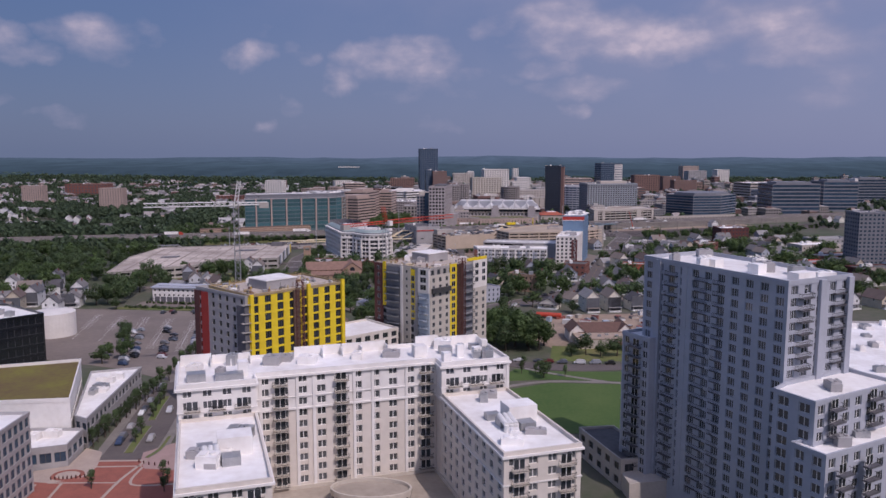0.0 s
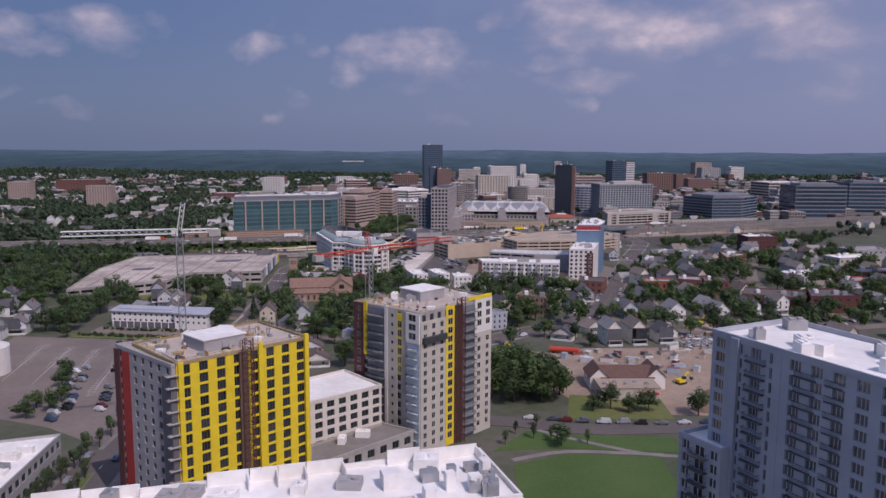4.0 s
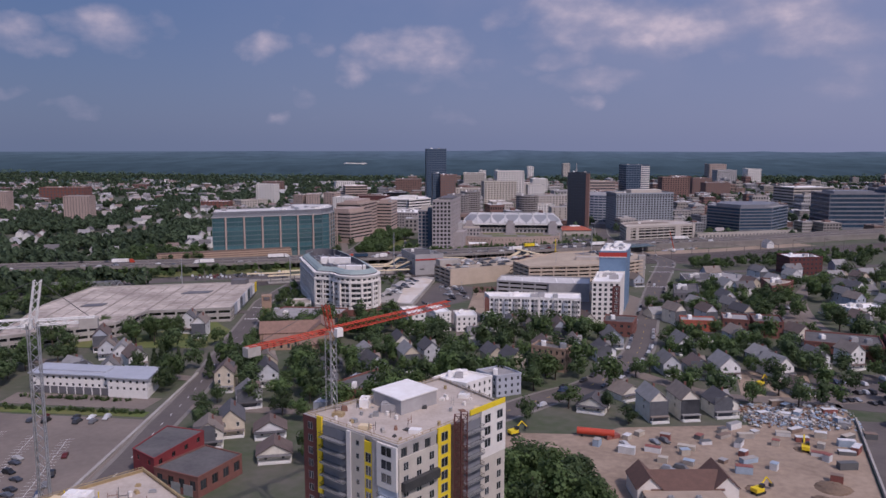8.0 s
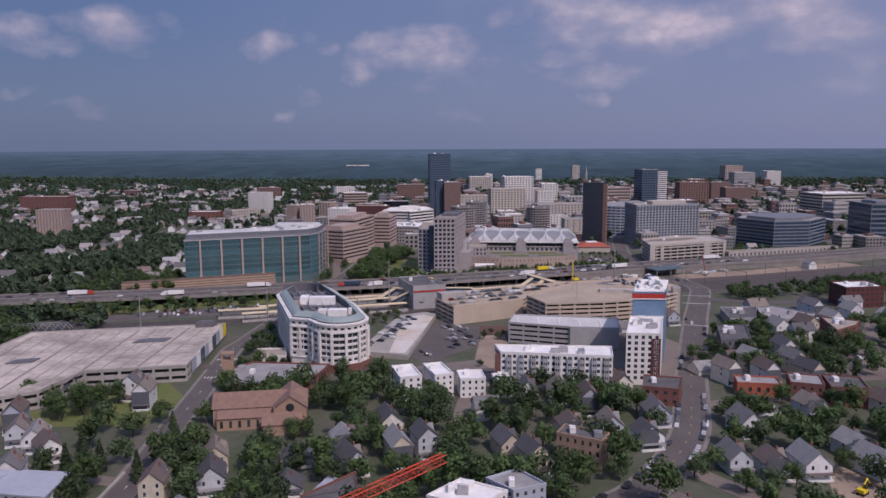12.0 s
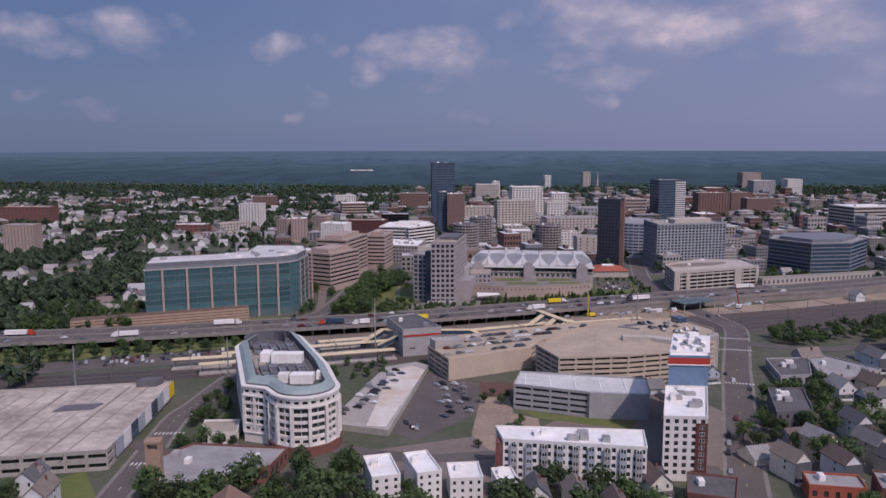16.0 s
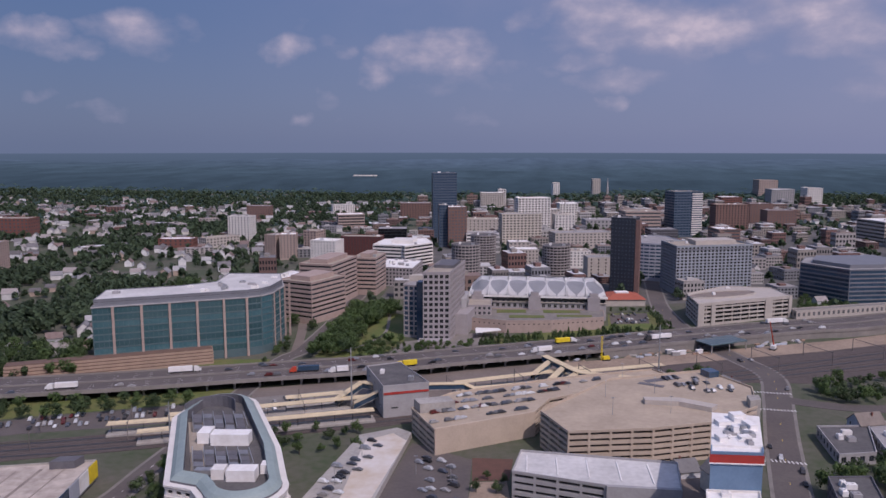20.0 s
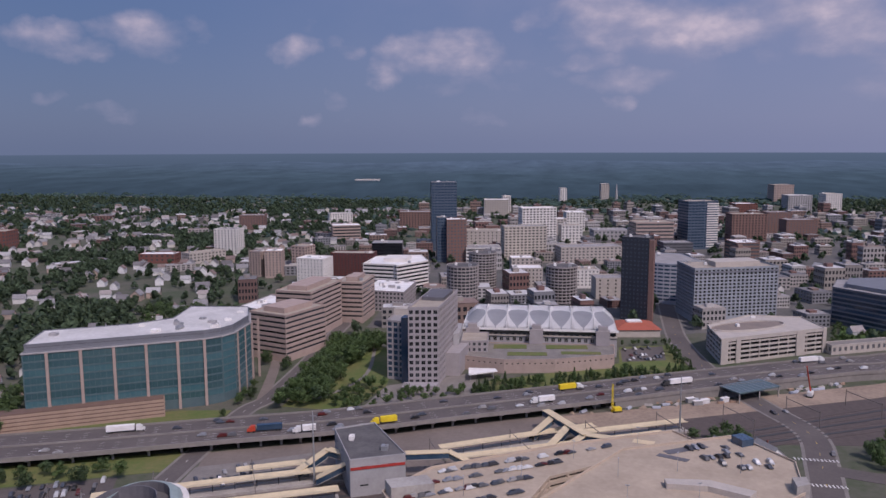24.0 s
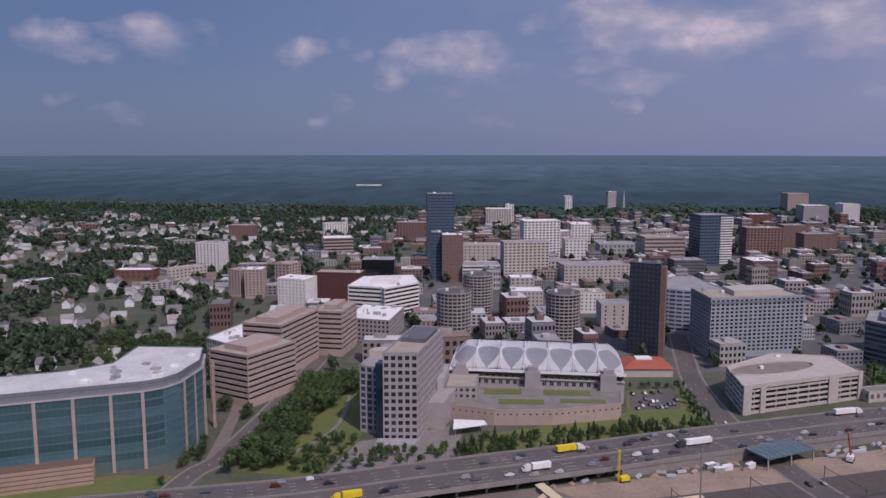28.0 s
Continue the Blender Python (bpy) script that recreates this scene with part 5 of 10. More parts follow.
for s, w, d, h in ((5, 2, 2, 1.6), (17, 4, 3, 2.0), (31, 3, 3, 2.4), (42, 3, 6, 1.8)):
    add_box("stair_head", tower, placed(gp[0], ga, [(s, 4), (s + w, 4), (s + w, 4 + d), (s, 4 + d)]), 64.1, 64.1 + h, M_ROOFW, "white plant room on the roof")
cabana = building("pavilion", "low stone pool pavilion with dark roof", "building", [(34, 230), (42, 205), (52, 208), (45, 232)], 8, 2, M_STONE, bay=5, roof=M_ROOFD, units=0)
add_box("annex", cabana, [(43, 198), (60, 202), (58, 212), (42, 208)], 0, 5, M_STONE)
building("parking_annex", "white-roofed apartment and parking block", "building", [(137, 248), (170, 240), (200, 340), (166, 342), (131, 270)], 18, 5, M_GREY, roof=M_ROOFW, units=12, bay=5)

# ---------------------------------------------------------------- tower in yellow sheathing
M_RAWROOF = mat("raw_tan_roof_slab", (0.52, 0.45, 0.385), (0.40, 0.335, 0.28), 0.25, 0.9)
ye = building("unfinished_tower", "unfinished tower wrapped in yellow sheathing boards", "apartment building", [(-71, 240), (-45, 268), (-64, 286), (-90, 258)], 47, 15, M_YELLOW, bay=4.7, win=0.5, tall=0.80, base=2, roof=M_RAWROOF, units=2, parapet=0, lights=3, single=140)
building("", "", "", [(-94.5, 258), (-72, 239.5), (-70.6, 241.6), (-89.5, 262)], 46.6, 15, M_GREY, bay=4.2, win=0.4, tall=0.6, base=2, roof=M_CONC, units=0, parapet=0.8, parent=ye, blank=(1, 2, 3), wall_part="side_wall")
for p, m, nm in (([(-95.4, 258.4), (-93.0, 256.4), (-92.0, 257.4), (-94.4, 259.4)], M_MAROON, "maroon corner panel"), ([(-92.2, 256.0), (-88.8, 253.2), (-88.2, 253.9), (-91.6, 256.7)], M_RED, "bright red facade panel")):
    add_box("panel", ye, p, 0, 46.0, m, nm)
add_box("panel", ye, [(-75.5, 241.6), (-72.0, 238.7), (-70.9, 239.8), (-74.4, 242.7)], 0, 44, M_DGREY, "dark grey corner bay panel")
bm = bmesh.new()
ring(bm, [(x - ye.location.x, y - ye.location.y) for x, y in offset([(-71, 240), (-45, 268), (-64, 286), (-90, 258)], -0.1)], [(x - ye.location.x, y - ye.location.y) for x, y in offset([(-71, 240), (-45, 268), (-64, 286), (-90, 258)], 0.25)], 46.9, 47.7)
part("parapet", bm, M_CBOARD, ye, "raw timber parapet boards")
add_box("plant_room", ye, [(-76, 258), (-68, 251), (-60, 260), (-68, 268)], 47.1, 50.2, M_GREY)
add_box("plant_roof", ye, [(-76.4, 258), (-68, 250.6), (-59.6, 260), (-68, 268.4)], 50.2, 50.5, M_ROOFW, "white plant room roof")
lattice_mast("hoist_shaft", ye, -57.2, 253.0, 0, 50.5, 2.2, M_MAROON, "rusty brown construction hoist lattice")
M_HOISTB = mat("brown_hoist_boards", (0.17, 0.105, 0.075), (0.11, 0.072, 0.055), 0.5, 0.85)
add_box("hoist_panel", ye, placed((-71, 240), 47.1, [(16.8, -0.7), (19.2, -0.7), (19.2, -0.02), (16.8, -0.02)]), 0, 47.2, M_HOISTB, "brown boarded hoist bay")
guard_rail(ye, offset([(-71, 240), (-45, 268), (-64, 286), (-90, 258)], 0.4), 47.1, M_CBOARD)
roof_clutter(ye, offset([(-71, 240), (-45, 268), (-64, 286), (-90, 258)], 2), 47.12, 60, 5)
for o, s0, z0, z1 in (((-71, 240), 0.2, 0, 47.6), ((-71, 240), 22.4, 0, 48.6), ((-71, 240), 36.8, 0, 48.6)):
    add_box("sheathing_fold", ye, placed(o, 47.1, [(s0, -0.8), (s0 + 1.3, -0.8), (s0 + 1.3, -0.02), (s0, -0.02)]), z0, z1, M_YELLOW, "projecting yellow sheathed bay")
for k in range(15):
    zz = 2.4 + 3.0 * k
    add_box("balcony_slab", ye, [(-72.4, 237.6), (-70.2, 239.6), (-71.0, 240.6), (-73.4, 238.6)], zz, zz + 0.25, M_CONC)
for k in range(14):
    a = 6.28 * k / 14
    x, y = -70 + 14 * math.cos(a), 262 + 12 * math.sin(a)
    if inside([(-70, 242), (-47, 267), (-64, 284), (-88, 258)], x, y):
        add_box("guard_post", ye, [(x, y), (x + 0.15, y), (x + 0.15, y + 0.15), (x, y + 0.15)], 47, 48.6, M_YELLOW)
        add_box("pallet", ye, [(x - 2, y - 2), (x, y - 2.4), (x + 0.4, y - 0.6), (x - 1.6, y - 0.2)], 47.1, 47.9, (M_CANOPY, M_ROOFW, M_CBOARD, M_METAL)[k % 4])

# ---------------------------------------------------------------- part-clad tower
cw = building("part_clad_tower", "part-clad grey apartment tower under construction", "apartment building", [(-16, 300), (7, 328), (-10, 348), (-40, 318)], 47, 15, M_WCONC, bay=3.7, win=0.5, tall=0.70, base=2, roof=M_RAWROOF, units=3, parapet=0.7, single=60)
e = math.degrees(math.atan2(28, 23))
def on_face(o, ang, s0, s1, d0=0.02, d1=0.22):
    return placed(o, ang, [(s0, -d1), (s1, -d1), (s1, -d0), (s0, -d0)])
M_TPANEL = mat("taupe_cladding", (0.54, 0.49, 0.42), (0.45, 0.405, 0.345), 0.3, 0.8)
M_WRAP = mat("pale_blue_membrane", (0.56, 0.61, 0.66), (0.44, 0.49, 0.55), 0.25, 0.5)


def clad(ob, o, ang, s0, s1, z0, z1, m, nm, cols=0, w=1.4, h=1.7, d=0.3):
    """A strip of facade cladding with its own windows, storey by storey."""
    add_box("panel", ob, on_face(o, ang, s0, s1, 0.02, d), z0, z1, m, nm)
    me = pane(w, h, M_GLASS, M_METAL, 2 if w > 1.2 else 1)
    for k in range(15):
        z = 2.7 + 3.0 * k
        if z < z0 + 0.3 or z + h > z1 - 0.3:
            continue
        for c in range(cols):
            x, y = placed(o, ang, [(s0 + (s1 - s0) * (c + 0.5) / cols, -d - 0.02)])[0]
            part("window", me, None, ob).matrix_basis = Matrix.Translation((x - ob.location.x, y - ob.location.y, z)) @ Matrix.Rotation(radians(ang), 4, "Z")


def shaded_bay(ob, o, ang, s0, s1, depth, mesh):
    """A flat dark panel painting the shade of a recessed bay, with a balcony slab and rail on each storey."""
    add_box("bay_back", ob, on_face(o, ang, s0, s1, 0.02, 0.16), 0, 46.6, M_BANDGREY, "dark panel painted as a shaded balcony bay")
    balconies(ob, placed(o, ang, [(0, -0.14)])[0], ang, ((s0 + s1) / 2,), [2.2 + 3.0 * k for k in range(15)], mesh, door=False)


EC, WC = (-16, 300), (-40, 318)
f2 = math.degrees(math.atan2(-18, 24))
clad(cw, EC, e, 0.05, 12, 0, 44.6, M_TPANEL, "taupe cladding panel", 3, 1.5, 1.8)
clad(cw, EC, e, 12.05, 16.2, 0, 48.0, M_YELLOW, "yellow sheathing strip", 1, 2.2, 2.1, 0.36)
add_box("hoist_panel", cw, on_face(EC, e, 16.25, 20.6, 0.02, 0.4), 0, 47.6, M_HOISTB, "brown boarded hoist bay")
clad(cw, EC, e, 27.0, 36.1, 0, 36.2, M_TPANEL, "taupe cladding panel", 2, 1.6, 1.8)
clad(cw, EC, e, 27.0, 36.25, 36.25, 48.0, M_LIMEST, "white facade panel", 2, 2.2, 2.1, 0.36)
add_box("panel", cw, on_face(EC, e, 23.0, 36.0, 0.05, 0.4), 48.05, 49.3, M_YELLOW, "yellow parapet boards")
BAY_R, BAY_L, BAY_C = balcony_mesh(5.8, 1.5, M_METAL), balcony_mesh(7.8, 1.5, M_METAL), balcony_mesh(4.6, 1.5, M_WRAP)
shaded_bay(cw, EC, e, 20.7, 26.9, 1.5, BAY_R)
for q in (17.3, 19.4):
    hx, hy = placed(EC, e, [(q, -1.5)])[0]
    lattice_mast("hoist_mast", cw, hx, hy, 0, 50, 1.5, M_MAROON, "brown hoist lattice")
guard_rail(cw, offset([(-16, 300), (7, 328), (-10, 348), (-40, 318)], 0.6), 47.1, M_CBOARD)
roof_clutter(cw, offset([(-16, 300), (7, 328), (-10, 348), (-40, 318)], 2), 47.12, 54, 7)
add_box("debris_net", cw, on_face(EC, e, 0.6, 11.6, 0.35, 1.5), 37.4, 39.4, M_DMETAL, "black hanging debris net")
clad(cw, WC, f2, 0.0, 4.9, 0, 47.6, M_MAROON, "maroon brick corner", 1, 1.6, 1.7)
add_box("panel", cw, on_face(WC, f2, 4.95, 6.5, 0.02, 0.5), 30, 48.4, M_YELLOW, "yellow sheathing")
shaded_bay(cw, WC, f2, 6.6, 14.6, 1.5, BAY_L)
add_box("panel", cw, on_face(WC, f2, 14.7, 16.0, 0.02, 0.5), 0, 47.4, M_LIMEST, "pale facade pier")
clad(cw, WC, f2, 16.05, 20.2, 0, 47.4, M_TPANEL, "taupe cladding panel", 1, 1.0, 1.2)
clad(cw, WC, f2, 20.25, 22.6, 26, 46.4, M_YELLOW, "yellow sheathing", 1, 1.7, 2.2)
add_box("panel", cw, on_face(WC, f2, 22.65, 24.2, 0.02, 0.4), 0, 47.4, M_WCONC, "bare concrete pier")
clad(cw, WC, f2, 24.25, 30.0, 37.4, 47.2, M_LIMEST, "white corner panel", 1, 3.0, 2.1, 0.6)
add_box("panel", cw, on_face(WC, f2, 24.3, 30.0, 0.02, 0.3), 0, 37.3, M_WRAP, "pale blue weather membrane")
balconies(cw, WC, f2, (27.2,), [2.2 + 3.0 * k for k in range(12)], BAY_C)
add_box("plant_room", cw, [(-25, 327), (-17.4, 319.6), (-9.6, 328.3), (-17.6, 335.6)], 47.1, 50.6, M_GREY)
add_box("plant_roof", cw, [(-25.4, 327), (-17.4, 319.2), (-9.2, 328.3), (-17.6, 336)], 50.6, 50.9, M_ROOFW, "white plant room roof")
for k in range(9):
    a = 6.28 * k / 9
    x, y = -16 + 17 * math.cos(a), 325 + 15 * math.sin(a)
    if inside([(-16, 302), (5, 328), (-10, 346), (-38, 318)], x, y):
        add_box("pallet", cw, [(x - 1.5, y - 2), (x + 1, y - 2.4), (x + 1.4, y - 0.6), (x - 1.2, y - 0.2)], 47.1, 48.0, (M_CANOPY, M_ROOFW, M_CBOARD)[k % 3])
lowb = building("podium_block", "low cream podium block with white roof", "building", [(-51, 283), (-29, 304), (-44, 320), (-64, 300)], 22, 7, M_CREAM, bay=4.4, win=0.62, tall=0.68, base=1, roof=M_ROOFW, units=1)
building("terrace_block", "concrete podium terrace under the towers", "building", [(-45, 268), (-18, 298), (-29, 304), (-48, 284)], 9, 2, M_CONC, bay=5, roof=M_PAVE, units=2)


# ---------------------------------------------------------------- tower cranes
def crane(name, x, y, zj, ztop, ang, front, back, m, label, mast_mat):
    ob = thing(name, x, y, 0, ang, label, "crane")
    def lattice(a, b, w, hgt, step, tri=False):
        a, b = Vector(a), Vector(b)
        d = (b - a).normalized()
        side = d.cross(Vector((0, 0, 1))) if abs(d.z) < 0.9 else Vector((1, 0, 0))
        up = side.cross(d)
        cs = [side * (w / 2) - up * (hgt / 2), side * (-w / 2) - up * (hgt / 2), side * (-w / 2) + up * (hgt / 2), side * (w / 2) + up * (hgt / 2)]
        bm = bmesh.new()
        n = max(2, int((b - a).length / step))
        for c in cs:
            tube(bm, a + c, b + c, 0.14, seg=4)
        for k in range(n):
            p, q = a + (b - a) * (k / n), a + (b - a) * ((k + 1) / n)
            for i in range(4):
                tube(bm, p + cs[i], q + cs[(i + 1) % 4], 0.08, seg=3)
        return bm
    part("mast", lattice((0, 0, 0), (0, 0, zj), 2.0, 2.0, 2.2), mast_mat, ob)
    part("jib", lattice((1, 0, zj), (front, 0, zj + (0 if front > 0 else 0)), 1.3, 1.5, 1.9), m, ob)
    part("counter_jib", lattice((-1, 0, zj), (-back, 0, zj), 1.6, 1.0, 2.0), m, ob)
    part("tower_head", lattice((0, 0, zj), (-1.5, 0, ztop), 1.3, 1.3, 1.6), m, ob)
    bm = bmesh.new()
    for xx in (front * 0.6, -back * 0.9):
        tube(bm, (-1.5, 0, ztop), (xx, 0, zj + 0.8), 0.07, seg=4)
    part("tie_rod", bm, M_DMETAL, ob)
    bm = bmesh.new()
    box(bm, -back - 0.6, -1.1, zj - 1.8, -back + 3, 1.1, zj + 0.4)
    part("counterweight", bm, M_CONC, ob)
    bm = bmesh.new()
    box(bm, 0.4, -2.2, zj - 1.6, 2.4, -0.9, zj + 0.6)
    part("operator_cab", bm, M_ROOFW, ob, "white operator cab")
    return ob


crane("tower_crane", -92.5, 299.5, 73, 82, 200, 34, 12, M_WMETAL, "white lattice tower crane beside unfinished tower", M_METAL)
crane("tower_crane", -37.7, 338.9, 62.5, 69.5, 51, 46, 25, M_REDMETAL, "red lattice tower crane behind unfinished tower", M_METAL)

# ---------------------------------------------------------------- west side of the street
building("corner_office", "grey glass-fronted corner office", "office", [(-132, 168), (-118, 172), (-120, 198), (-138, 196)], 22, 6, M_GREY, M_GLASSB, bay=3, win=0.75, tall=0.7, roof=M_ROOFW, units=2)
green = building("green_roof_hall", "white hall with planted green roof", "building", [(-146, 276), (-172, 266), (-150, 226), (-126, 230)], 15, 1, M_WHITE, bay=None, tall=0.12, roof=M_SEDUM, parapet=1.2, units=0, blank=(1, 2))
building("shop_block", "low white-roofed shop block", "shop", [(-128.5, 288), (-145, 281), (-126, 232), (-120.5, 229)], 9, 2, M_GREY, M_GLASSB, bay=4, win=0.7, tall=0.5, roof=M_ROOFW, units=7)
building("cafe_block", "small grey cafe with glazed front", "shop", [(-138, 228), (-134, 209), (-119.5, 215), (-121.5, 228.5)], 6, 1, M_GREY, M_GLASSB, bay=4, win=0.8, tall=0.5, roof=M_ROOFW, units=2)
building("dark_office", "dark glass office with pale flat roof", "office", [(-232, 318), (-200, 312), (-188, 326), (-216, 345), (-236, 342)], 22, 5, M_BLACK, M_BLACK, bay=None, tall=0.7, roof=M_ROOFW, units=3)
bm = bmesh.new()
tube(bm, (-214, 380, -0.3), (-214, 380, 12), 10.5, seg=40), tube(bm, (-214, 380, 12), (-214, 380, 13), 10.5, 2.0, seg=40)
solo("storage_tank", bm, M_LIMEST, "round white steel storage tank", "tank")
motel = building("motel", "long pale two-storey motel on posts", "building", [(-200, 470), (-163, 467), (-162, 480), (-201, 484)], 8.5, 2, M_WHITE, bay=3, win=0.4, tall=0.4, base=2.5, roof=M_ROOFG, units=0, parapet=0.2)
building("", "", "", [(-162.5, 465), (-144, 463), (-146, 480), (-161.5, 481)], 8.5, 2, M_WHITE, bay=3, win=0.4, tall=0.4, base=2.5, roof=M_ROOFG, units=0, parapet=0.2, parent=motel)
# dark strip on the wall stands for shade below the raised storeys
add_box("undercroft", motel, [(-199.5, 469.6), (-163.2, 466.6), (-163.2, 466.95), (-199.5, 469.95)], 0, 3.2, M_DGREY, "dark strip painting the shade behind the posts")
for k in range(10):
    x, y = -199 + 4.0 * k, 469.2 - 0.33 * k
    add_box("post", motel, [(x, y), (x + 0.35, y), (x + 0.35, y + 0.35), (x, y + 0.35)], 0, 3.2, M_WMETAL)
add_box("roof_slab", motel, offset([(-200, 470), (-163, 467), (-162, 480), (-201, 484)], -1.0), 8.7, 9.2, M_BLUEGREY, "grey-blue overhanging metal roof")
add_box("roof_ridge", motel, offset([(-200, 470), (-163, 467), (-162, 480), (-201, 484)], 3.0), 9.2, 9.9, M_BLUEGREY)
add_box("roof_slab", motel, offset([(-162.5, 465), (-144, 463), (-146, 480), (-161.5, 481)], -0.9), 8.7, 9.25, M_BLUEGREY, "grey-blue overhanging metal roof")
M_DULLRED = mat("dull_red_siding", (0.25, 0.040, 0.042), (0.19, 0.034, 0.036), 0.4, 0.8)
redg = building("red_workshop", "red brick workshop with dark flat roof", "building", [(-104, 378), (-87, 371), (-79, 390), (-94, 397)], 6.5, 1, M_BRICK, bay=5, win=0.55, tall=0.5, roof=M_ROOFD, units=0, parapet=0.5)
building("", "", "", [(-115, 387), (-104.3, 379), (-97, 404), (-112, 408)], 9, 2, M_DULLRED, bay=6, win=0.3, tall=0.4, roof=M_ROOFD, units=0, parapet=0.4, parent=redg)
for k in range(3):
    add_box("roller_door", redg, placed((-104, 378), math.degrees(math.atan2(-7, 17)), [(2 + 5.2 * k, -0.15), (5.8 + 5.2 * k, -0.15), (5.8 + 5.2 * k, -0.02), (2 + 5.2 * k, -0.02)]), 0, 3.6, M_METAL if k else M_DMETAL)

# ---------------------------------------------------------------- parking deck beside the railway
pk = [(-156, 612), (-204, 600), (-209, 568), (-226, 555), (-258, 530), (-278, 612), (-278, 676), (-168, 704)]
# black panes paint the dark inside the deck's open sides
deck = building("parking_deck", "huge weathered concrete parking deck", "parking deck", pk, 8, 2, M_CONC, M_BLACK, bay=8, win=0.85, tall=0.45, roof=M_DECK, parapet=0.9, units=0, recess=0.8, lights=1)
add_box("lift_box", deck, [(-183, 694), (-173, 696), (-172, 702), (-182, 700)], 8, 11.5, M_DGREY)
# dark blocks on the deck stand for the shade of ramp openings
add_box("ramp_well", deck, [(-205, 655), (-188, 660), (-187, 668), (-204, 664)], 8.08, 8.6, M_DGREY)
add_box("ramp_well", deck, [(-252, 610), (-240, 614), (-240, 622), (-252, 618)], 8.08, 8.6, M_DGREY)
for k in range(9):
    x, y = -156.5 - 1.15 * k, 620 + 9.2 * k
    add_box("mural_panel", deck, [(x, y), (x + 0.3, y), (x - 0.8, y + 8.8), (x - 1.1, y + 8.8)], 2.2, 9.4, (M_BLUEGREY, M_ROOFW, M_GLASSB)[k % 3] if k < 8 else M_YELLOW, "painted mural panel" if k < 8 else "yellow mural panel")
for k in range(11):
    p, q = (-272 + 9.5 * k, 668 + 2.9 * k), (-252 + 8.0 * k, 545 + 6.0 * k)
    pts = [(p[0] + (q[0] - p[0]) * t, p[1] + (q[1] - p[1]) * t) for t in [j / 24 for j in range(25)]]
    pts = [c for c in pts if inside(offset(pk, 3), *c)]
    if len(pts) > 1:
        add_box("deck_joint", deck, stripe([pts[0], pts[-1]], 0.7 if k % 3 else 1.5), 8.1, 8.125, M_STAIN, "dark stained deck joint")

M_ROOFBR = mat("brown_roof_gravel", (0.27, 0.215, 0.18), (0.20, 0.165, 0.14), 0.1, 0.9)
M_RUST = mat("weathered_steel", (0.19, 0.165, 0.15), (0.13, 0.11, 0.10), 0.6, 0.8)
M_TENTG = mat("grey_tent_membrane", (0.50, 0.50, 0.515), (0.44, 0.44, 0.455), 0.1, 0.7)
M_GRIDP = mat("blue_grey_precast", (0.33, 0.35, 0.375), (0.27, 0.29, 0.31), 0.15, 0.75)
M_TENT = mat("white_tent_membrane", (0.86, 0.84, 0.82), (0.78, 0.76, 0.74), 0.1, 0.6)
M_DTOWER = mat("charcoal_tower_panel", (0.032, 0.040, 0.055), (0.024, 0.030, 0.042), 0.2, 0.3, spec=0.7)

# ---------------------------------------------------------------- round-fronted office
RA = 108.0
def arc(cx, cy, r, a0, a1, n):
    return [(cx + r * math.cos(radians(a0 + (a1 - a0) * k / n)), cy + r * math.sin(radians(a0 + (a1 - a0) * k / n))) for k in range(n + 1)]


RD = [(-110, 646.5), (-99.2, 643.6)] + arc(-82, 646, 15.2, 207, 392, 13) + [(-79.7, 682), (-104.2, 731)] + arc(-119.5, 726.5, 15.8, 25, 155, 7) + [(-135.3, 711)]
rd = building("round_office", "pale precast office with round drum front", "office", RD, 8.0, 1, M_LIMEST, bay=3.9, win=0.62, tall=0.42, base=4.2, roof=M_ROOFD, units=0, parapet=0, recess=0.6, lights=2, single=30)
building("", "", "", RD, 21.3, 4, M_LIMEST, bay=3.9, win=0.97, tall=0.64, base=8.0, low=7.9, roof=M_ROOFD, units=0, parapet=0, recess=0.9, lights=2, parent=rd, single=90)
building("", "", "", RD, 25.2, 1, M_LIMEST, bay=3.9, win=0.56, tall=0.34, base=21.3, low=21.2, roof=M_ROOFD, units=0, parapet=0.6, recess=0.5, lights=1, parent=rd, single=110)
ox, oy = rd.location.x, rd.location.y
# sloped green roof round the rim, with the plant well inside
bm = bmesh.new()
R0, R1 = offset(RD, -0.7), offset(RD, 1.5)
R2, R3 = offset(RD, 5.6), offset(RD, 6.0)
RM = offset(RD, 3.2)
loops = []
for line, z in ((R0, 25.3), (R0, 26.1), (R1, 26.2), (offset(RD, 1.6), 26.9), (RM, 28.3), (R2, 29.2), (R3, 29.2), (R3, 25.3)):
    loops.append([bm.verts.new((x - ox, y - oy, z)) for x, y in line])
for i, (la, lb) in enumerate(zip(loops, loops[1:])):
    for k in range(len(RD)):
        j = (k + 1) % len(RD)
        bm.faces.new((la[k], la[j], lb[j], lb[k])).material_index = (0, 0, 2, 1, 1, 1, 2)[i]
part("rim_roof", mesh_of(bm, [M_LIMEST, M_COPPER, M_DGREY]), None, rd, "sloped grey-green metal rim roof")
for z, out, t in ((4.2, 0.5, 0.5), (8.0, 0.25, 0.35), (21.3, 0.55, 0.6), (24.4, 0.35, 0.4)):
    bm = bmesh.new()
    ring(bm, [(x - ox, y - oy) for x, y in offset(RD, -out)], [(x - ox, y - oy) for x, y in offset(RD, 0.05)], z, z + t)
    part("cornice", bm, M_LIMEST, rd)
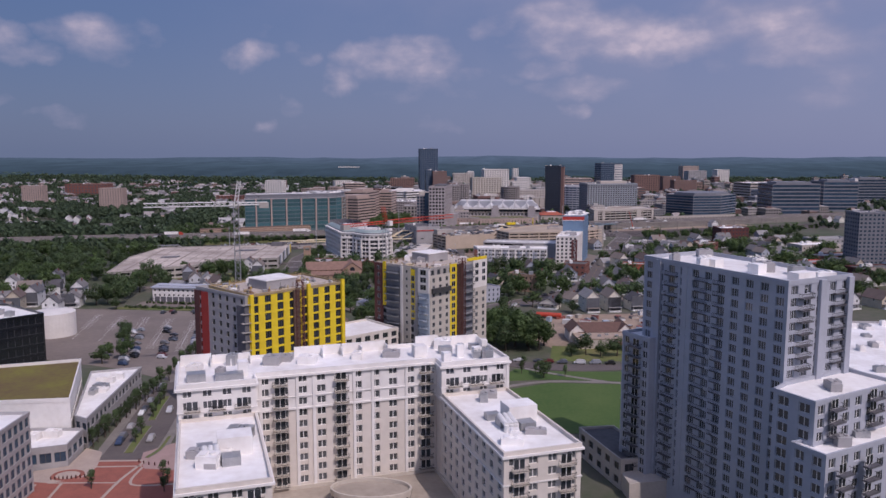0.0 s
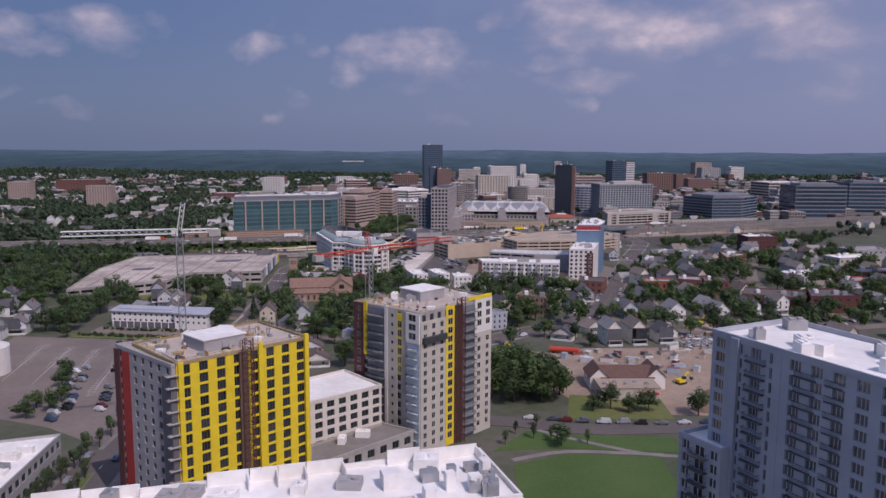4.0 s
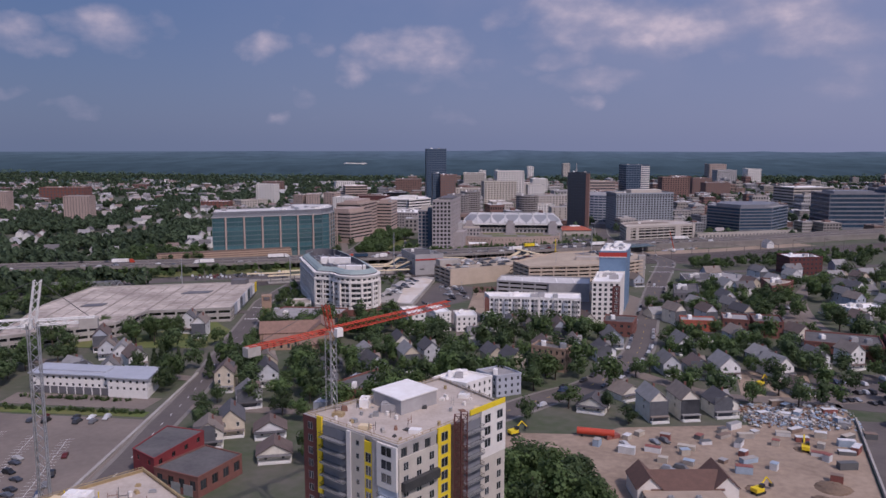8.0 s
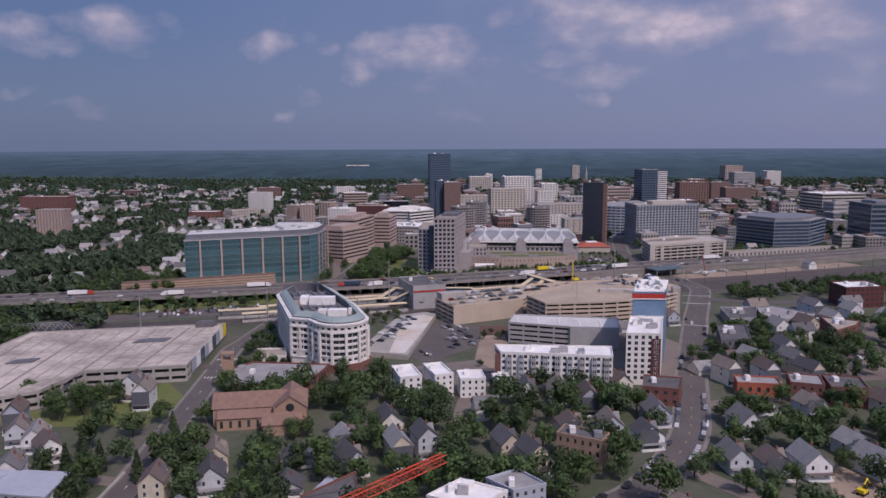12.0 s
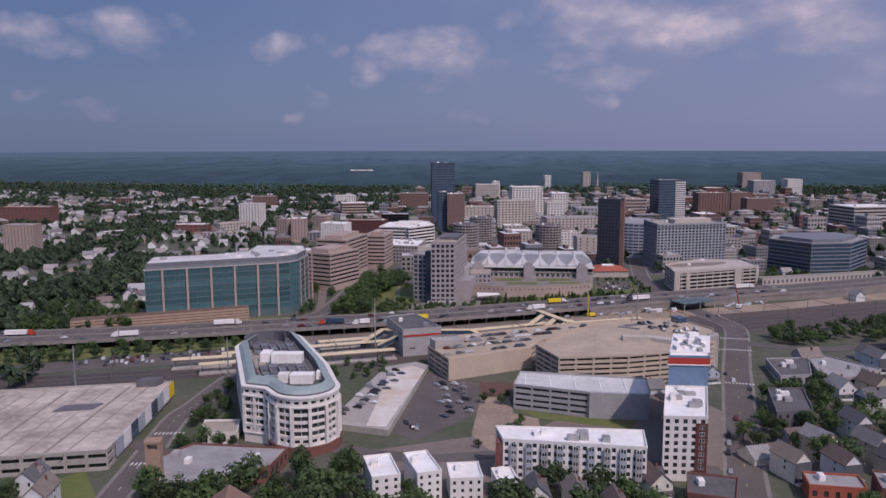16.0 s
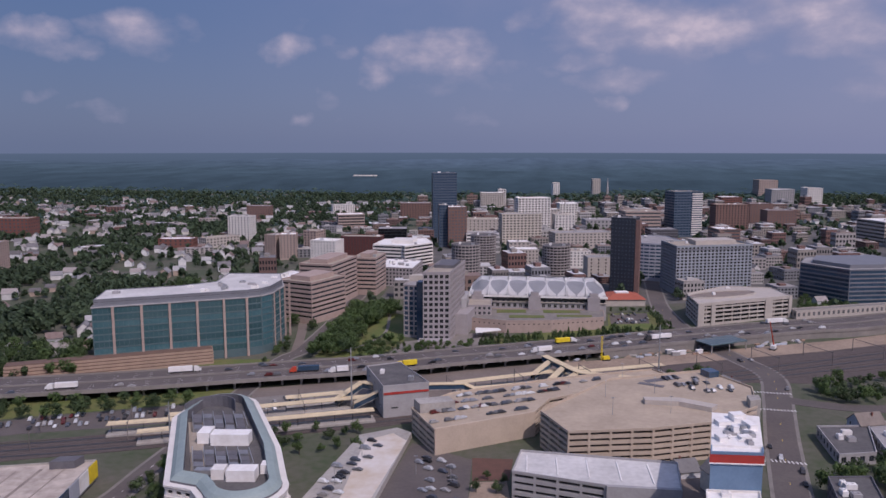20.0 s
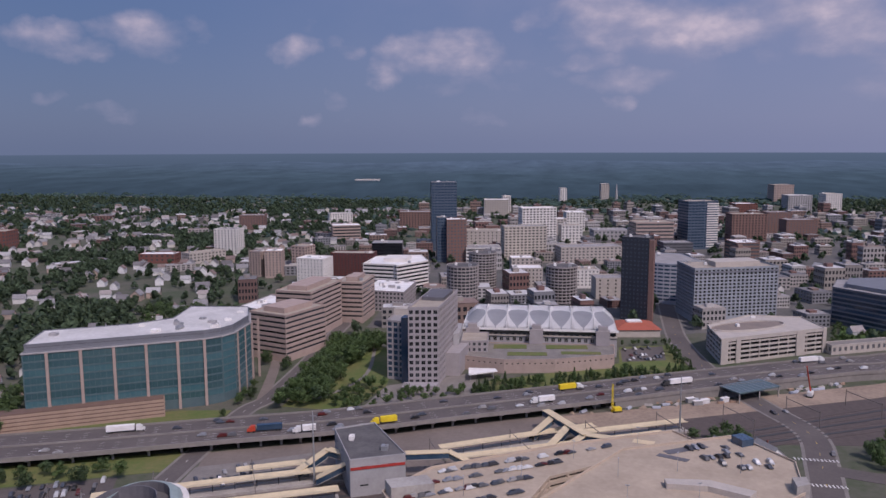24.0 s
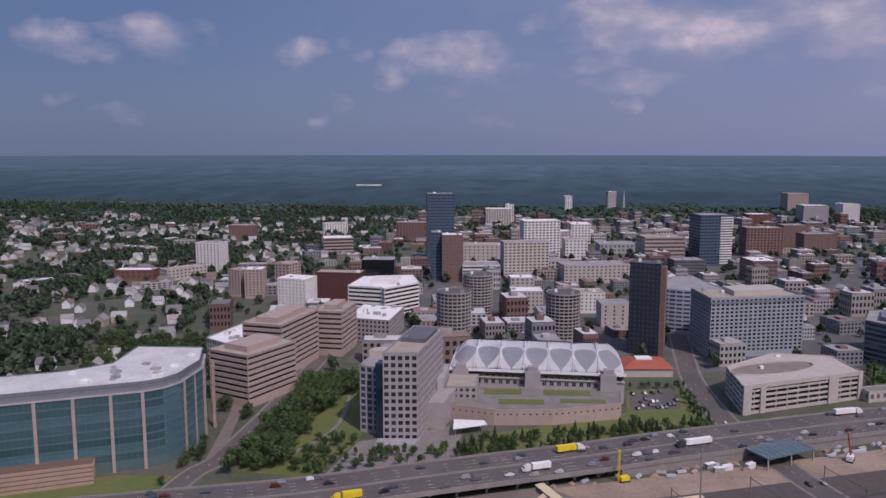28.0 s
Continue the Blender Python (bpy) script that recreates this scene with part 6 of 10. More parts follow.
for k in range(0, 14, 2):
    (x, y), = arc(-82, 646, 15.35, 207 + 185 * k / 13, 207 + 185 * k / 13, 1)[:1]
    a = 207 + 185 * k / 13
    add_box("pilaster", rd, placed((x, y), a - 90, [(-0.7, -0.4), (0.7, -0.4), (0.7, 0.95), (-0.7, 0.95)]), 4.3, 21.3, M_LIMEST, "tall white facade pilaster")
for (xa, ya), (xb, yb), n in (((-110, 646.5), (-99.2, 643.6), 2), ((-69.1, 654), (-79.7, 682), 5), ((-79.7, 682), (-104.2, 731), 8), ((-135.3, 711), (-110, 646.5), 9)):
    ang = math.degrees(math.atan2(yb - ya, xb - xa))
    for k in range(n + 1):
        q = min(0.985, max(0.015, k / n))
        add_box("pilaster", rd, placed((xa + (xb - xa) * q, ya + (yb - ya) * q), ang, [(-0.6, -0.35), (0.6, -0.35), (0.6, 0.85), (-0.6, 0.85)]), 4.3, 21.3, M_LIMEST, "tall white facade pilaster")
add_box("plinth", rd, arc(-82, 646, 16.4, 205, 390, 26) + [(-74, 660), (-96, 648)], 0, 4.1, M_BRICK, "red brick plinth")
for x, y, w, d, h, m, lb in ((-108.1, 683.5, 15.2, 6, 4.6, M_ROOFW, "white rooftop plant enclosure"), (-114.2, 685, 5, 8, 4.4, M_ROOFW, "white rooftop plant box"), (-96, 652.8, 4.8, 5, 3.8, M_ROOFW, "white rooftop plant box"), (-90.1, 651.6, 10.4, 6, 4.0, M_ROOFW, "white rooftop plant box"), (-103.5, 656, 6, 3, 1.8, M_METAL, "grey rooftop air unit"), (-79.8, 659, 2.6, 4.4, 3.4, M_ROOFW, "white rooftop stair box")):
    add_box("plant_screen", rd, placed((x, y), 4, [(0, 0), (w, 0), (w, d), (0, d)]), 25.3, 25.4 + h, m, lb)
add_box("service_walk", rd, [(-127.5, 708), (-121, 708.6), (-101.5, 660.5), (-106.4, 659.8)], 25.3, 25.42, M_ROOFTAN, "tan rooftop service walk")
for o, w, d in (((-120.5, 696.4), 23, 17), ((-105.5, 659.9), 22.5, 14.5)):
    ang = 4
    for i in range(5):
        for j in range(3):
            cell = placed(o, ang, [(w * i / 5 + 0.3, d * j / 3 + 0.3), (w * (i + 1) / 5 - 0.5, d * j / 3 + 0.3), (w * (i + 1) / 5 - 0.5, d * (j + 1) / 3 - 0.6), (w * i / 5 + 0.3, d * (j + 1) / 3 - 0.6)])
            cell = [(x - 0.36 * (y - o[1]) + 0.0, y) for x, y in cell]
            add_box("cooling_unit", rd, cell, 25.4, 27.0 + 0.3 * ((i + 2 * j) % 3), M_DGREY if (i + j) % 3 else M_BANDGREY, "dark louvred cooling unit")
    for i in range(6):
        p, q = placed(o, ang, [(w * i / 5, 0), (w * i / 5, d)])
        bm = bmesh.new()
        for x, y in (p, q):
            x -= 0.36 * (y - o[1])
            tube(bm, (x - ox, y - oy, 25.3), (x - ox, y - oy, 28.6), 0.16, seg=5)
        tube(bm, (p[0] - ox, p[1] - oy, 28.5), (q[0] - 0.36 * (q[1] - o[1]) - ox, q[1] - oy, 28.5), 0.16, seg=5)
        part("gantry_frame", bm, M_METAL, rd)
bm = bmesh.new()
screen = [(-132.2, 716)] + arc(-121.5, 719, 10.4, 172, 22, 10)
prism(bm, [(px - ox, py - oy) for px, py in stripe(screen, 0.45)], 25.3, 30.6)
part("curved_screen", bm, M_DGREY, rd, "dark curved screen behind the roof plant")
building("annex", "low pale annex beside the round office", "building", [(-128, 640), (-112, 642), (-116, 658), (-132, 656)], 5, 1, M_LIMEST, roof=M_ROOFTAN, units=0)
parish = building("parish_hall", "low hall with grey membrane roof", "building", [(-123, 586), (-106, 589), (-86, 606), (-84, 624), (-125, 626), (-134, 612)], 6, 1, M_BRICK, bay=5, roof=M_ROOFG, units=3)

# ---------------------------------------------------------------- brown brick church
ch = thing("church", -119, 548, 0, 12, "brown brick church with tiled roofs and tower", "church")
M_TILE = mat("brown_roof_tile", (0.27, 0.165, 0.125), (0.20, 0.125, 0.095), 0.5, 0.9, fine=10)
M_CBRICK = mat("tan_church_brick", (0.38, 0.255, 0.175), (0.30, 0.20, 0.14), 0.5, 0.9, fine=10)
for x0, y0, x1, y1, ze, zr, turn, nm in ((0, 0, 12, 40, 8.5, 13.5, -90, "nave"), (0, 0, 14, 22, 9, 14, 0, "transept"), (0, 0, 8, 16, 5, 8.5, -90, "side_chapel")):
    bm = bmesh.new()
    gabled_wall(bm, x0, y0, x1, y1, ze, zr)
    w = part(nm, bm, M_CBRICK, ch)
    bm = bmesh.new()
    gable(bm, x0, y0, x1, y1, ze, zr)
    r = part("roof", bm, M_TILE, ch)
    m = {"nave": pose(0, 12, 0, 0, 0, -90), "transept": pose(26, -5, 0, 0, 0, 0), "side_chapel": pose(22, -6, 0, 0, 0, -90)}[nm]
    w.matrix_basis, r.matrix_basis = m, m.copy()
bm = bmesh.new()
box(bm, 2, -4.5, -1, 25, 0, 5.2)
part("aisle", bm, M_CBRICK, ch)
bm = bmesh.new()
v = [bm.verts.new(c) for c in ((2, -5, 5.1), (25, -5, 5.1), (25, 0.1, 7.6), (2, 0.1, 7.6), (2, -5, 5.4), (25, -5, 5.4), (25, 0.1, 7.9), (2, 0.1, 7.9))]
for q in ((0, 3, 2, 1), (4, 5, 6, 7), (0, 1, 5, 4), (1, 2, 6, 5), (2, 3, 7, 6), (3, 0, 4, 7)):
    bm.faces.new([v[i] for i in q])
part("aisle_roof", bm, M_TILE, ch)
for k in range(6):
    p = part("window", pane(1.4, 3.2, M_GLASS, M_CBRICK, 1), None, ch)
    p.matrix_basis = pose(4 + 3.8 * k, -4.54, 1.0)
    p = part("window", pane(1.2, 1.2, M_GLASS, M_CBRICK, 1), None, ch)
    p.matrix_basis = pose(3 + 3.8 * k, -0.04, 7.0)
bm = bmesh.new()
for k in range(20):
    a, b = 2 * math.pi * k / 20, 2 * math.pi * (k + 1) / 20
    bm.faces.new([bm.verts.new(c) for c in ((33, -5.1, 9), (33 + 1.8 * math.cos(a), -5.1, 9 + 1.8 * math.sin(a)), (33 + 1.8 * math.cos(b), -5.1, 9 + 1.8 * math.sin(b)))])
bmesh.ops.remove_doubles(bm, verts=bm.verts[:], dist=0.001)
part("rose_window", bm, M_GLASS, ch)
bm = bmesh.new()
box(bm, -2, 46, -1, 3.5, 51, 17)
for x in (-2, 2.6):
    for y in (46, 50.1):
        box(bm, x, y, 17, x + 0.9, y + 0.9, 19.5)
box(bm, -2.2, 45.8, 19.5, 3.7, 51.2, 20.3)
part("bell_tower", bm, M_CBRICK, ch)

# ---------------------------------------------------------------- flats, hotel and garages by the avenue
wf = building("row_flats", "long white apartment block with grey bays", "apartment building", [(6, 612), (61, 607), (63, 625), (3, 626)], 17, 5, M_WHITE, bay=2.8, win=0.55, tall=0.55, base=1.5, roof=M_ROOFW, units=6, trim=M_DMETAL)
for k in range(9):
    s = 3 + 6.0 * k
    add_box("bay", wf, placed((6, 612), -5.2, [(s, -1.2), (s + 2.6, -1.2), (s + 2.6, -0.01), (s, -0.01)]), 0, 16.2, M_BLUEGREY if k % 2 else M_GREY, "grey projecting bay")
    for f in range(5):
        p = part("bay_window", pane(1.9, 1.6, M_GLASS, M_WMETAL, 2), None, wf)
        x, y = placed((0, 0), -5.2, [(s + 1.3, -1.24)])[0]
        p.matrix_basis = Matrix.Translation((x, y, 2.6 + 3.1 * f)) @ Matrix.Rotation(radians(-5.2), 4, "Z")
add_box("brick_end", wf, placed((6, 612), -5.2, [(-3.0, 0.3), (-0.05, 0.3), (-0.05, 13), (-3.0, 13)]), 0, 16, M_BRICK, "red brick end wall")
ht = building("hotel", "white and maroon mid-rise hotel", "hotel", [(69, 617), (86, 617), (96, 656), (78, 656)], 26, 8, M_LIMEST, bay=3.4, win=0.5, tall=0.6, base=2, roof=M_ROOFW, units=8, trim=M_DMETAL)
add_box("maroon_strip", ht, [(81.5, 616.75), (86.2, 616.75), (86.2, 616.98), (81.5, 616.98)], 3, 24, M_MAROON, "maroon brick strip")
for f in range(7):
    p = part("strip_window", pane(2.0, 1.7, M_GLASS, M_WMETAL, 2), None, ht)
    p.matrix_basis = Matrix.Translation((84 - 69, 616.72 - 617, 5 + 2.75 * f))
M_BLUEWALL = mat("slate_blue_panel", (0.16, 0.25, 0.36), (0.13, 0.205, 0.30), 0.2, 0.6)
building("", "", "", [(79, 656.2), (96.5, 656.2), (106, 692), (90, 695)], 39.6, 12, M_BLUEWALL, bay=4.2, win=0.3, tall=0.5, base=2, roof=M_ROOFW, units=12, parent=ht, only=(1, 3), seed=8)
add_box("red_band", ht, [(78.6, 655.9), (96.8, 655.9), (98.0, 661), (80.0, 661)], 36.6, 39.4, M_RED, "red crown band")
add_box("white_crown", ht, [(80.5, 662), (98, 661.5), (106.5, 692.5), (89.5, 695.5)], 39.7, 40.6, M_ROOFW)
for x, y, w, d, h in ((84, 664, 3, 4, 1.8), (92, 666, 4, 3, 1.4), (98, 676, 3, 6, 2.2), (88, 680, 5, 4, 1.6), (95, 686, 5, 4, 2.4), (91, 672, 2, 2, 3.0)):
    add_box("roof_plant", ht, placed((x, y), 14, [(0, 0), (w, 0), (w, d), (0, d)]), 40.6, 40.6 + h, M_ROOFW, "white rooftop plant housing")
add_box("crown_ledge", ht, [(78.4, 655.6), (97.0, 655.6), (97.2, 656.4), (78.6, 656.4)], 36.2, 36.6, M_ROOFW, "white ledge under the red band")


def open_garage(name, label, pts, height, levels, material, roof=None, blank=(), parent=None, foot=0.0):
    """A parking structure: floor plates with upstands, on a recessed core; black panes in the gaps stand for the shade
    inside.
    """
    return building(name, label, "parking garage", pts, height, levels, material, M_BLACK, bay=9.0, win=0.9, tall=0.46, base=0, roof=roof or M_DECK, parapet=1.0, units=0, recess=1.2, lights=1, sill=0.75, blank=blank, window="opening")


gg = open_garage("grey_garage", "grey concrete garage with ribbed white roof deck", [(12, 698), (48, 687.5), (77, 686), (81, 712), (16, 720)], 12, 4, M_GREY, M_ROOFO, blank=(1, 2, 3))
gg2 = add_box("stair_core", gg, [(48.5, 685.9), (77, 684.6), (77, 685.9), (48.5, 687.2)], 0, 13, M_GREY, "flat grey end wall")
for k in range(0, 10, 2):
    add_box("roof_rib", gg, stripe([(18 + 6.2 * k, 699 - 1.0 * k), (18.5 + 6.2 * k, 715 - 0.6 * k)], 0.5), 12.1, 12.5, M_ROOFW)
bgp = [(26, 757), (37, 731), (76, 738), (104, 748), (132, 772), (139, 803), (122, 833), (66, 812)]
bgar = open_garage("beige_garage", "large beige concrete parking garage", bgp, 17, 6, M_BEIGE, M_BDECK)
add_box("ramp_wall", bgar, [(78, 772), (94, 771), (108, 763), (112, 768), (96, 777), (78, 777)], 17.1, 19.5, M_STONE)
add_box("stair_tower", bgar, [(128, 770), (134, 773), (135, 780), (129, 779)], 0, 21, M_CONC)
# dark slab painted as a shaded slot; the roof has no hole
add_box("ramp_slot", bgar, [(80, 806), (92, 800), (94, 803), (82, 809)], 17.12, 17.3, M_DGREY)
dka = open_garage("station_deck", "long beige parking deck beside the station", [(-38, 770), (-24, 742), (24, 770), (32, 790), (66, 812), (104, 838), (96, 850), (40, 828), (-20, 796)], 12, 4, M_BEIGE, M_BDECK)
add_box("stair_house", dka, [(-37, 772), (-20, 778), (-16, 770), (-33, 764)], 12, 17, M_CONC)
add_box("blank_wall", dka, [(-23.6, 741.4), (24.2, 769.2), (24.0, 769.9), (-23.8, 742.0)], 0, 12.9, M_BEIGE, "plain pale concrete wall")

for k, (x, y, z) in enumerate(((60, 756, 17), (88, 760, 17), (112, 790, 17), (86, 790, 17), (60, 782, 17), (-4, 770, 12), (20, 792, 12), (44, 812, 12), (76, 832, 12), (-30, 720, 0), (-14, 712, 0), (-62, 700, 3), (-56, 730, 3))):
    ob = thing("lamp_post", x, y, z, 20 * k, "tall slim car park lamp post", "lamp post", "car park lamps")
    bm = bmesh.new()
    tube(bm, (0, 0, -0.1), (0, 0, 8.5), 0.14, 0.08, 6)
    part("pole", bm, M_METAL, ob)
    bm = bmesh.new()
    box(bm, -0.9, -0.2, 8.4, 0.9, 0.2, 8.65)
    part("lamp_head", bm, M_METAL, ob)
# another dark slab laid on the roof as a slot's shade
add_box("lower_bay", bgar, [(84, 812), (104, 822), (106, 818), (86, 808)], 17.1, 17.22, M_DGREY, "dark slab painted as a shaded slot")
add_box("stair_house", bgar, [(118, 826), (124, 829), (127, 822), (121, 819)], 17.1, 20.4, M_GLASSB, "glazed stair house on the roof")

# ---------------------------------------------------------------- station
stb = building("station_hall", "grey station hall with dark flat roof", "station", [(-55.5, 789), (-32, 798), (-53, 836), (-71, 826)], 17, 2, M_GREY, bay=12, win=0.3, tall=0.1, roof=M_ROOFD, units=2, parapet=0.8)
add_box("red_stripe", stb, placed((-55.5, 789), 21, [(0.2, -0.3), (25, -0.3), (25, -0.05), (0.2, -0.05)]), 12.6, 13.8, M_RED, "red stripe across the wall")


def canopy(a, b, w, z, label="cream platform canopy on steel posts"):
    ang = math.degrees(math.atan2(b[1] - a[1], b[0] - a[0]))
    ln = math.hypot(b[0] - a[0], b[1] - a[1])
    ob = thing("platform", a[0], a[1], 0, ang, label, "platform", "station platforms")
    bm = bmesh.new()
    box(bm, 0, -w * 0.7, -0.2, ln, w * 0.7, 1.1)
    part("platform_deck", bm, M_CONC, ob)
    bm = bmesh.new()
    for s in (-1, 1):
        v = [bm.verts.new(c) for c in ((0, 0, z), (ln, 0, z), (ln, s * w / 2, z + 0.5), (0, s * w / 2, z + 0.5), (0, 0, z + 0.25), (ln, 0, z + 0.25), (ln, s * w / 2, z + 0.75), (0, s * w / 2, z + 0.75))]
        for q in ((0, 1, 2, 3), (7, 6, 5, 4), (0, 4, 5, 1), (1, 5, 6, 2), (2, 6, 7, 3), (3, 7, 4, 0)):
            bm.faces.new([v[i] for i in q])
    bmesh.ops.recalc_face_normals(bm, faces=bm.faces[:])
    part("canopy_roof", bm, M_CANOPY, ob)
    n = max(2, int(ln / 9))
    bm = bmesh.new()
    tube(bm, (0, 0, 1.1), (0, 0, z), 0.18, seg=6)
    me = mesh_of(bm, M_DMETAL)
    for k in range(n):
        p = part("post", me, None, ob)
        p.location = (2 + k * (ln - 4) / (n - 1), 0, 0)
    return ob


for a, b in (((-190, 754), (-157, 764)), ((-170, 745), (-60, 786)), ((-165, 769), (-62, 809)), ((-112, 801), (-82, 813)), ((-20, 836), (60, 874)), ((-18, 822), (95, 866)), ((-17, 811), (50, 838)), ((40, 858), (110, 885))):
    canopy(a, b, 6.0, 5.2)


def walkway(pts, w, label, h=3.0, roof=M_CANOPY):
    """A roofed stair or bridge along points in space: floor, side panels, roof."""
    ob = thing("footbridge", 0, 0, 0, 0, label, "footbridge", "station footbridges")
    for (a, b) in zip(pts, pts[1:]):
        ln = math.hypot(b[0] - a[0], b[1] - a[1])
        ux, uy = (b[0] - a[0]) / ln, (b[1] - a[1]) / ln
        for nm, o0, o1, z0, z1, m in (("walk_floor", -w / 2, w / 2, 0, 0.35, M_CONC), ("side_panel", -w / 2, -w / 2 + 0.2, 0.36, h - 0.02, M_GLASSB), ("side_panel", w / 2 - 0.2, w / 2, 0.36, h - 0.02, M_GLASSB), ("walk_roof", -w / 2 - 0.4, w / 2 + 0.4, h, h + 0.4, roof)):
            bm = bmesh.new()
            v = []
            for p in (a, b):
                for o in (o0, o1):
                    for z in (z0, z1):
                        v.append(bm.verts.new((p[0] - uy * o, p[1] + ux * o, p[2] + z)))
            for q in ((0, 1, 3, 2), (4, 6, 7, 5), (0, 4, 5, 1), (2, 3, 7, 6), (1, 5, 7, 3), (0, 2, 6, 4)):
                bm.faces.new([v[i] for i in q])
            bmesh.ops.recalc_face_normals(bm, faces=bm.faces[:])
            part(nm, bm, m, ob)
    return ob


walkway([(34, 880, 8), (53, 845, 8), (84, 833, 9)], 4.0, "cream roofed footbridge over the tracks")
walkway([(38, 872, 7.5), (26, 858, 2)], 3.4, "cream roofed stair down to a platform")
walkway([(45, 858, 7.5), (34, 842, 2)], 3.4, "cream roofed stair down to a platform")
walkway([(52, 846, 7.5), (36, 832, 2)], 3.4, "cream roofed stair down to a platform")
walkway([(-64, 812, 8), (-72, 816, 8), (-84, 803, 2)], 3.4, "cream roofed stair beside the station hall")
walkway([(-60, 800, 8), (-73, 797, 2)], 3.4, "cream roofed stair beside the station hall")
walkway([(-34, 812, 9), (-14, 818, 8), (-2, 816, 3)], 3.4, "cream roofed walkway from the station hall")
for k, (x, y) in enumerate(((-75, 801), (104, 870), (-228, 715), (-150, 738))):
    ob = thing("steel_mast", x, y, 0, 0, "tall slim grey steel power mast", "mast", "railway masts")
    bm = bmesh.new()
    tube(bm, (0, 0, -0.5), (0, 0, 35 if k < 2 else 24), 0.55, 0.25, 8)
    part("pole", bm, M_METAL, ob)
    for z in (33, 30, 27) if k < 2 else (22,):
        bm = bmesh.new()
        tube(bm, (-1.6, 0, z), (1.6, 0, z), 0.1, seg=5)
        part("crossarm", bm, M_METAL, ob)
rng = random.Random(3)
for k in range(17):
    t = k / 16
    x, y = -260 + 640 * t, 725 + 262 * t
    ob = thing("catenary_gantry", x, y, 0, 22, "dark steel railway catenary gantry", "gantry", "railway gantries")
    for q in (-12, 14):
        bm = bmesh.new()
        box(bm, -0.16, q - 0.16, -0.3, 0.16, q + 0.16, 10)
        part("post", bm, M_RUST, ob)
    bm = bmesh.new()
    box(bm, -0.13, -12, 8.7, 0.13, 14, 9.0)
    part("beam", bm, M_RUST, ob)

# ---------------------------------------------------------------- teal glass office
go = building("glass_office", "long teal glass office with stone fins", "office",
              [(-256, 862), (-168, 904), (-160, 911), (-155.5, 921), (-155, 948), (-165, 976), (-207, 974), (-203, 937), (-221, 919), (-266, 898)], 40.5, 8, M_SPANDREL, M_GLASST, bay=None, tall=0.80, base=5, roof=M_ROOFO, units=16, parapet=0.5, recess=0.15, sill=0.5, trim=M_SPANDREL)
add_box("eaves_band", go, offset([(-256, 862), (-168, 904), (-160, 911), (-155.5, 921), (-155, 948), (-165, 976), (-207, 974), (-203, 937), (-221, 919), (-266, 898)], -0.5), 40.6, 41.4, M_GREY)
add_box("upper_band", go, offset([(-256, 862), (-168, 904), (-160, 911), (-155.5, 921), (-155, 948), (-165, 976), (-207, 974), (-203, 937), (-221, 919), (-266, 898)], 0.5), 41.4, 42.0, M_BANDGREY)
building("", "", "", offset([(-256, 862), (-168, 904), (-160, 911), (-155.5, 921), (-155, 948), (-165, 976), (-207, 974), (-203, 937), (-221, 919), (-266, 898)], 1.2), 45.5, 1, M_BANDGREY, bay=None, tall=0.08, base=42, roof=M_ROOFO, units=14, parapet=0.6, parent=go, low=41.9, seed=6)
fa = math.degrees(math.atan2(42, 88))
for k in range(6):
    s = 12.5 + 17.4 * k - (2.2 if k == 5 else 0)
    add_box("fin", go, placed((-256, 862), fa, [(s - 0.8, -1.2), (s + 0.8, -1.2), (s + 0.8, -0.05), (s - 0.8, -0.05)]), -0.2 if k > 3 else 6, 41, M_PINKST, "pale pink stone fin")
for k in range(4):
    y = 925 + 13 * k
    add_box("fin", go, [(-156.2, y - 0.7), (-154.9, y - 0.7), (-154.9, y + 0.7), (-156.2, y + 0.7)], 0, 40.5, M_PINKST, "pale pink stone fin")
for k in range(5):
    add_box("brick_course", go, placed((-262, 850), fa, [(-40, -1.0 * (4 - k)), (84, -1.0 * (4 - k)), (84, 10), (-40, 10)]), 1.9 * k, 1.9 * k + 1.3, M_PODB, "banded brown stone garage wall")
    # wall stone in a darker copy: shadow painted between the courses
    add_box("shadow_gap", go, placed((-262, 850), fa, [(-39.5, -1.0 * (4 - k) + 0.8), (83.5, -1.0 * (4 - k) + 0.8), (83.5, 10), (-39.5, 10)]), 1.9 * k + 1.3, 1.9 * k + 1.9, M_PODSHADE)

# ---------------------------------------------------------------- banded brick offices
for nm, a, b, dep, h, fl in (("banded_office", (-178, 1012), (-147, 998), 46, 34, 8), ("banded_office", (-176, 1068), (-145, 1062), 60, 39, 9), ("banded_office", (-140, 1128), (-116, 1126), 40, 36, 8)):
    bo = building(nm, "stepped office with pink stone and glass bands", "office", rect(a, b, dep), h, fl, M_PINKST, bay=None, tall=0.42, base=4, roof=M_ROOFTAN, units=2, recess=0.5)
    c = offset(rect(a, b, dep), 7)
    add_box("plant_room", bo, c, h, h + 4, M_PINKST)
building("white_roof_block", "long low block with white roof", "building", [(-215, 1095), (-180, 1070), (-176, 1128), (-205, 1145)], 20, 5, M_GREY, roof=M_ROOFW, units=10)
building("grey_block", "grey low office with white roof", "building", [(-126, 1180), (-86, 1172), (-82, 1230), (-122, 1240)], 19, 5, M_GSTONE, roof=M_ROOFW, units=12)
ws = building("striped_office", "white office with dark window bands", "office", [(-145, 1275), (-110, 1268), (-106, 1262), (-77, 1300), (-90, 1345), (-140, 1330)], 30, 7, M_LIMEST, bay=None, tall=0.5, base=2, roof=M_ROOFW, units=5, recess=0.5)
add_box("penthouse", ws, [(-125, 1290), (-100, 1290), (-98, 1320), (-125, 1318)], 30, 34, M_LIMEST)

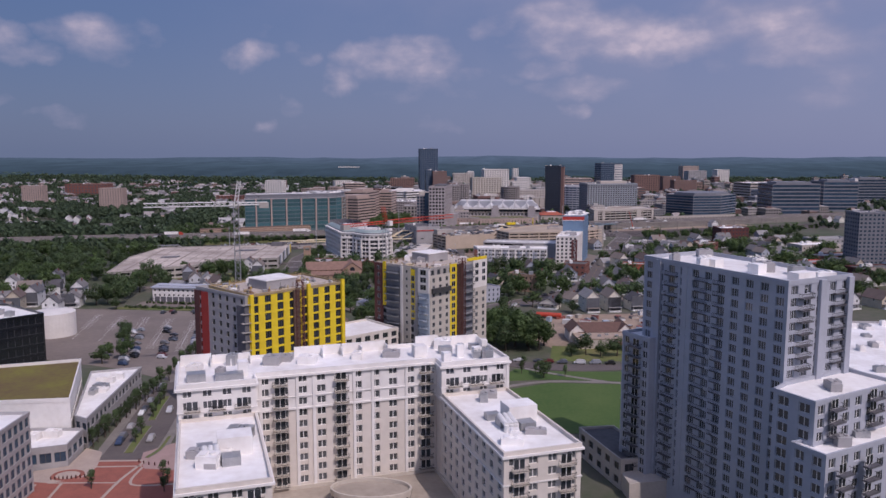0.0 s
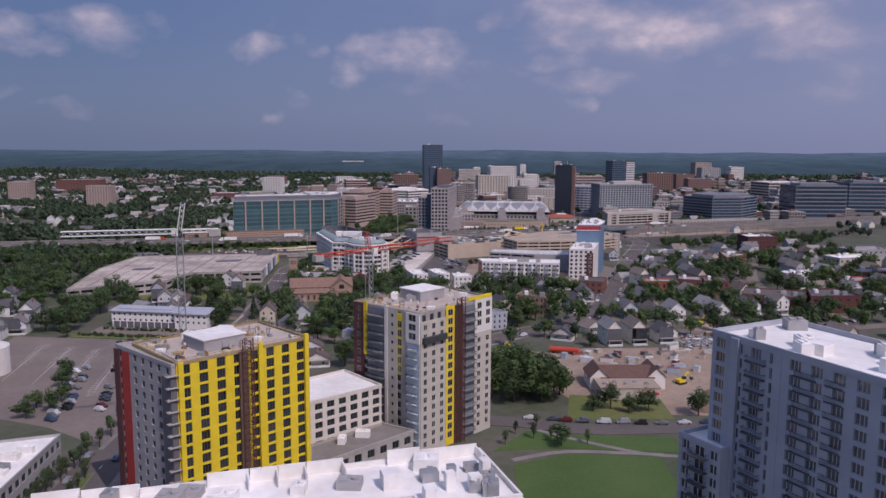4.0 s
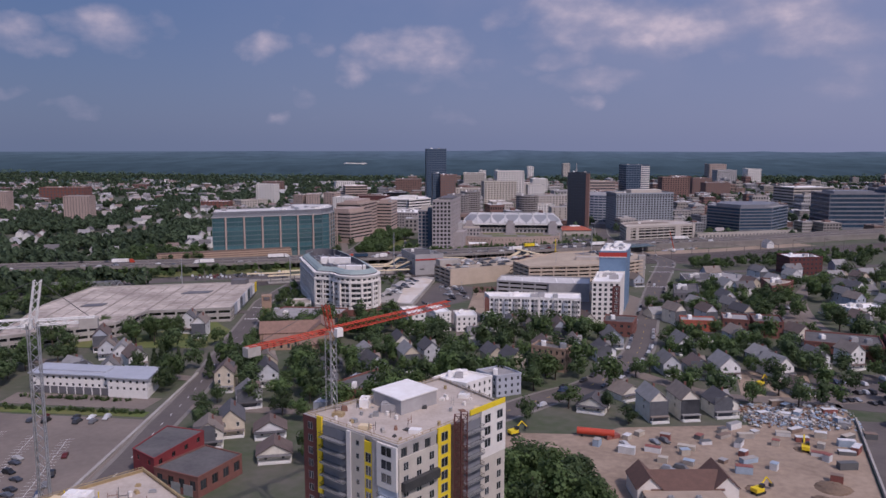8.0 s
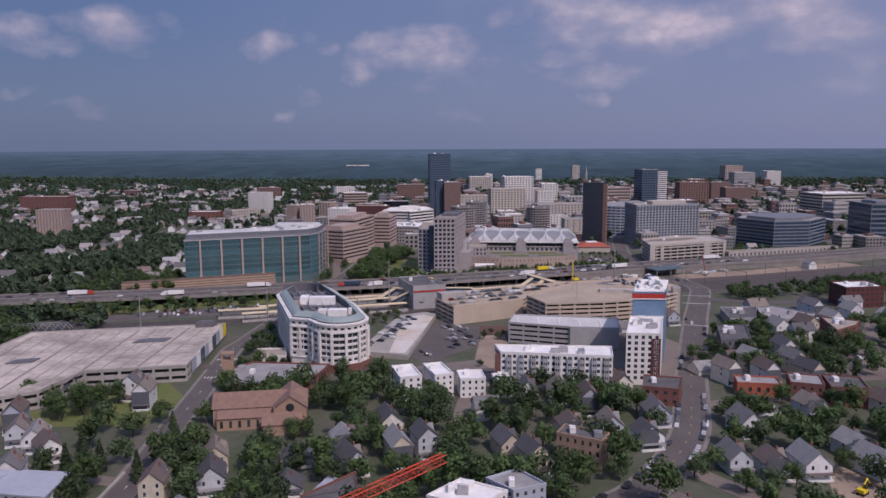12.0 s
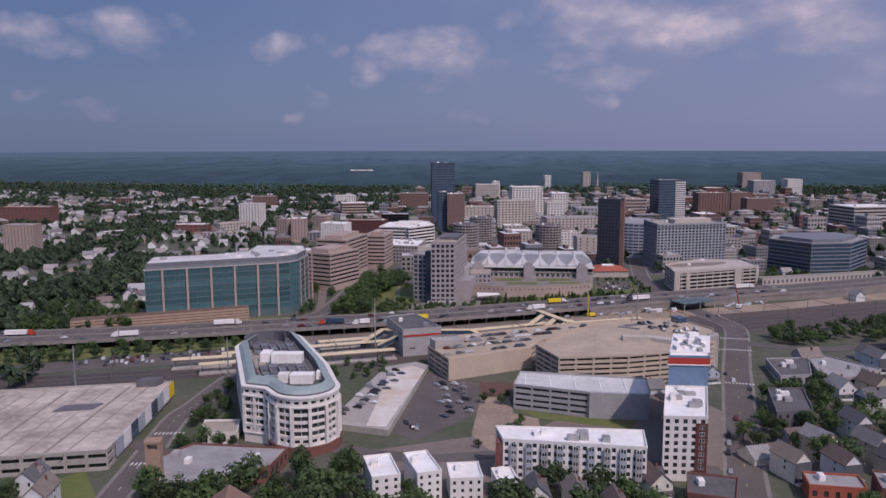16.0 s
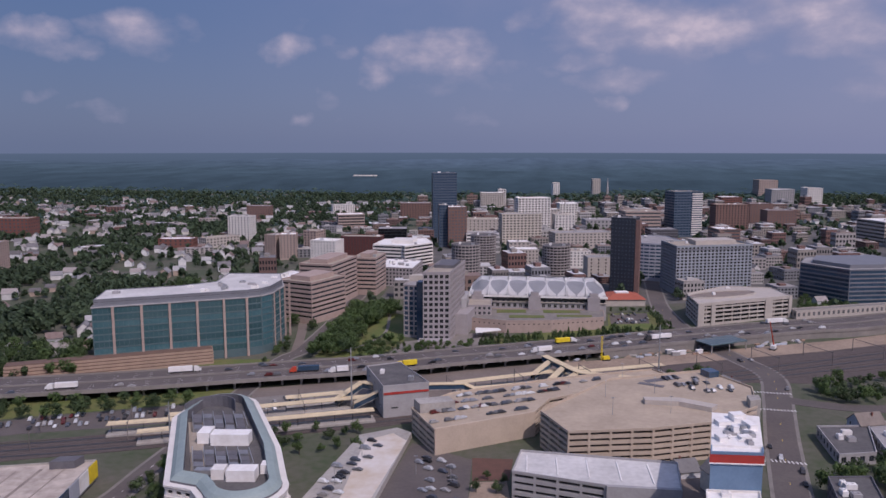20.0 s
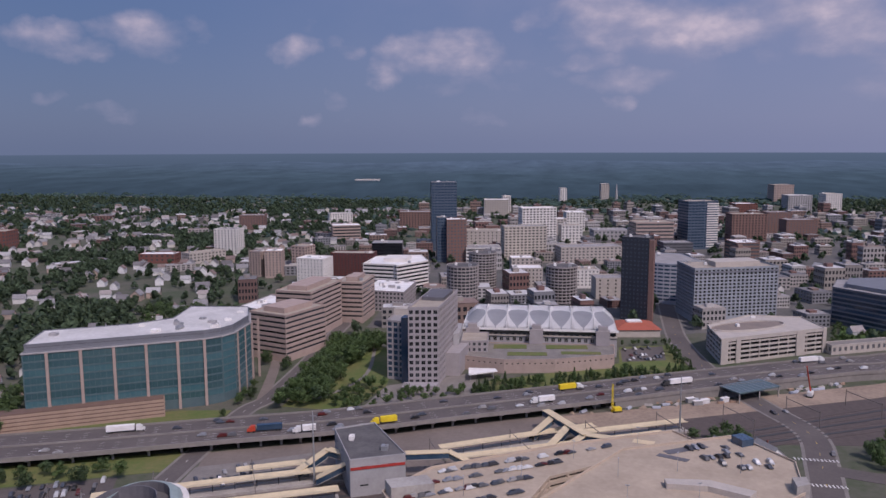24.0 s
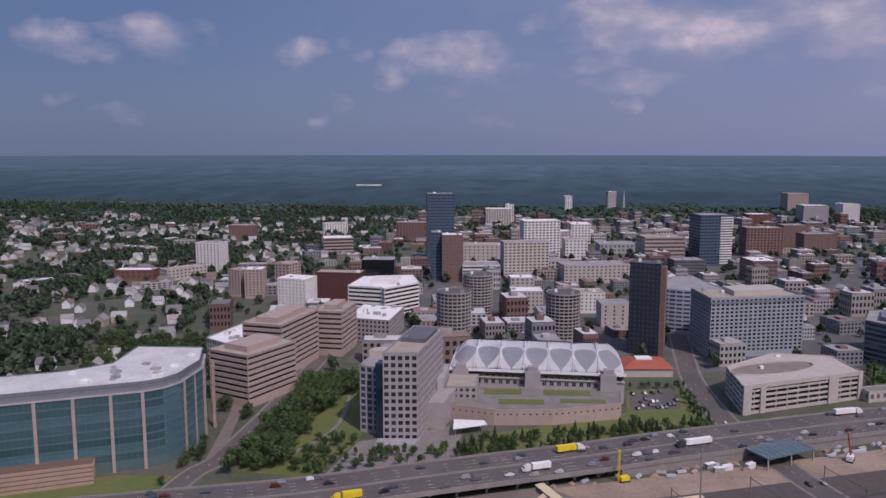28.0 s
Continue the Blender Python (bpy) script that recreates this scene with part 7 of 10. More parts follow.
# ---------------------------------------------------------------- granite tower
gt = building("granite_tower", "square-windowed grey granite office tower", "office", [(-51.5, 950), (-32, 952), (-24, 1014), (-43, 1017)], 51, 12, M_GSTONE, bay=4.1, win=0.62, tall=0.60, base=1, roof=M_ROOFTAN, units=1, recess=0.5, parapet=1.6)
building("", "", "", [(-68, 966), (-52, 962), (-46, 1014), (-62, 1018)], 39.5, 10, M_GSTONE, M_GLASSB, bay=4.2, win=0.7, tall=0.7, base=1, roof=M_ROOFG, units=1, recess=0.5, parent=gt, blank=(1,), seed=2)
add_box("glass_core", gt, [(-57, 957), (-51.6, 956.5), (-51.6, 965), (-56, 965)], 0, 44, M_GLASSB, "dark glass stair core")
add_box("plant_louvre", gt, [(-46, 980), (-31, 978), (-27, 1008), (-42, 1011)], 51, 53.5, M_DGREY, "dark louvred plant enclosure")
add_box("barrel_screen", gt, arc(-57, 985, 9, 0, 180, 12), 39.5, 44, M_STONE, "curved stone crown")
add_box("glass_entrance", gt, [(-54, 936), (-33, 940), (-31, 949), (-54, 947)], 0, 3.8, M_GSTONE, "low stone entrance pavilion")
add_box("link_block", gt, [(-31, 975), (-20, 975), (-14, 1010), (-25, 1012)], 0, 16, M_GSTONE)
add_box("link_glass", gt, [(-26, 996), (-22, 997), (-21.5, 1030), (-25, 1030)], 0, 24, M_GREY)

# ---------------------------------------------------------------- hall with tent vaults
vh = building("vaulted_hall", "stone trading hall under white tent vaults", "office", [(-21, 1038), (92, 1034), (94, 1080), (-19, 1084)], 19.4, 3, M_STONE, bay=4.4, win=0.5, tall=0.42, base=9.5, roof=M_ROOFG, units=0, recess=0.6)
va = math.degrees(math.atan2(-4, 113))
N_VAULT = 7
for k in range(N_VAULT):
    span = 114.0 / N_VAULT
    s0 = -0.5 + span * k
    bm = bmesh.new()
    m2 = 18
    grid = []
    for j in range(m2 + 1):
        t = j / m2
        u = min(1, max(0, (t - 0.04) / 0.62))
        leaf = 0.015 + 0.44 * u * (1 - u) ** 0.45 / 0.407
        cols = [(0.5 - leaf) * c / 3 for c in range(3)] + [0.5 - leaf + 2 * leaf * c / 5 for c in range(6)] + [0.5 + leaf + (0.5 - leaf) * c / 3 for c in (1, 2, 3)]
        row = []
        for q in cols:
            sag = (1.0 * math.sin(math.pi * q) ** 0.8) * math.sin(math.pi * min(1, t * 1.1 + 0.02))
            rise = 9.0 * math.sin(math.pi / 2 * min(1.0, 1.15 * t)) ** 0.75
            if k == 0 or k == N_VAULT - 1:
                rise *= min(1.0, 0.25 + 1.6 * (q if k == 0 else 1 - q))
            x, y = placed((-21, 1038), va, [(s0 + span * q, -3.5 + 46 * t)])[0]
            row.append(bm.verts.new((x - vh.location.x, y - vh.location.y, 20.0 + rise - sag)))
        grid.append(row)
    for j in range(m2):
        for i in range(11):
            f = bm.faces.new((grid[j][i], grid[j][i + 1], grid[j + 1][i + 1], grid[j + 1][i]))
            f.material_index = 1 if 3 <= i < 8 and j < m2 * 0.66 else 0
            f.smooth = True
    bmesh.ops.solidify(bm, geom=bm.faces[:], thickness=0.25)
    part("tent_vault", mesh_of(bm, [M_TENT, M_TENTG]), None, vh, "white and grey tensile roof vault")
    add_rib = bmesh.new()
    last = None
    for j in range(9):
        t = j / 8
        rise = 9.0 * math.sin(math.pi / 2 * min(1.0, 1.15 * t)) ** 0.75
        x, y = placed((-21, 1038), va, [(s0, -3.5 + 46 * t)])[0]
        here = (x - vh.location.x, y - vh.location.y, 20.1 + rise * (0.25 if k == 0 else 1))
        if last:
            tube(add_rib, last, here, 0.28, seg=6)
        last = here
    part("vault_rib", add_rib, M_ROOFW, vh, "white curved roof rib")
add_box("eaves_beam", vh, placed((-21, 1038), va, [(-1.5, -4.2), (114.5, -4.2), (114.5, -2.6), (-1.5, -2.6)]), 18.6, 20.1, M_ROOFW, "white eaves beam")
for s in (7, 54.5, 103):
    add_box("stone_pylon", vh, placed((-21, 1038), va, [(s - 5, -7.5), (s + 5, -7.5), (s + 5, -2.5), (s - 5, -2.5)]), 0, 20.4, M_GSTONE, "projecting grey stone pylon")
    add_box("pylon_cap", vh, placed((-21, 1038), va, [(s - 3.4, -6.8), (s + 3.4, -6.8), (s + 3.4, -2.6), (s - 3.4, -2.6)]), 20.4, 23.6, M_GSTONE)
add_box("gallery", vh, placed((-21, 1038), va, [(0.5, -2.4), (113.5, -2.4), (113.5, -0.05), (0.5, -0.05)]), 0, 14.2, M_GREY, "grey sloping gallery in front")
for k in range(22):
    s0 = 4.5 + 4.8 * k
    if any(abs(s0 - q) < 6.5 for q in (7, 54.5, 103)):
        continue
    x, y = placed((-21, 1038), va, [(s0, -2.44)])[0]
    p = part("gallery_window", pane(2.6, 3.0, M_GLASS, M_STONE, 2), None, vh)
    p.matrix_basis = Matrix.Translation((x - vh.location.x, y - vh.location.y, 10.2)) @ Matrix.Rotation(radians(va), 4, "Z")
add_box("gallery_roof", vh, placed((-21, 1038), va, [(0.3, -3.4), (113.7, -3.4), (113.7, -0.04), (0.3, -0.04)]), 14.2, 14.6, M_STONE, "pale gallery roof slab")
add_box("clerestory", vh, placed((-21, 1038), va, [(1, -0.3), (113, -0.3), (113, -0.04), (1, -0.04)]), 15.2, 18.2, M_GLASS, "dark clerestory glazing under the vaults")
pod = building("podium", "long pink stone podium with planted terrace", "building", [(-21, 993), (10, 984), (45, 988), (87, 1003), (90, 1030), (-21, 1030)], 9.2, 1, M_PINKST, bay=4, win=0.3, tall=0.10, roof=M_PAVE, units=0, parapet=0.7, sill=0.75)
building("", "", "", [(-21, 1003), (-2, 1004), (-2, 1030), (-21, 1030)], 16.8, 4, M_GSTONE, bay=3.6, win=0.5, tall=0.55, base=1, roof=M_ROOFTAN, units=0, parent=pod, recess=0.5)
for x0, x1, y0, y1 in ((2, 26, 1014, 1026), (40, 70, 1016, 1027), (12, 40, 996, 1006), (50, 78, 1002, 1010)):
    add_box("planted_bed", pod, [(x0, y0), (x1, y0 + 1.5), (x1, y1), (x0, y1 - 1)], 9.3, 9.6, M_ROUGHGRASS, "grass bed on the terrace")
ent = thing("entrance_canopy", -8, 970, 0, 0, "thin white entrance canopy on posts", "canopy")
bm = bmesh.new()
prism(bm, [(-5, -8), (14, 2), (12, 8), (-6, 8)], 4.6, 5.2)
part("canopy_roof", bm, M_ROOFW, ent)
for x, y in ((-4, -5), (11, 2), (10, 6), (-5, 6)):
    bm = bmesh.new()
    tube(bm, (x, y, -0.2), (x, y, 4.6), 0.2, seg=6)
    part("post", bm, M_METAL, ent)
rr = thing("tiled_restaurant", 100, 1092, 0, 6, "low building with red tiled hip roof", "building")
bm = bmesh.new()
box(bm, 0, 0, -1, 36, 32, 6)
part("wall", bm, M_STONE, rr)
bm = bmesh.new()
v = [bm.verts.new(c) for c in ((-1, -1, 6), (37, -1, 6), (37, 33, 6), (-1, 33, 6), (9, 10, 9.5), (27, 10, 9.5), (27, 22, 9.5), (9, 22, 9.5))]
for q in ((0, 3, 2, 1), (0, 1, 5, 4), (1, 2, 6, 5), (2, 3, 7, 6), (3, 0, 4, 7), (4, 5, 6, 7)):
    bm.faces.new([v[i] for i in q])
M_REDTILE = mat("red_roof_tile", (0.42, 0.115, 0.07), (0.32, 0.09, 0.055), 0.4, 0.85)
part("roof", bm, M_REDTILE, rr)
bm = bmesh.new()
box(bm, 12, 12, 9.4, 24, 20, 10.6)
part("roof_deck", bm, M_ROOFW, rr)

# ---------------------------------------------------------------- low garage with oval roof
lgp = [(163, 1017), (250, 1058), (246, 1096), (206, 1100), (164, 1062)]
# black panes between the piers paint the shaded parking levels
lg = building("office_garage", "stone-framed garage with oval roof court", "parking garage", lgp, 18, 5, M_STONE, M_BLACK, bay=8.5, win=0.94, tall=0.6, base=1.0, roof=M_STONE, units=2, recess=1.0, lights=3)
la = math.degrees(math.atan2(41, 87))
for s0, s1 in ((-0.3, 6), (13, 17), (68, 76), (93, 96.4)):
    add_box("stone_pier", lg, placed((163, 1017), la, [(s0, -0.9), (s1, -0.9), (s1, 0.02), (s0, 0.02)]), 0, 19.0, M_STONE, "broad pale stone pier")
add_box("lintel", lg, placed((163, 1017), la, [(-0.3, -0.6), (96.4, -0.6), (96.4, -0.02), (-0.3, -0.02)]), 16.4, 19.2, M_STONE)
c0 = placed((163, 1017), la, [(46, 26)])[0]
add_box("oval_court", lg, placed(c0, la, [(33 * math.cos(a), 12 * math.sin(a)) for a in [2 * math.pi * k / 32 for k in range(32)]]), 18.1, 18.4, M_ROOFBR, "brown oval roof court")
bm = bmesh.new()
o1 = placed((c0[0] - lg.location.x, c0[1] - lg.location.y), la, [(34 * math.cos(a), 13 * math.sin(a)) for a in [2 * math.pi * k / 32 for k in range(32)]])
o2 = placed((c0[0] - lg.location.x, c0[1] - lg.location.y), la, [(33 * math.cos(a), 12 * math.sin(a)) for a in [2 * math.pi * k / 32 for k in range(32)]])
ring(bm, o1, o2, 18.1, 19.3)
part("oval_kerb", bm, M_STONE, lg)
wl = building("retaining_wall", "long pale concrete arcaded wall beside the highway", "wall", [(252, 1050), (385, 1100), (384, 1108), (250, 1060)], 7, 1, M_STONE, M_DGREY, bay=5, win=0.5, tall=0.45, roof=M_PAVE, units=0, parapet=0.5)

# ---------------------------------------------------------------- large offices
gy = building("grid_office", "blue-grey office slab with square windows", "office", [(174, 1150), (252, 1172), (242, 1212), (168, 1195)], 47, 14, M_GRIDP, M_GLASS, bay=4.0, win=0.62, tall=0.58, base=4, roof=M_ROOFTAN, units=3, recess=0.5, parapet=1.6)
add_box("louvre_band", gy, offset([(174, 1150), (252, 1172), (242, 1212), (168, 1195)], -0.25), 43.6, 45.2, M_BANDGREY, "dark louvre band below the roof")
add_box("plant_room", gy, [(196, 1168), (238, 1180), (234, 1202), (192, 1190)], 47, 51.5, M_STONE)
building("curved_office", "curved pale blue glass office", "office", arc(178, 1268, 42, 180, 300, 14) + [(205, 1240), (195, 1300), (150, 1310)], 40, 10, M_BLUEGREY, M_GLASSB, bay=None, tall=0.5, base=3, roof=M_ROOFG, units=3)
dk = building("dark_tower", "black glass tower with concrete hoist bay", "tower", [(112, 1160), (134, 1150), (142, 1172), (120, 1184)], 74, 20, M_DTOWER, M_GLASSP, bay=3.4, win=0.42, tall=0.42, roof=M_ROOFD, units=2, recess=0.3)
add_box("concrete_bay", dk, [(134.2, 1149.6), (138, 1148), (140.2, 1153.6), (136.4, 1155.4)], 0, 73, M_BRICKT, "brown unclad concrete bay")
for p, h, nm in (([(290, 1150), (318, 1108), (360, 1116), (396, 1160), (380, 1200), (310, 1190)], 33, "broad black glass office with bands"), ([(455, 1176), (528, 1180), (526, 1230), (452, 1228)], 47, "black glass office slab with bands"), ([(570, 1262), (625, 1262), (622, 1310), (566, 1308)], 48, "dark banded glass office"), ([(730, 1482), (790, 1486), (788, 1530), (728, 1526)], 45, "dark banded glass office")):
    b2 = building("black_office", nm, "office", p, h, 8, M_BANDGREY, M_GLASSB, bay=None, tall=0.66, base=2, roof=M_ROOFG, units=5, recess=0.4, trim=M_BLACK)
    add_box("penthouse", b2, offset(p, 10), h, h + 3.5, M_BANDGREY)
add_box("white_fin", b2, [(724, 1478), (730, 1478), (730, 1500), (724, 1500)], 0, 47, M_LIMEST)


# ---------------------------------------------------------------- downtown
M_DRUM = mat("brown_grey_balcony_slab", (0.36, 0.32, 0.30), (0.28, 0.25, 0.235), 0.2, 0.85)
M_TOWERP = mat("slate_curtain_wall", (0.10, 0.13, 0.17), (0.075, 0.10, 0.135), 0.15, 0.3)


def drum_tower(x, y, r, h, label):
    return building("round_tower", label, "apartment building", arc(x, y, r, 0, 345, 23), h, int(h / 3.1), M_DRUM, bay=None, win=0.6, tall=0.62, base=2, roof=M_ROOFD, units=2, recess=0.5)


drum_tower(-32, 1188, 15, 43, "round brown apartment tower with balconies")
drum_tower(-17, 1292, 15, 41, "round brown apartment tower with balconies")
drum_tower(62, 1203, 15, 41, "round brown apartment tower with balconies")
DOWN = [
    ("glass_tower", "slim blue glass residential tower", (-105, 1600), (-68, 1606), 34, 102, 30, M_TOWERP, M_GLASSB, 3.5, 0.8),
    ("brick_tower", "slim red brick tower beside glass", (-72, 1480), (-46, 1484), 28, 58, 16, M_BRICKT, None, 3.5, 0.5),
    ("glass_tower", "blue glass tower beside brick", (-86, 1490), (-73, 1492), 26, 60, 17, M_TOWERP, M_GLASSB, 3.5, 0.8),
    ("brown_tower", "broad brown concrete apartment slab", (4, 1520), (62, 1534), 24, 45, 14, M_TAUPE, None, 4, 0.6),
    ("white_tower", "white gridded residential tower", (30, 1680), (84, 1694), 26, 58, 18, M_LIMEST, None, 4, 0.6),
    ("blue_white_tower", "blue glass tower with white banded side", (276, 1642), (322, 1654), 34, 72, 20, M_TOWERP, M_GLASSB, 4, 0.8),
    ("beige_block", "long beige stone hotel block", (79, 1482), (160, 1500), 34, 22, 6, M_STONE, None, 4, 0.5),
    ("town_block", "pale stone office block", (16, 1303), (48, 1306), 26, 22, 5, M_STONE, None, 4, 0.4),
    ("town_block", "pale concrete office block", (81, 1309), (110, 1312), 26, 20, 5, M_LIMEST, None, 4, 0.4),
    ("town_block", "blank-walled pale theatre block", (100, 1250), (132, 1253), 26, 21, 5, M_STONE, None, 9, 0.2),
    ("town_block", "grey town office block", (113, 1887), (147, 1890), 40, 34, 9, M_LIMEST, None, 4, 0.5),
    ("town_block", "brown banded office block", (200, 1640), (257, 1648), 40, 40, 9, M_PINKST, None, None, 0.5),
    ("town_block", "dark banded office block", (222, 1540), (262, 1545), 30, 22, 6, M_DGREY, None, None, 0.5),
    ("town_block", "pale stone town block", (76, 1822), (109, 1825), 30, 28, 7, M_STONE, None, 4, 0.5),
    ("town_block", "pale stone town block", (-58, 1646), (0, 1652), 34, 25, 6, M_STONE, None, 5, 0.3),
    ("town_block", "white banded town block", (-46, 1476), (0, 1482), 34, 21, 5, M_LIMEST, None, None, 0.5),
    ("town_block", "pale stone town block", (14, 1408), (41, 1412), 24, 18, 5, M_STONE, None, 4, 0.5),
    ("town_block", "white rendered town office block", (92, 1690), (125, 1694), 30, 30, 8, M_LIMEST, None, 4, 0.5),
    ("town_block", "columned grey civic block", (150, 1760), (210, 1766), 40, 15, 3, M_GREY, None, 5, 0.5),
    ("town_block", "brown brick office block", (312, 1515), (343, 1519), 40, 26, 6, M_BRICKT, None, None, 0.5),
    ("town_block", "brown brick apartment block with balconies", (370, 1750), (427, 1756), 30, 44, 13, M_BRICKT, None, 4, 0.5),
    ("town_block", "red-brown brick apartment block", (461, 1861), (503, 1865), 30, 38, 11, M_BRICKT, None, 4, 0.5),
    ("town_block", "grey concrete apartment tower far off", (632, 2260), (686, 2266), 36, 43, 12, M_GREY, None, 4, 0.5),
    ("town_block", "pale concrete apartment tower far off", (717, 2270), (753, 2273), 36, 46, 13, M_LIMEST, None, 4, 0.5),
    ("town_block", "long brown brick apartment slab", (470, 1792), (522, 1797), 30, 31, 9, M_BRICKT, None, 4, 0.5),
    ("town_block", "red brick hospital wing with flat roof", (498, 2187), (545, 2192), 40, 29, 8, M_BRICK, None, 4, 0.5),
    ("town_block", "broad pinkish hospital block on hill", (698, 2560), (750, 2566), 40, 44, 9, M_PINKST, None, 5, 0.5),
    ("town_block", "long brown brick office slab", (-200, 1914), (-140, 1920), 34, 31, 9, M_BRICKT, None, 4, 0.5),
    ("town_block", "pale stone-clad town office block", (-49, 2190), (5, 2195), 34, 36, 10, M_STONE, None, 4, 0.5),
    ("town_block", "slim pale concrete office tower", (-8, 2258), (10, 2260), 24, 40, 11, M_LIMEST, None, 4, 0.5),
    ("town_block", "brown brick block among trees", (-503, 1882), (-457, 1887), 30, 26, 8, M_BRICKT, None, 4, 0.5),
    ("town_block", "pale stone-clad town office block", (254, 2600), (276, 2602), 26, 45, 12, M_STONE, None, 4, 0.5),
    ("town_block", "pale stone-clad town office block", (139, 2533), (157, 2535), 26, 38, 12, M_LIMEST, None, 4, 0.5),
    ("white_flats_tower", "white ribbed apartment tower", (-412, 1530), (-377, 1526), 24, 38, 13, M_LIMEST, None, 4, 0.4),
    ("white_hall", "plain white windowless block", (-228, 1310), (-196, 1303), 26, 30, 8, M_LIMEST, None, 4, 0.25),
    ("maroon_block", "maroon brick apartment block", (-199, 1352), (-148, 1351), 24, 30, 9, M_MAROON, None, 4, 0.4),
    ("black_drum", "low black glass office with flat roof", (-170, 1462), (-130, 1466), 36, 28, 7, M_BLACK, M_BLACK, None, 0.5),
    ("tan_office", "orange banded office block", (-277, 1692), (-234, 1706), 36, 27, 6, M_PINKST, None, None, 0.5),
    ("school", "white long school building", (-558, 3231), (-470, 3240), 40, 13, 3, M_LIMEST, None, 6, 0.5),
    ("town_block", "cream twin apartment blocks", (-350, 1973), (-307, 1990), 26, 22, 7, M_LIMEST, None, 4, 0.5),
    ("brick_block", "long red brick block", (-486, 1451), (-437, 1456), 24, 12, 3, M_BRICK, None, 5, 0.4),
    ("tan_block", "long tan brick flats", (-413, 1446), (-380, 1490), 20, 14, 4, M_STONE, None, 4, 0.5),
    ("brick_flats", "pink brick apartment slab", (-302, 1363), (-286, 1357), 22, 30, 10, M_PINKST, None, 4, 0.5),
    ("brick_flats", "pink brick apartment slab", (-278, 1349), (-258, 1352), 24, 32, 10, M_PINKST, None, 4, 0.5),
    ("brick_flats", "pink brick apartment slab", (-262, 1406), (-243, 1400), 24, 31, 10, M_PINKST, None, 4, 0.5),
    ("brick_flats", "tan brick apartment tower", (-589, 1198), (-553, 1201), 22, 37, 12, M_PINKST, None, 4, 0.4),
    ("brick_flats", "tan brick apartment tower", (-792, 1329), (-757, 1331), 22, 35, 11, M_PINKST, None, 4, 0.4),
    ("red_mill", "long dark red brick mill building", (-835, 1555), (-750, 1560), 34, 29, 6, M_BRICK, None, 5, 0.5),
    ("apartment_slab", "dark grey apartment slab with glass", (308, 617), (332, 618), 22, 46, 14, M_BANDGREY, M_GLASSB, 3.5, 0.6),
    ("town_block", "stepped cream stone office terraces", (560, 1560), (640, 1580), 60, 34, 8, M_STONE, None, None, 0.5),
]
# paler default glass lowers window contrast, imitating haze over downtown
for k, (nm, lb, a, b, dep, h, fl, wall, gl, bay, win) in enumerate(DOWN):
    far = a[1] > 1400
    bt = building(nm, lb, "building", rect(a, b, dep), h, max(2, fl if not far else round(fl * 0.8)), wall, gl or M_GLASSL, bay=bay if not far or bay is None else bay * 1.35, win=win, tall=0.5, base=2, roof=(M_ROOFG, M_ROOFW, M_ROOFTAN)[k % 3], units=2, seed=k, only=None if not far else (0, 1, 3), recess=0.4, z0=ground_height(*a) + (5 if a[1] > 2700 else 0) if a[1] > 2300 else 0.0)
    if nm == "blue_white_tower":
        ta = math.degrees(math.atan2(b[1] - a[1], b[0] - a[0]))
        for f in range(19):
            add_box("white_band", bt, placed(a, ta, [(30, -0.7), (48.2, -0.7), (48.2, 6), (30, 6)]), 3 + 3.6 * f, 4.9 + 3.6 * f, M_LIMEST, "white balcony band")
# church spire far away
sp = thing("church_spire", 298, 2619, 0, 0, "slim grey church spire", "church")
bm = bmesh.new()
tube(bm, (0, 0, 0), (0, 0, 26), 4, 3.2, 6), tube(bm, (0, 0, 26), (0, 0, 56), 3.2, 0.1, 6)
part("steeple", bm, M_GREY, sp)

# ---------------------------------------------------------------- clear ground for planting and houses
BOUNDS = [(min(p[0] for p in f), max(p[0] for p in f), min(p[1] for p in f), max(p[1] for p in f), f) for f in FOOT]
SPOTS = []
for line, w in ROADS + [(hl, 40)]:
    for (x, y), (x2, y2) in zip(line, line[1:]):
        n = max(1, int(math.hypot(x2 - x, y2 - y) / 6))
        SPOTS += [(x + (x2 - x) * k / n, y + (y2 - y) * k / n, w / 2) for k in range(n + 1)]
CELLS = {}
for x, y, r in SPOTS:
    CELLS.setdefault((int(x // 30), int(y // 30)), []).append((x, y, r))
TAKEN = {}


def clear(x, y, r, roads=True):
    for x0, x1, y0, y1, f in BOUNDS:
        if x0 - r < x < x1 + r and y0 - r < y < y1 + r:
            if inside(f, x, y) or any(inside(f, x + r * math.cos(a), y + r * math.sin(a)) for a in (0, 1.05, 2.1, 3.14, 4.2, 5.24)):
                return False
    if roads:
        i, j = int(x // 30), int(y // 30)
        for a in (-1, 0, 1):
            for b in (-1, 0, 1):
                for px, py, pr in CELLS.get((i + a, j + b), ()):
                    if (px - x) ** 2 + (py - y) ** 2 < (pr + r) ** 2:
                        return False
    return True


def free(x, y, r):
    """Clear of buildings, roads and of what was set down before."""
    i, j = int(x // 20), int(y // 20)
    for a in (-1, 0, 1):
        for b in (-1, 0, 1):
            for px, py, pr in TAKEN.get((i + a, j + b), ()):
                if (px - x) ** 2 + (py - y) ** 2 < (pr + r) ** 2:
                    return False
    return clear(x, y, r)


def take(x, y, r):
    TAKEN.setdefault((int(x // 20), int(y // 20)), []).append((x, y, r))


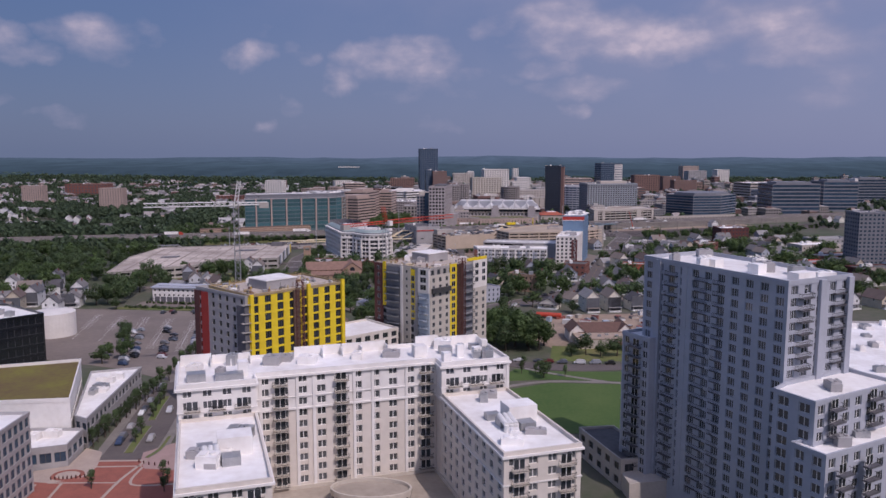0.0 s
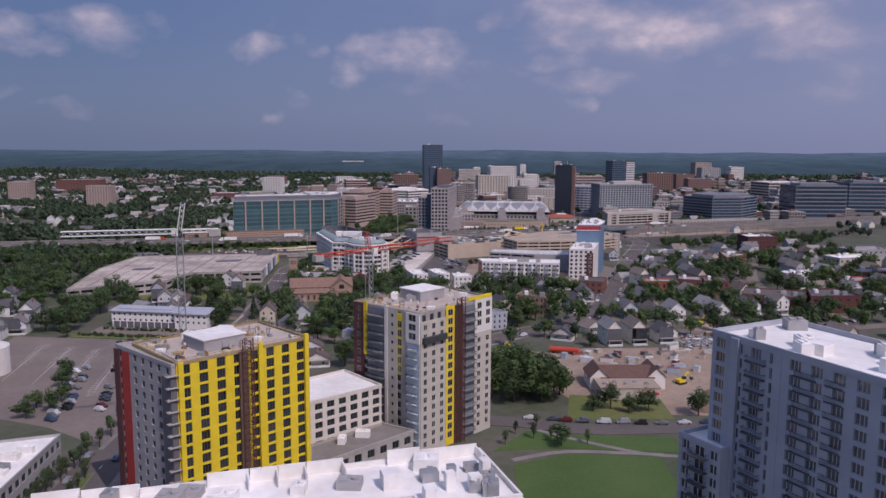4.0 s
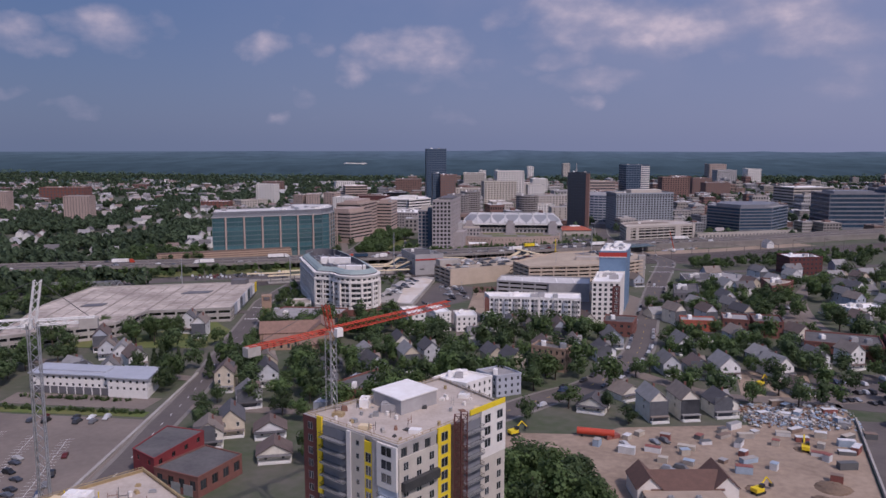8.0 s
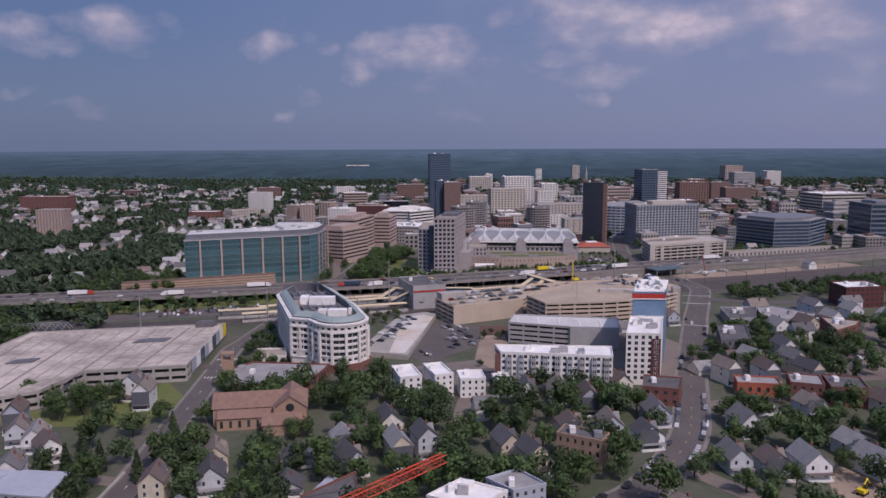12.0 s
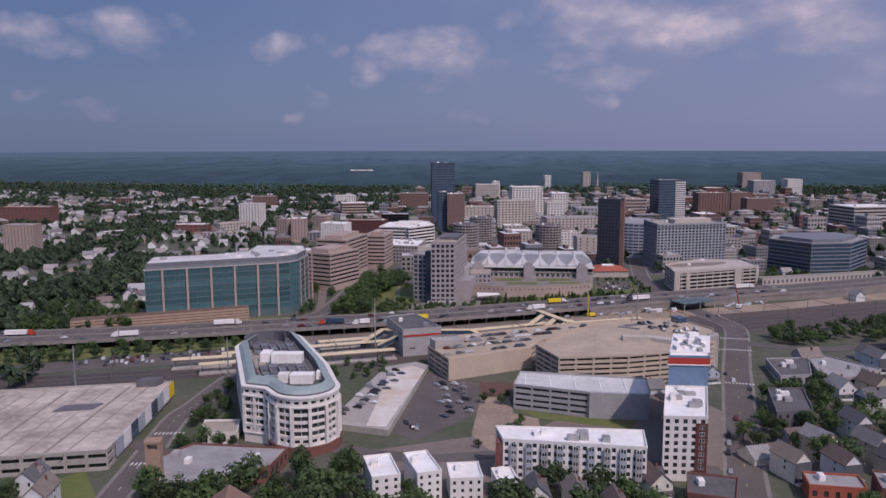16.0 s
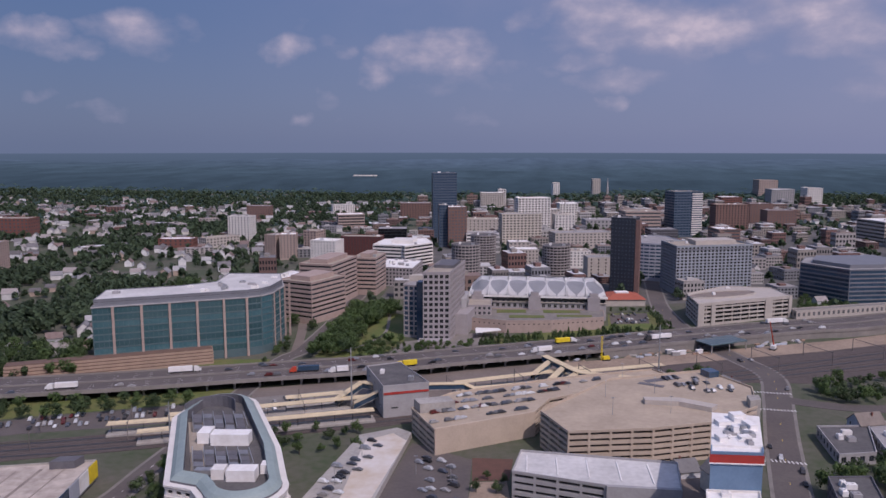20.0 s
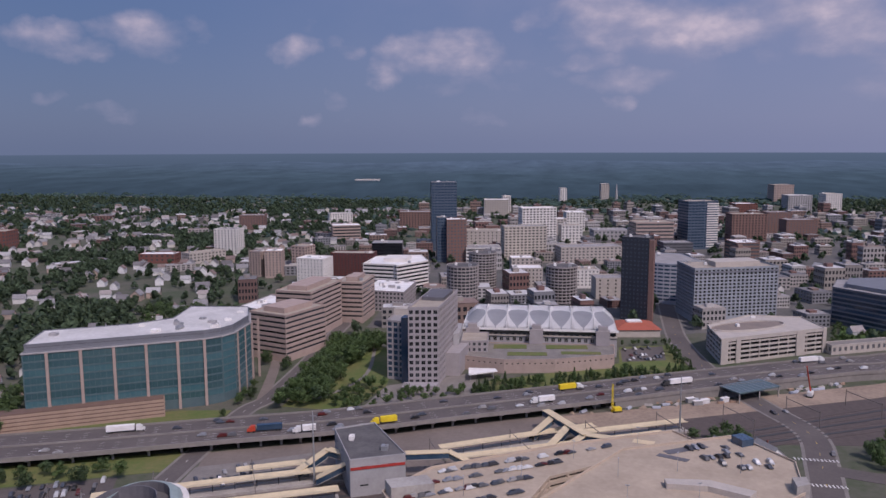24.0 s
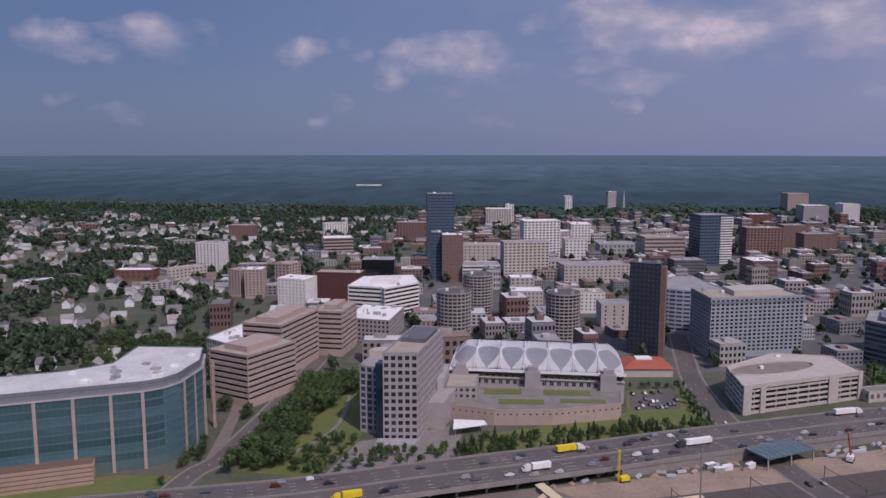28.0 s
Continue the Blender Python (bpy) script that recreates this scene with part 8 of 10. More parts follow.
# ---------------------------------------------------------------- yard, shops and houses between the towers and the station
M_TANFELT = mat("tan_roof_felt", (0.40, 0.31, 0.235), (0.31, 0.24, 0.18), 0.3, 0.9)
M_DTILE = mat("dark_brown_tile", (0.155, 0.088, 0.068), (0.115, 0.068, 0.054), 0.5, 0.9)
hall = thing("gabled_hall", 54, 374, 0, 4, "low hall with brown gabled roof", "building")
bm = bmesh.new()
gabled_wall(bm, 0, 0, 13, 22, 5, 8.5)
w = part("wall", bm, M_LIMEST, hall)
bm = bmesh.new()
gable(bm, 0, 0, 13, 22, 5, 8.5)
r = part("roof", bm, M_DTILE, hall)
w.matrix_basis = r.matrix_basis = pose(0, 13, 0, 0, 0, -90)
r.matrix_basis = pose(0, 13, 0, 0, 0, -90)
bm = bmesh.new()
box(bm, -3, -13, -1, 21, 0, 4.4)
part("flat_annex", bm, M_TPANEL, hall)
bm = bmesh.new()
box(bm, -3.2, -13.2, 4.4, 21.2, 0.2, 4.9)
part("annex_roof", bm, M_TANFELT, hall)
for q, ln in ((-4.5, 12), (19.5, 13)):
    bm = bmesh.new()
    gabled_wall(bm, 0, -1, 7.5, ln, 5.4, 9.0)
    w = part("cross_wing", bm, M_LIMEST, hall)
    bm = bmesh.new()
    gable(bm, 0, -1, 7.5, ln, 5.4, 9.0)
    r = part("cross_roof", bm, M_DTILE, hall)
    w.matrix_basis, r.matrix_basis = pose(q, 1, 0), pose(q, 1, 0)
bm = bmesh.new()
box(bm, 13, -14.6, 2.4, 20, -13.0, 3.0)
part("awning", bm, M_RED, hall, "red fabric awning")
for q in range(5):
    bm = bmesh.new()
    hvac(bm, -1 + 4.2 * q, -9 + 2.5 * (q % 2), 4.9, 1.6, 1.2, 0.8)
    part("roof_unit", bm, M_METAL, hall)
FOOT.append([(50, 358), (80, 360), (78, 392), (52, 390)])
BOUNDS.append((48, 80, 358, 392, FOOT[-1]))
M_LIME = palette("yard_paint", [(0.66, 0.65, 0.63), (0.36, 0.44, 0.52), (0.35, 0.34, 0.33), (0.50, 0.44, 0.36), (0.72, 0.71, 0.70), (0.24, 0.17, 0.13), (0.13, 0.13, 0.13), (0.28, 0.10, 0.08), (0.40, 0.36, 0.32)])
rng = random.Random(77)
for k in range(120):
    x, y = rng.uniform(40, 152), rng.uniform(392, 468)
    if inside([(40, 428), (112, 442), (110, 468), (152, 474), (146, 425), (120, 392), (84, 396), (50, 400)], x, y) and free(x, y, 2.5):
        take(x, y, 2.5)
        ob = thing("container" if k % 3 else "skip", x, y, 0, rng.uniform(-30, 60), "painted steel site container on bare earth" if k % 3 else "open steel skip on bare earth", "container", "yard containers")
        bm = bmesh.new()
        ln, wd, h = rng.uniform(2.5, 6.5), 2.4, rng.uniform(1.2, 2.6)
        box(bm, 0, 0, -0.1, ln, wd, h)
        bmesh.ops.inset_individual(bm, faces=bm.faces[:], thickness=0.14, depth=-0.06)
        part("body", bm, M_LIME, ob)
        bm = bmesh.new()
        box(bm, -0.05, -0.05, h, ln + 0.05, wd + 0.05, h + 0.12)
        part("lid", bm, M_LIME, ob)
bm = bmesh.new()
for k in range(1300):
    x, y = rng.gauss(128, 14), rng.gauss(455, 8)
    if inside([(106, 443), (152, 440), (156, 474), (108, 468)], x, y):
        s = rng.uniform(0.25, 0.85)
        v = box(bm, -s, -s * rng.uniform(0.2, 1), 0, s, s * rng.uniform(0.2, 1), s * rng.uniform(0.3, 1.0))
        bmesh.ops.transform(bm, matrix=pose(x, y, rng.uniform(-0.2, 0.8), rng.uniform(-20, 20), rng.uniform(-20, 20), rng.uniform(0, 180)), verts=v)
M_SCRAP = palette("scrap_paint", [(0.30, 0.38, 0.48), (0.55, 0.55, 0.55), (0.25, 0.14, 0.09), (0.16, 0.16, 0.17), (0.42, 0.50, 0.58), (0.55, 0.48, 0.40), (0.30, 0.29, 0.28)], 0.6, island=True)
solo("scrap_heap", bm, M_SCRAP, "heaps of blue-grey and rusty scrap metal", "scrap", "stuff")
tk = thing("tank_trailer", 38, 431, 0, -12, "long red cylindrical tank trailer", "trailer")
bm = bmesh.new()
tube(bm, (0, 0, 2.0), (14, 0, 2.0), 1.35, seg=16)
part("tank", bm, M_REDMETAL, tk)
bm = bmesh.new()
box(bm, 1, -1, 0.4, 13, 1, 0.9)
part("chassis", bm, M_DMETAL, tk)
for q in (2, 11, 12.4):
    bm = bmesh.new()
    tube(bm, (q, -1.1, 0.5), (q, 1.1, 0.5), 0.5, seg=10)
    part("wheel", bm, M_RUBBER, tk)
for x, y, rz in ((89.7, 384, 30), (119, 420, 70), (100, 368, 10), (14, 430, 35), (130, 497, 40)):
    ex = thing("excavator", x, y, 0, rz, "yellow tracked excavator on bare earth", "excavator", "yard machines")
    for q in (-1.3, 0.7):
        bm = bmesh.new()
        box(bm, -2, q, -0.05, 2, q + 0.6, 0.9)
        part("track", bm, M_RUBBER, ex)
    bm = bmesh.new()
    box(bm, -2.2, -1.3, 0.95, 1.2, 1.3, 2.2)
    part("body", bm, M_YELLOW, ex)
    bm = bmesh.new()
    box(bm, 0.0, -1.25, 2.2, 1.5, 0, 3.3)
    part("cab", bm, M_BLACK, ex)
    bm = bmesh.new()
    tube(bm, (1, 0.5, 1.8), (4, 0.5, 4.6), 0.28, seg=6), tube(bm, (4, 0.5, 4.6), (6.4, 0.5, 2.0), 0.22, seg=6)
    part("boom", bm, M_YELLOW, ex)
    bm = bmesh.new()
    box(bm, 5.8, 0, 0.9, 7.0, 1.1, 2.0)
    part("bucket", bm, M_DMETAL, ex)
    take(x, y, 5)

building("brick_flats", "plain brown brick walk-up flats", "apartment building", [(26, 520), (42, 512), (46, 520), (30, 529)], 11, 3, M_CBRICK, bay=3, win=0.35, tall=0.5, roof=M_ROOFD, units=2)
building("white_flats", "white three-storey flat-roofed flats", "apartment building", [(-19.8, 466.5), (-4.8, 459.3), (6.0, 471.2), (-9.4, 479.5)], 10, 3, M_WHITE, bay=3.2, win=0.35, tall=0.5, roof=M_ROOFW, units=3)
building("white_flats", "pale three-storey flat-roofed flats", "apartment building", [(-39, 440), (-20, 432), (-7, 447), (-23, 457)], 9, 3, M_WHITE, bay=3.2, win=0.35, tall=0.5, roof=M_ROOFO, units=3)
building("white_flats", "grey flat-roofed house with pale walls", "apartment building", [(-1, 482.5), (8, 473.5), (19, 479), (10, 490.5)], 9, 3, M_BLUEGREY, bay=3.2, win=0.35, tall=0.5, roof=M_ROOFG, units=1)
shed_b = building("brick_shed", "orange brick shed with dark roof", "building", [(-60, 456), (-42, 466), (-47, 492), (-62, 472)], 6, 2, M_BRICK, bay=5, win=0.3, tall=0.3, roof=M_ROOFD, units=1)
add_box("lean_to", shed_b, [(-68, 450), (-62.5, 450), (-52, 490), (-57, 493)], 0, 4.6, M_BLUEGREY, "long grey-blue metal lean-to")
building("white_flats", "white flats with red stair gable", "apartment building", rect((-42, 586.5), (-32, 590), 20), 11, 4, M_WHITE, bay=3.2, win=0.35, tall=0.5, roof=M_ROOFW, units=1)
building("white_flats", "white stepped flat-roofed flats", "apartment building", rect((-25.8, 591), (-17, 594.5), 20), 11, 4, M_WHITE, bay=3.2, win=0.35, tall=0.5, roof=M_ROOFW, units=1)
building("white_flats", "white balconied flats with flat roof", "apartment building", rect((-13.6, 592), (-1.5, 594), 14), 9, 3, M_WHITE, bay=3.2, win=0.35, tall=0.5, roof=M_ROOFW, units=1)
building("white_flats", "small white flat-roofed house", "apartment building", rect((4, 592.8), (11.7, 594.5), 12), 8, 3, M_WHITE, bay=3.2, win=0.35, tall=0.5, roof=M_ROOFW, units=1)
building("brick_shop", "low maroon brick corner shop", "shop", [(72, 588), (88, 584), (94, 602), (76, 606)], 8, 2, M_BRICK, bay=4, win=0.4, tall=0.4, roof=M_ROOFD, units=1)
building("red_shop", "bright orange-red painted shop", "shop", [(120, 602), (140, 600), (142, 612), (122, 614)], 6, 1, M_REDTILE, bay=4, win=0.4, tall=0.4, roof=M_ROOFG, units=1)
building("brick_shop", "two-storey red brick shop", "shop", [(142, 594), (156, 590), (160, 606), (146, 610)], 9, 2, M_BRICK, bay=3.5, win=0.35, tall=0.4, roof=M_ROOFG, units=1)
building("brick_shop", "two-storey red brick shop", "shop", [(158, 588), (174, 586), (178, 604), (162, 608)], 9, 2, M_BRICK, bay=3.5, win=0.35, tall=0.4, roof=M_ROOFD, units=1)
building("brick_store", "broad brown brick store", "shop", [(170, 548), (205, 536), (214, 560), (180, 572)], 8, 2, M_BRICK, bay=5, win=0.3, tall=0.3, roof=M_ROOFD, units=3)
building("brick_store", "dark brick corner store", "shop", [(206, 532), (238, 536), (234, 560), (214, 556)], 10, 2, M_MAROON, bay=5, win=0.3, tall=0.3, roof=M_ROOFD, units=3)
building("dark_flats", "dark shingled flats with white dormers", "apartment building", [(134, 676), (152, 680), (160, 714), (142, 712)], 8, 2, M_DGREY, bay=4, win=0.4, tall=0.5, roof=M_ROOFD, units=4)
building("strip_shops", "long flat grey shop strip", "shop", [(160, 744), (178, 748), (190, 783), (164, 780)], 5, 1, M_GREY, bay=5, roof=M_ROOFD, units=3)
building("strip_shops", "long flat grey warehouse strip", "shop", [(182, 742), (206, 746), (222, 762), (196, 796), (190, 784)], 5, 1, M_GREY, bay=5, roof=M_ROOFG, units=3)
building("brick_hotel", "red brick building with white trim", "building", [(205, 690), (222, 704), (230, 716), (210, 726)], 11, 3, M_BRICK, bay=3.5, win=0.45, tall=0.5, roof=M_ROOFTAN, units=4)
building("brick_hotel", "maroon office with white roof", "building", [(262, 806), (292, 812), (290, 836), (260, 830)], 15, 4, M_MAROON, bay=4, win=0.5, tall=0.4, roof=M_ROOFW, units=3)
for a, b, dep, h, wl, rf, lb in (((236, 640), (262, 646), 14, 6, M_WHITE, M_ROOFW, "low white shed with white roof"), ((262, 600), (284, 606), 16, 8, M_RED, M_ROOFG, "red painted low workshop building"), ((288, 640), (330, 650), 18, 8, M_BRICK, M_ROOFG, "long low red brick workshop"), ((286, 560), (320, 570), 20, 9, M_MAROON, M_ROOFD, "dark brick low workshop"), ((300, 700), (340, 712), 20, 10, M_STONE, M_ROOFW, "pale flat-roofed workshop block"), ((340, 760), (380, 770), 22, 9, M_GREY, M_ROOFG, "grey flat-roofed depot hall"), ((344, 590), (376, 600), 20, 10, M_BRICK, M_ROOFG, "red brick low factory hall")):
    building("workshop", lb, "building", rect(a, b, dep), h, 2, wl, bay=5, win=0.35, tall=0.35, roof=rf, units=2, single=20)
BOUNDS = [(min(p[0] for p in f), max(p[0] for p in f), min(p[1] for p in f), max(p[1] for p in f), f) for f in FOOT]

# dark grey that paints the three house fronts as shaded
M_FRONTSHADE = mat("shaded_front_siding", (0.115, 0.118, 0.13), (0.085, 0.088, 0.098), 0.5, 0.85)
for x, y, rz, k, lb in ((68.5, 446, 12, 4, "dark-roofed three-storey house with white sides"), (81.5, 449, 10, 4, "dark-roofed three-storey house with white sides"), (96, 453, 12, 3, "white flat-fronted house with porch")):
    ob = house(x, y, rz, k, lb)
    take(x + 4, y + 6, 8), take(x + 4, y - 4, 5)
    bm = bmesh.new()
    box(bm, 0.12, -0.24, 0.2, 7.88, -0.06, 8.6)
    part("front_cladding", bm, M_FRONTSHADE, ob, "dark panel painting shade on the house front")
FRONTS = ((-154.7, 467.4, 20, 1), (-184, 504.5, 20, 4), (-181.1, 517.5, 20, 0), (-96.1, 454.2, 20, 3), (-96.6, 484.2, 20, 1), (-93.4, 422.3, 18, 1), (-98, 410.6, 18, 3), (-70.7, 399.9, 15, 5), (-36.6, 484.6, 22, 0), (-32.5, 510.8, 22, 4), (-23.2, 519.7, 22, 2), (-10.6, 543, 13, 0), (18.7, 505.5, 25, 2), (46.8, 456.5, -20, 5), (73.7, 558.7, 5, 1), (51.5, 543.6, 5, 0), (93.1, 510.9, 8, 0), (105.7, 506.9, 8, 3), (119.6, 507.7, 8, 1), (-73, 510, 10, 5), (-70.6, 484.7, 10, 5), (45.7, 570.8, 4, 4), (33.3, 586.9, 4, 0), (18.7, 587.8, 4, 0), (109.7, 548.5, 10, 1), (-160.5, 568.3, 10, 4), (-170.6, 493.2, 20, 2), (-192.1, 524, 20, 0))
WIDTHS = (8.8, 10, 8.4, 10.5, 8, 12)
for x, y, rz, k in FRONTS:
    c, q = math.cos(radians(rz)), math.sin(radians(rz))
    if clear(x - 5 * q, y + 5 * c, 2.5):
        house(x - c * WIDTHS[k] / 2, y - q * WIDTHS[k] / 2, rz, k), take(x - 6 * q, y + 6 * c, 8)
HOUSE_SPOTS = ((-206, 536, 20, 4), (-190, 514, 60, 2), (-190, 500, 15, 1), (-177, 486, 20, 0), (-170, 474, 15, 4), (-108, 484, 25, 1), (-176, 580, 5, 2), (-80, 500, 10, 5), (-74, 520, 5, 0), (-190, 486, 60, 3), (-191, 530, 20, 1), (-172, 506, 40, 0), (-180, 528, 60, 3), (-106, 502, 20, 0), (-98, 467, 15, 1), (-98, 439, 15, 3), (-118, 474, 10, 2), (-37, 485, 30, 2), (-33, 511, 28, 0), (-24, 521, 25, 1), (-66, 472, 40, 5), (-8, 577, 5, 4), (-14, 547, 10, 0), (18, 496, 30, 2), (34, 588, 0, 2), (46, 577, 5, 4), (55, 548, 10, 0), (71, 566, 8, 1), (90, 512, 20, 0), (112, 557, 15, 1), (108, 520, 20, 3), (117, 503, 15, 0), (48, 463, 35, 3), (62, 471, 30, 5), (178, 575, 20, 0), (192, 580, 15, 0), (17, 588, -3, 4), (60, 532, 12, 3), (182, 722, 10, 1), (-84, 420, 15, 5), (-66, 408, 20, 3), (-60, 430, 10, 5), (-52, 500, 30, 0), (-60, 520, 25, 3), (30, 540, 10, 3), (5, 520, 20, 0), (42, 556, 6, 1), (-45, 540, 20, 1))
for x, y, rz, k in HOUSE_SPOTS:
    if free(x + 4, y + 5, 5.5):
        house(x, y, rz, k), take(x + 4, y + 5, 7.5)
rng = random.Random(11)
for zone, step, chance in ((((96, 440), (330, 840)), 22, 0.72), (((-60, 395), (70, 600)), 17, 0.3), (((-330, 390), (-235, 520)), 20, 0.7)):
    (x0, y0), (x1, y1) = zone
    y = y0
    while y < y1:
        x = x0
        while x < x1:
            px, py = x + rng.uniform(-3, 3), y + rng.uniform(-3, 3)
            if rng.random() < chance and free(px + 4, py + 5, 7) and not inside([(-5, 340), (112, 340), (160, 420), (160, 520), (230, 520), (205, 450), (100, 446), (40, 436)], px, py) and not inside([(168, 680), (176, 622), (210, 630), (226, 700)], px, py) and not inside([(150, 850), (420, 900), (420, 860), (230, 800), (180, 806)], px, py):
                house(px, py, rng.choice((15, 18, 105, 22, -75)) + rng.uniform(-4, 4), rng.randrange(6)), take(px + 4, py + 5, 7.5)
            x += step
        y += step

# ---------------------------------------------------------------- trees
rng = random.Random(6)
SINGLE = ((-95, 455), (-80, 446), (-112, 442), (-72, 462), (-112, 460), (-88, 478), (-70, 440), (-104, 425), (3, 559), (16, 560), (37, 544), (28, 560), (75, 507), (83, 514), (90, 496), (99, 496), (109, 501), (130, 549), (138, 544), (152, 550), (162, 550), (158, 525), (38, 461), (54, 458), (60, 444), (133, 483), (152, 566), (137, 591), (134, 652), (118, 652), (114, 660), (144, 653), (164, 654),
          (-214, 516), (-209, 521), (-221, 580), (-188, 575), (-175, 576), (-153, 492), (-159, 514), (-145, 501), (-127, 493), (-129, 530), (-123, 511), (-120, 521), (-124, 553), (-81, 538), (-76, 540), (-72, 588), (-60, 496), (-55, 539), (-48, 545), (-46, 582), (-40, 546), (-29, 590), (-31, 541), (-30, 498))
for x, y in SINGLE:
    tree(x, y, rng.uniform(0.95, 1.3), 7 if (x, y) in ((-153, 492), (-145, 501), (-127, 493), (-129, 530), (-159, 514)) else None), take(x, y, 3.5)
for x, y, s in ((22, 364, 2.0), (17, 356, 1.7), (28, 366, 1.9), (36, 366, 1.5), (10, 378, 1.6), (22, 376, 1.9), (14, 394, 1.5), (34, 382, 1.5), (3, 370, 1.3), (28, 356, 1.4), (12, 370, 1.8), (30, 374, 1.7), (16, 384, 1.6), (33, 358, 1.6), (8, 358, 1.3), (26, 390, 1.4), (5, 385, 1.3)):
    tree(x, y, s), take(x, y, 6)
for x, y, s in ((54, 350, 1.1), (68, 348, 1.2), (86, 345, 1.2), (60, 346, 0.8), (47, 348, 0.7), (31, 312, 0.9), (28, 318, 0.6), (22, 318, 0.6), (40, 314, 0.6), (24, 330, 0.6), (16, 322, 0.55), (12, 312, 0.6)):
    tree(x, y, s, 8 if s < 0.7 else None), take(x, y, 2)
for k in range(13):
    tree(-119.3 - 0.5 * k, 230 + 9 * k, rng.uniform(0.75, 1.0), 8, group="street trees")
    if k < 7:
        tree(-120.0 - 0.5 * k, 234.5 + 9 * k, rng.uniform(0.6, 0.8), 8, group="street trees")
    if k > 7:
        tree(-103.3 - 0.62 * k, 228 + 9 * k, rng.uniform(0.6, 0.8), 8, group="street trees")
for x, y in ((-107.4, 234), (-108.6, 241), (-111.6, 258), (-113, 264), (-114.4, 271), (-115.4, 277), (-88, 208), (-85, 204), (-105, 200), (-84, 199)):
    tree(x, y, rng.uniform(0.55, 0.75), 8, group="street trees")
for x, y in ((-163, 326), (-158, 334), (-166, 338), (-160, 345), (-172, 372), (-170, 364), (-176, 378), (-212, 445)):
    tree(x, y, rng.uniform(0.8, 1.1)), take(x, y, 3)


def reserve(poly, step=5.0, r=3.6):
    """Keep an area free of trees."""
    x0, x1 = min(p[0] for p in poly), max(p[0] for p in poly)
    y0, y1 = min(p[1] for p in poly), max(p[1] for p in poly)
    for i in range(int((x1 - x0) / step) + 1):
        for j in range(int((y1 - y0) / step) + 1):
            x, y = x0 + i * step, y0 + j * step
            if inside(poly, x, y):
                take(x, y, r)


reserve([(-205, 438), (-138, 436), (-136, 470), (-205, 472)])
reserve([(-130, 524), (-72, 518), (-66, 562), (-128, 570)])
reserve([(-114, 640), (-58, 640), (-50, 612), (-84, 610), (-114, 628)])
reserve([(-232, 542), (-150, 546), (-146, 590), (-168, 606), (-206, 566), (-236, 560)])
reserve([(-215, 484), (-166, 476), (-168, 536), (-215, 545)])
reserve([(70, 556), (92, 548), (104, 600), (74, 612)])
for x, y in ((-196, 560), (-188, 566), (-182, 558), (-190, 552), (-178, 566)):
    tree(x, y, 1.5)


def grove(poly, n, lo, hi, r=3.0, kinds=None, seed=1, group="", keep=6):
    g = random.Random(seed)
    x0, x1 = min(p[0] for p in poly), max(p[0] for p in poly)
    y0, y1 = min(p[1] for p in poly), max(p[1] for p in poly)
    made = 0
    for _ in range(n * 12):
        x, y = g.uniform(x0, x1), g.uniform(y0, y1)
        if inside(poly, x, y) and free(x, y, r):
            tree(x, y, g.uniform(lo, hi), g.choice(kinds) if kinds else None, rng=g, group=group, single=made < keep), take(x, y, r)
            made += 1
            if made >= n:
                break


grove([(-62, 395), (70, 470), (72, 600), (-62, 620)], 84, 1.05, 1.75, 2.9, seed=1, keep=26)
grove([(-240, 450), (-62, 440), (-62, 640), (-240, 560)], 58, 1.1, 1.75, 3.0, seed=2, keep=26)
grove([(75, 440), (330, 520), (340, 840), (120, 640)], 150, 1.05, 1.75, 3.0, seed=3, keep=26)
grove([(118, 640), (170, 640), (180, 740), (140, 720)], 22, 0.8, 1.2, 3.0, seed=4)
grove([(182, 826), (330, 850), (430, 960), (200, 868)], 110, 0.7, 1.2, 2.4, seed=5)
grove([(-420, 440), (-245, 440), (-285, 620), (-290, 720), (-430, 700)], 260, 1.0, 1.5, 2.8, seed=6)
grove([(-124, 900), (-96, 905), (-100, 985), (-80, 1050), (-122, 1060)], 80, 1.0, 1.5, 2.8, kinds=(0, 1, 3, 6), seed=7, group="park trees", keep=20)
grove([(-94, 905), (-74, 905), (-66, 948), (-90, 950)], 16, 0.6, 0.9, 2.4, kinds=(0, 3, 6), seed=8, group="park trees")
grove([(-76, 905), (-12, 926), (-10, 946), (-56, 934), (-74, 930)], 22, 0.55, 0.85, 2.2, kinds=(0, 3, 6, 8), seed=21, group="court trees")
grove([(-10, 925), (92, 962), (140, 990), (138, 1006), (92, 990), (-8, 952)], 95, 0.6, 0.85, 1.5, kinds=(8, 0, 7), seed=9, group="trees along the highway")
grove([(132, 1010), (142, 1010), (142, 1075), (96, 1066), (96, 1060), (132, 1068)], 22, 0.5, 0.7, 2.0, kinds=(8, 1), seed=10)
grove([(-152, 880), (-146, 882), (-140, 990), (-148, 990)], 10, 0.6, 0.85, 2.4, seed=11)
grove([(260, 1075), (380, 1125), (400, 1170), (300, 1160)], 40, 0.5, 0.8, 2.5, seed=12)
grove([(-430, 742), (-276, 790), (-200, 815), (-160, 800), (-330, 735)], 60, 0.7, 1.1, 2.6, seed=13)
grove([(-330, 820), (-262, 845), (-275, 905), (-350, 900)], 70, 0.9, 1.4, 2.6, seed=14)
grove([(-140, 660), (-122, 660), (-140, 720), (-146, 712)], 12, 0.6, 0.9, 2.5, seed=15)
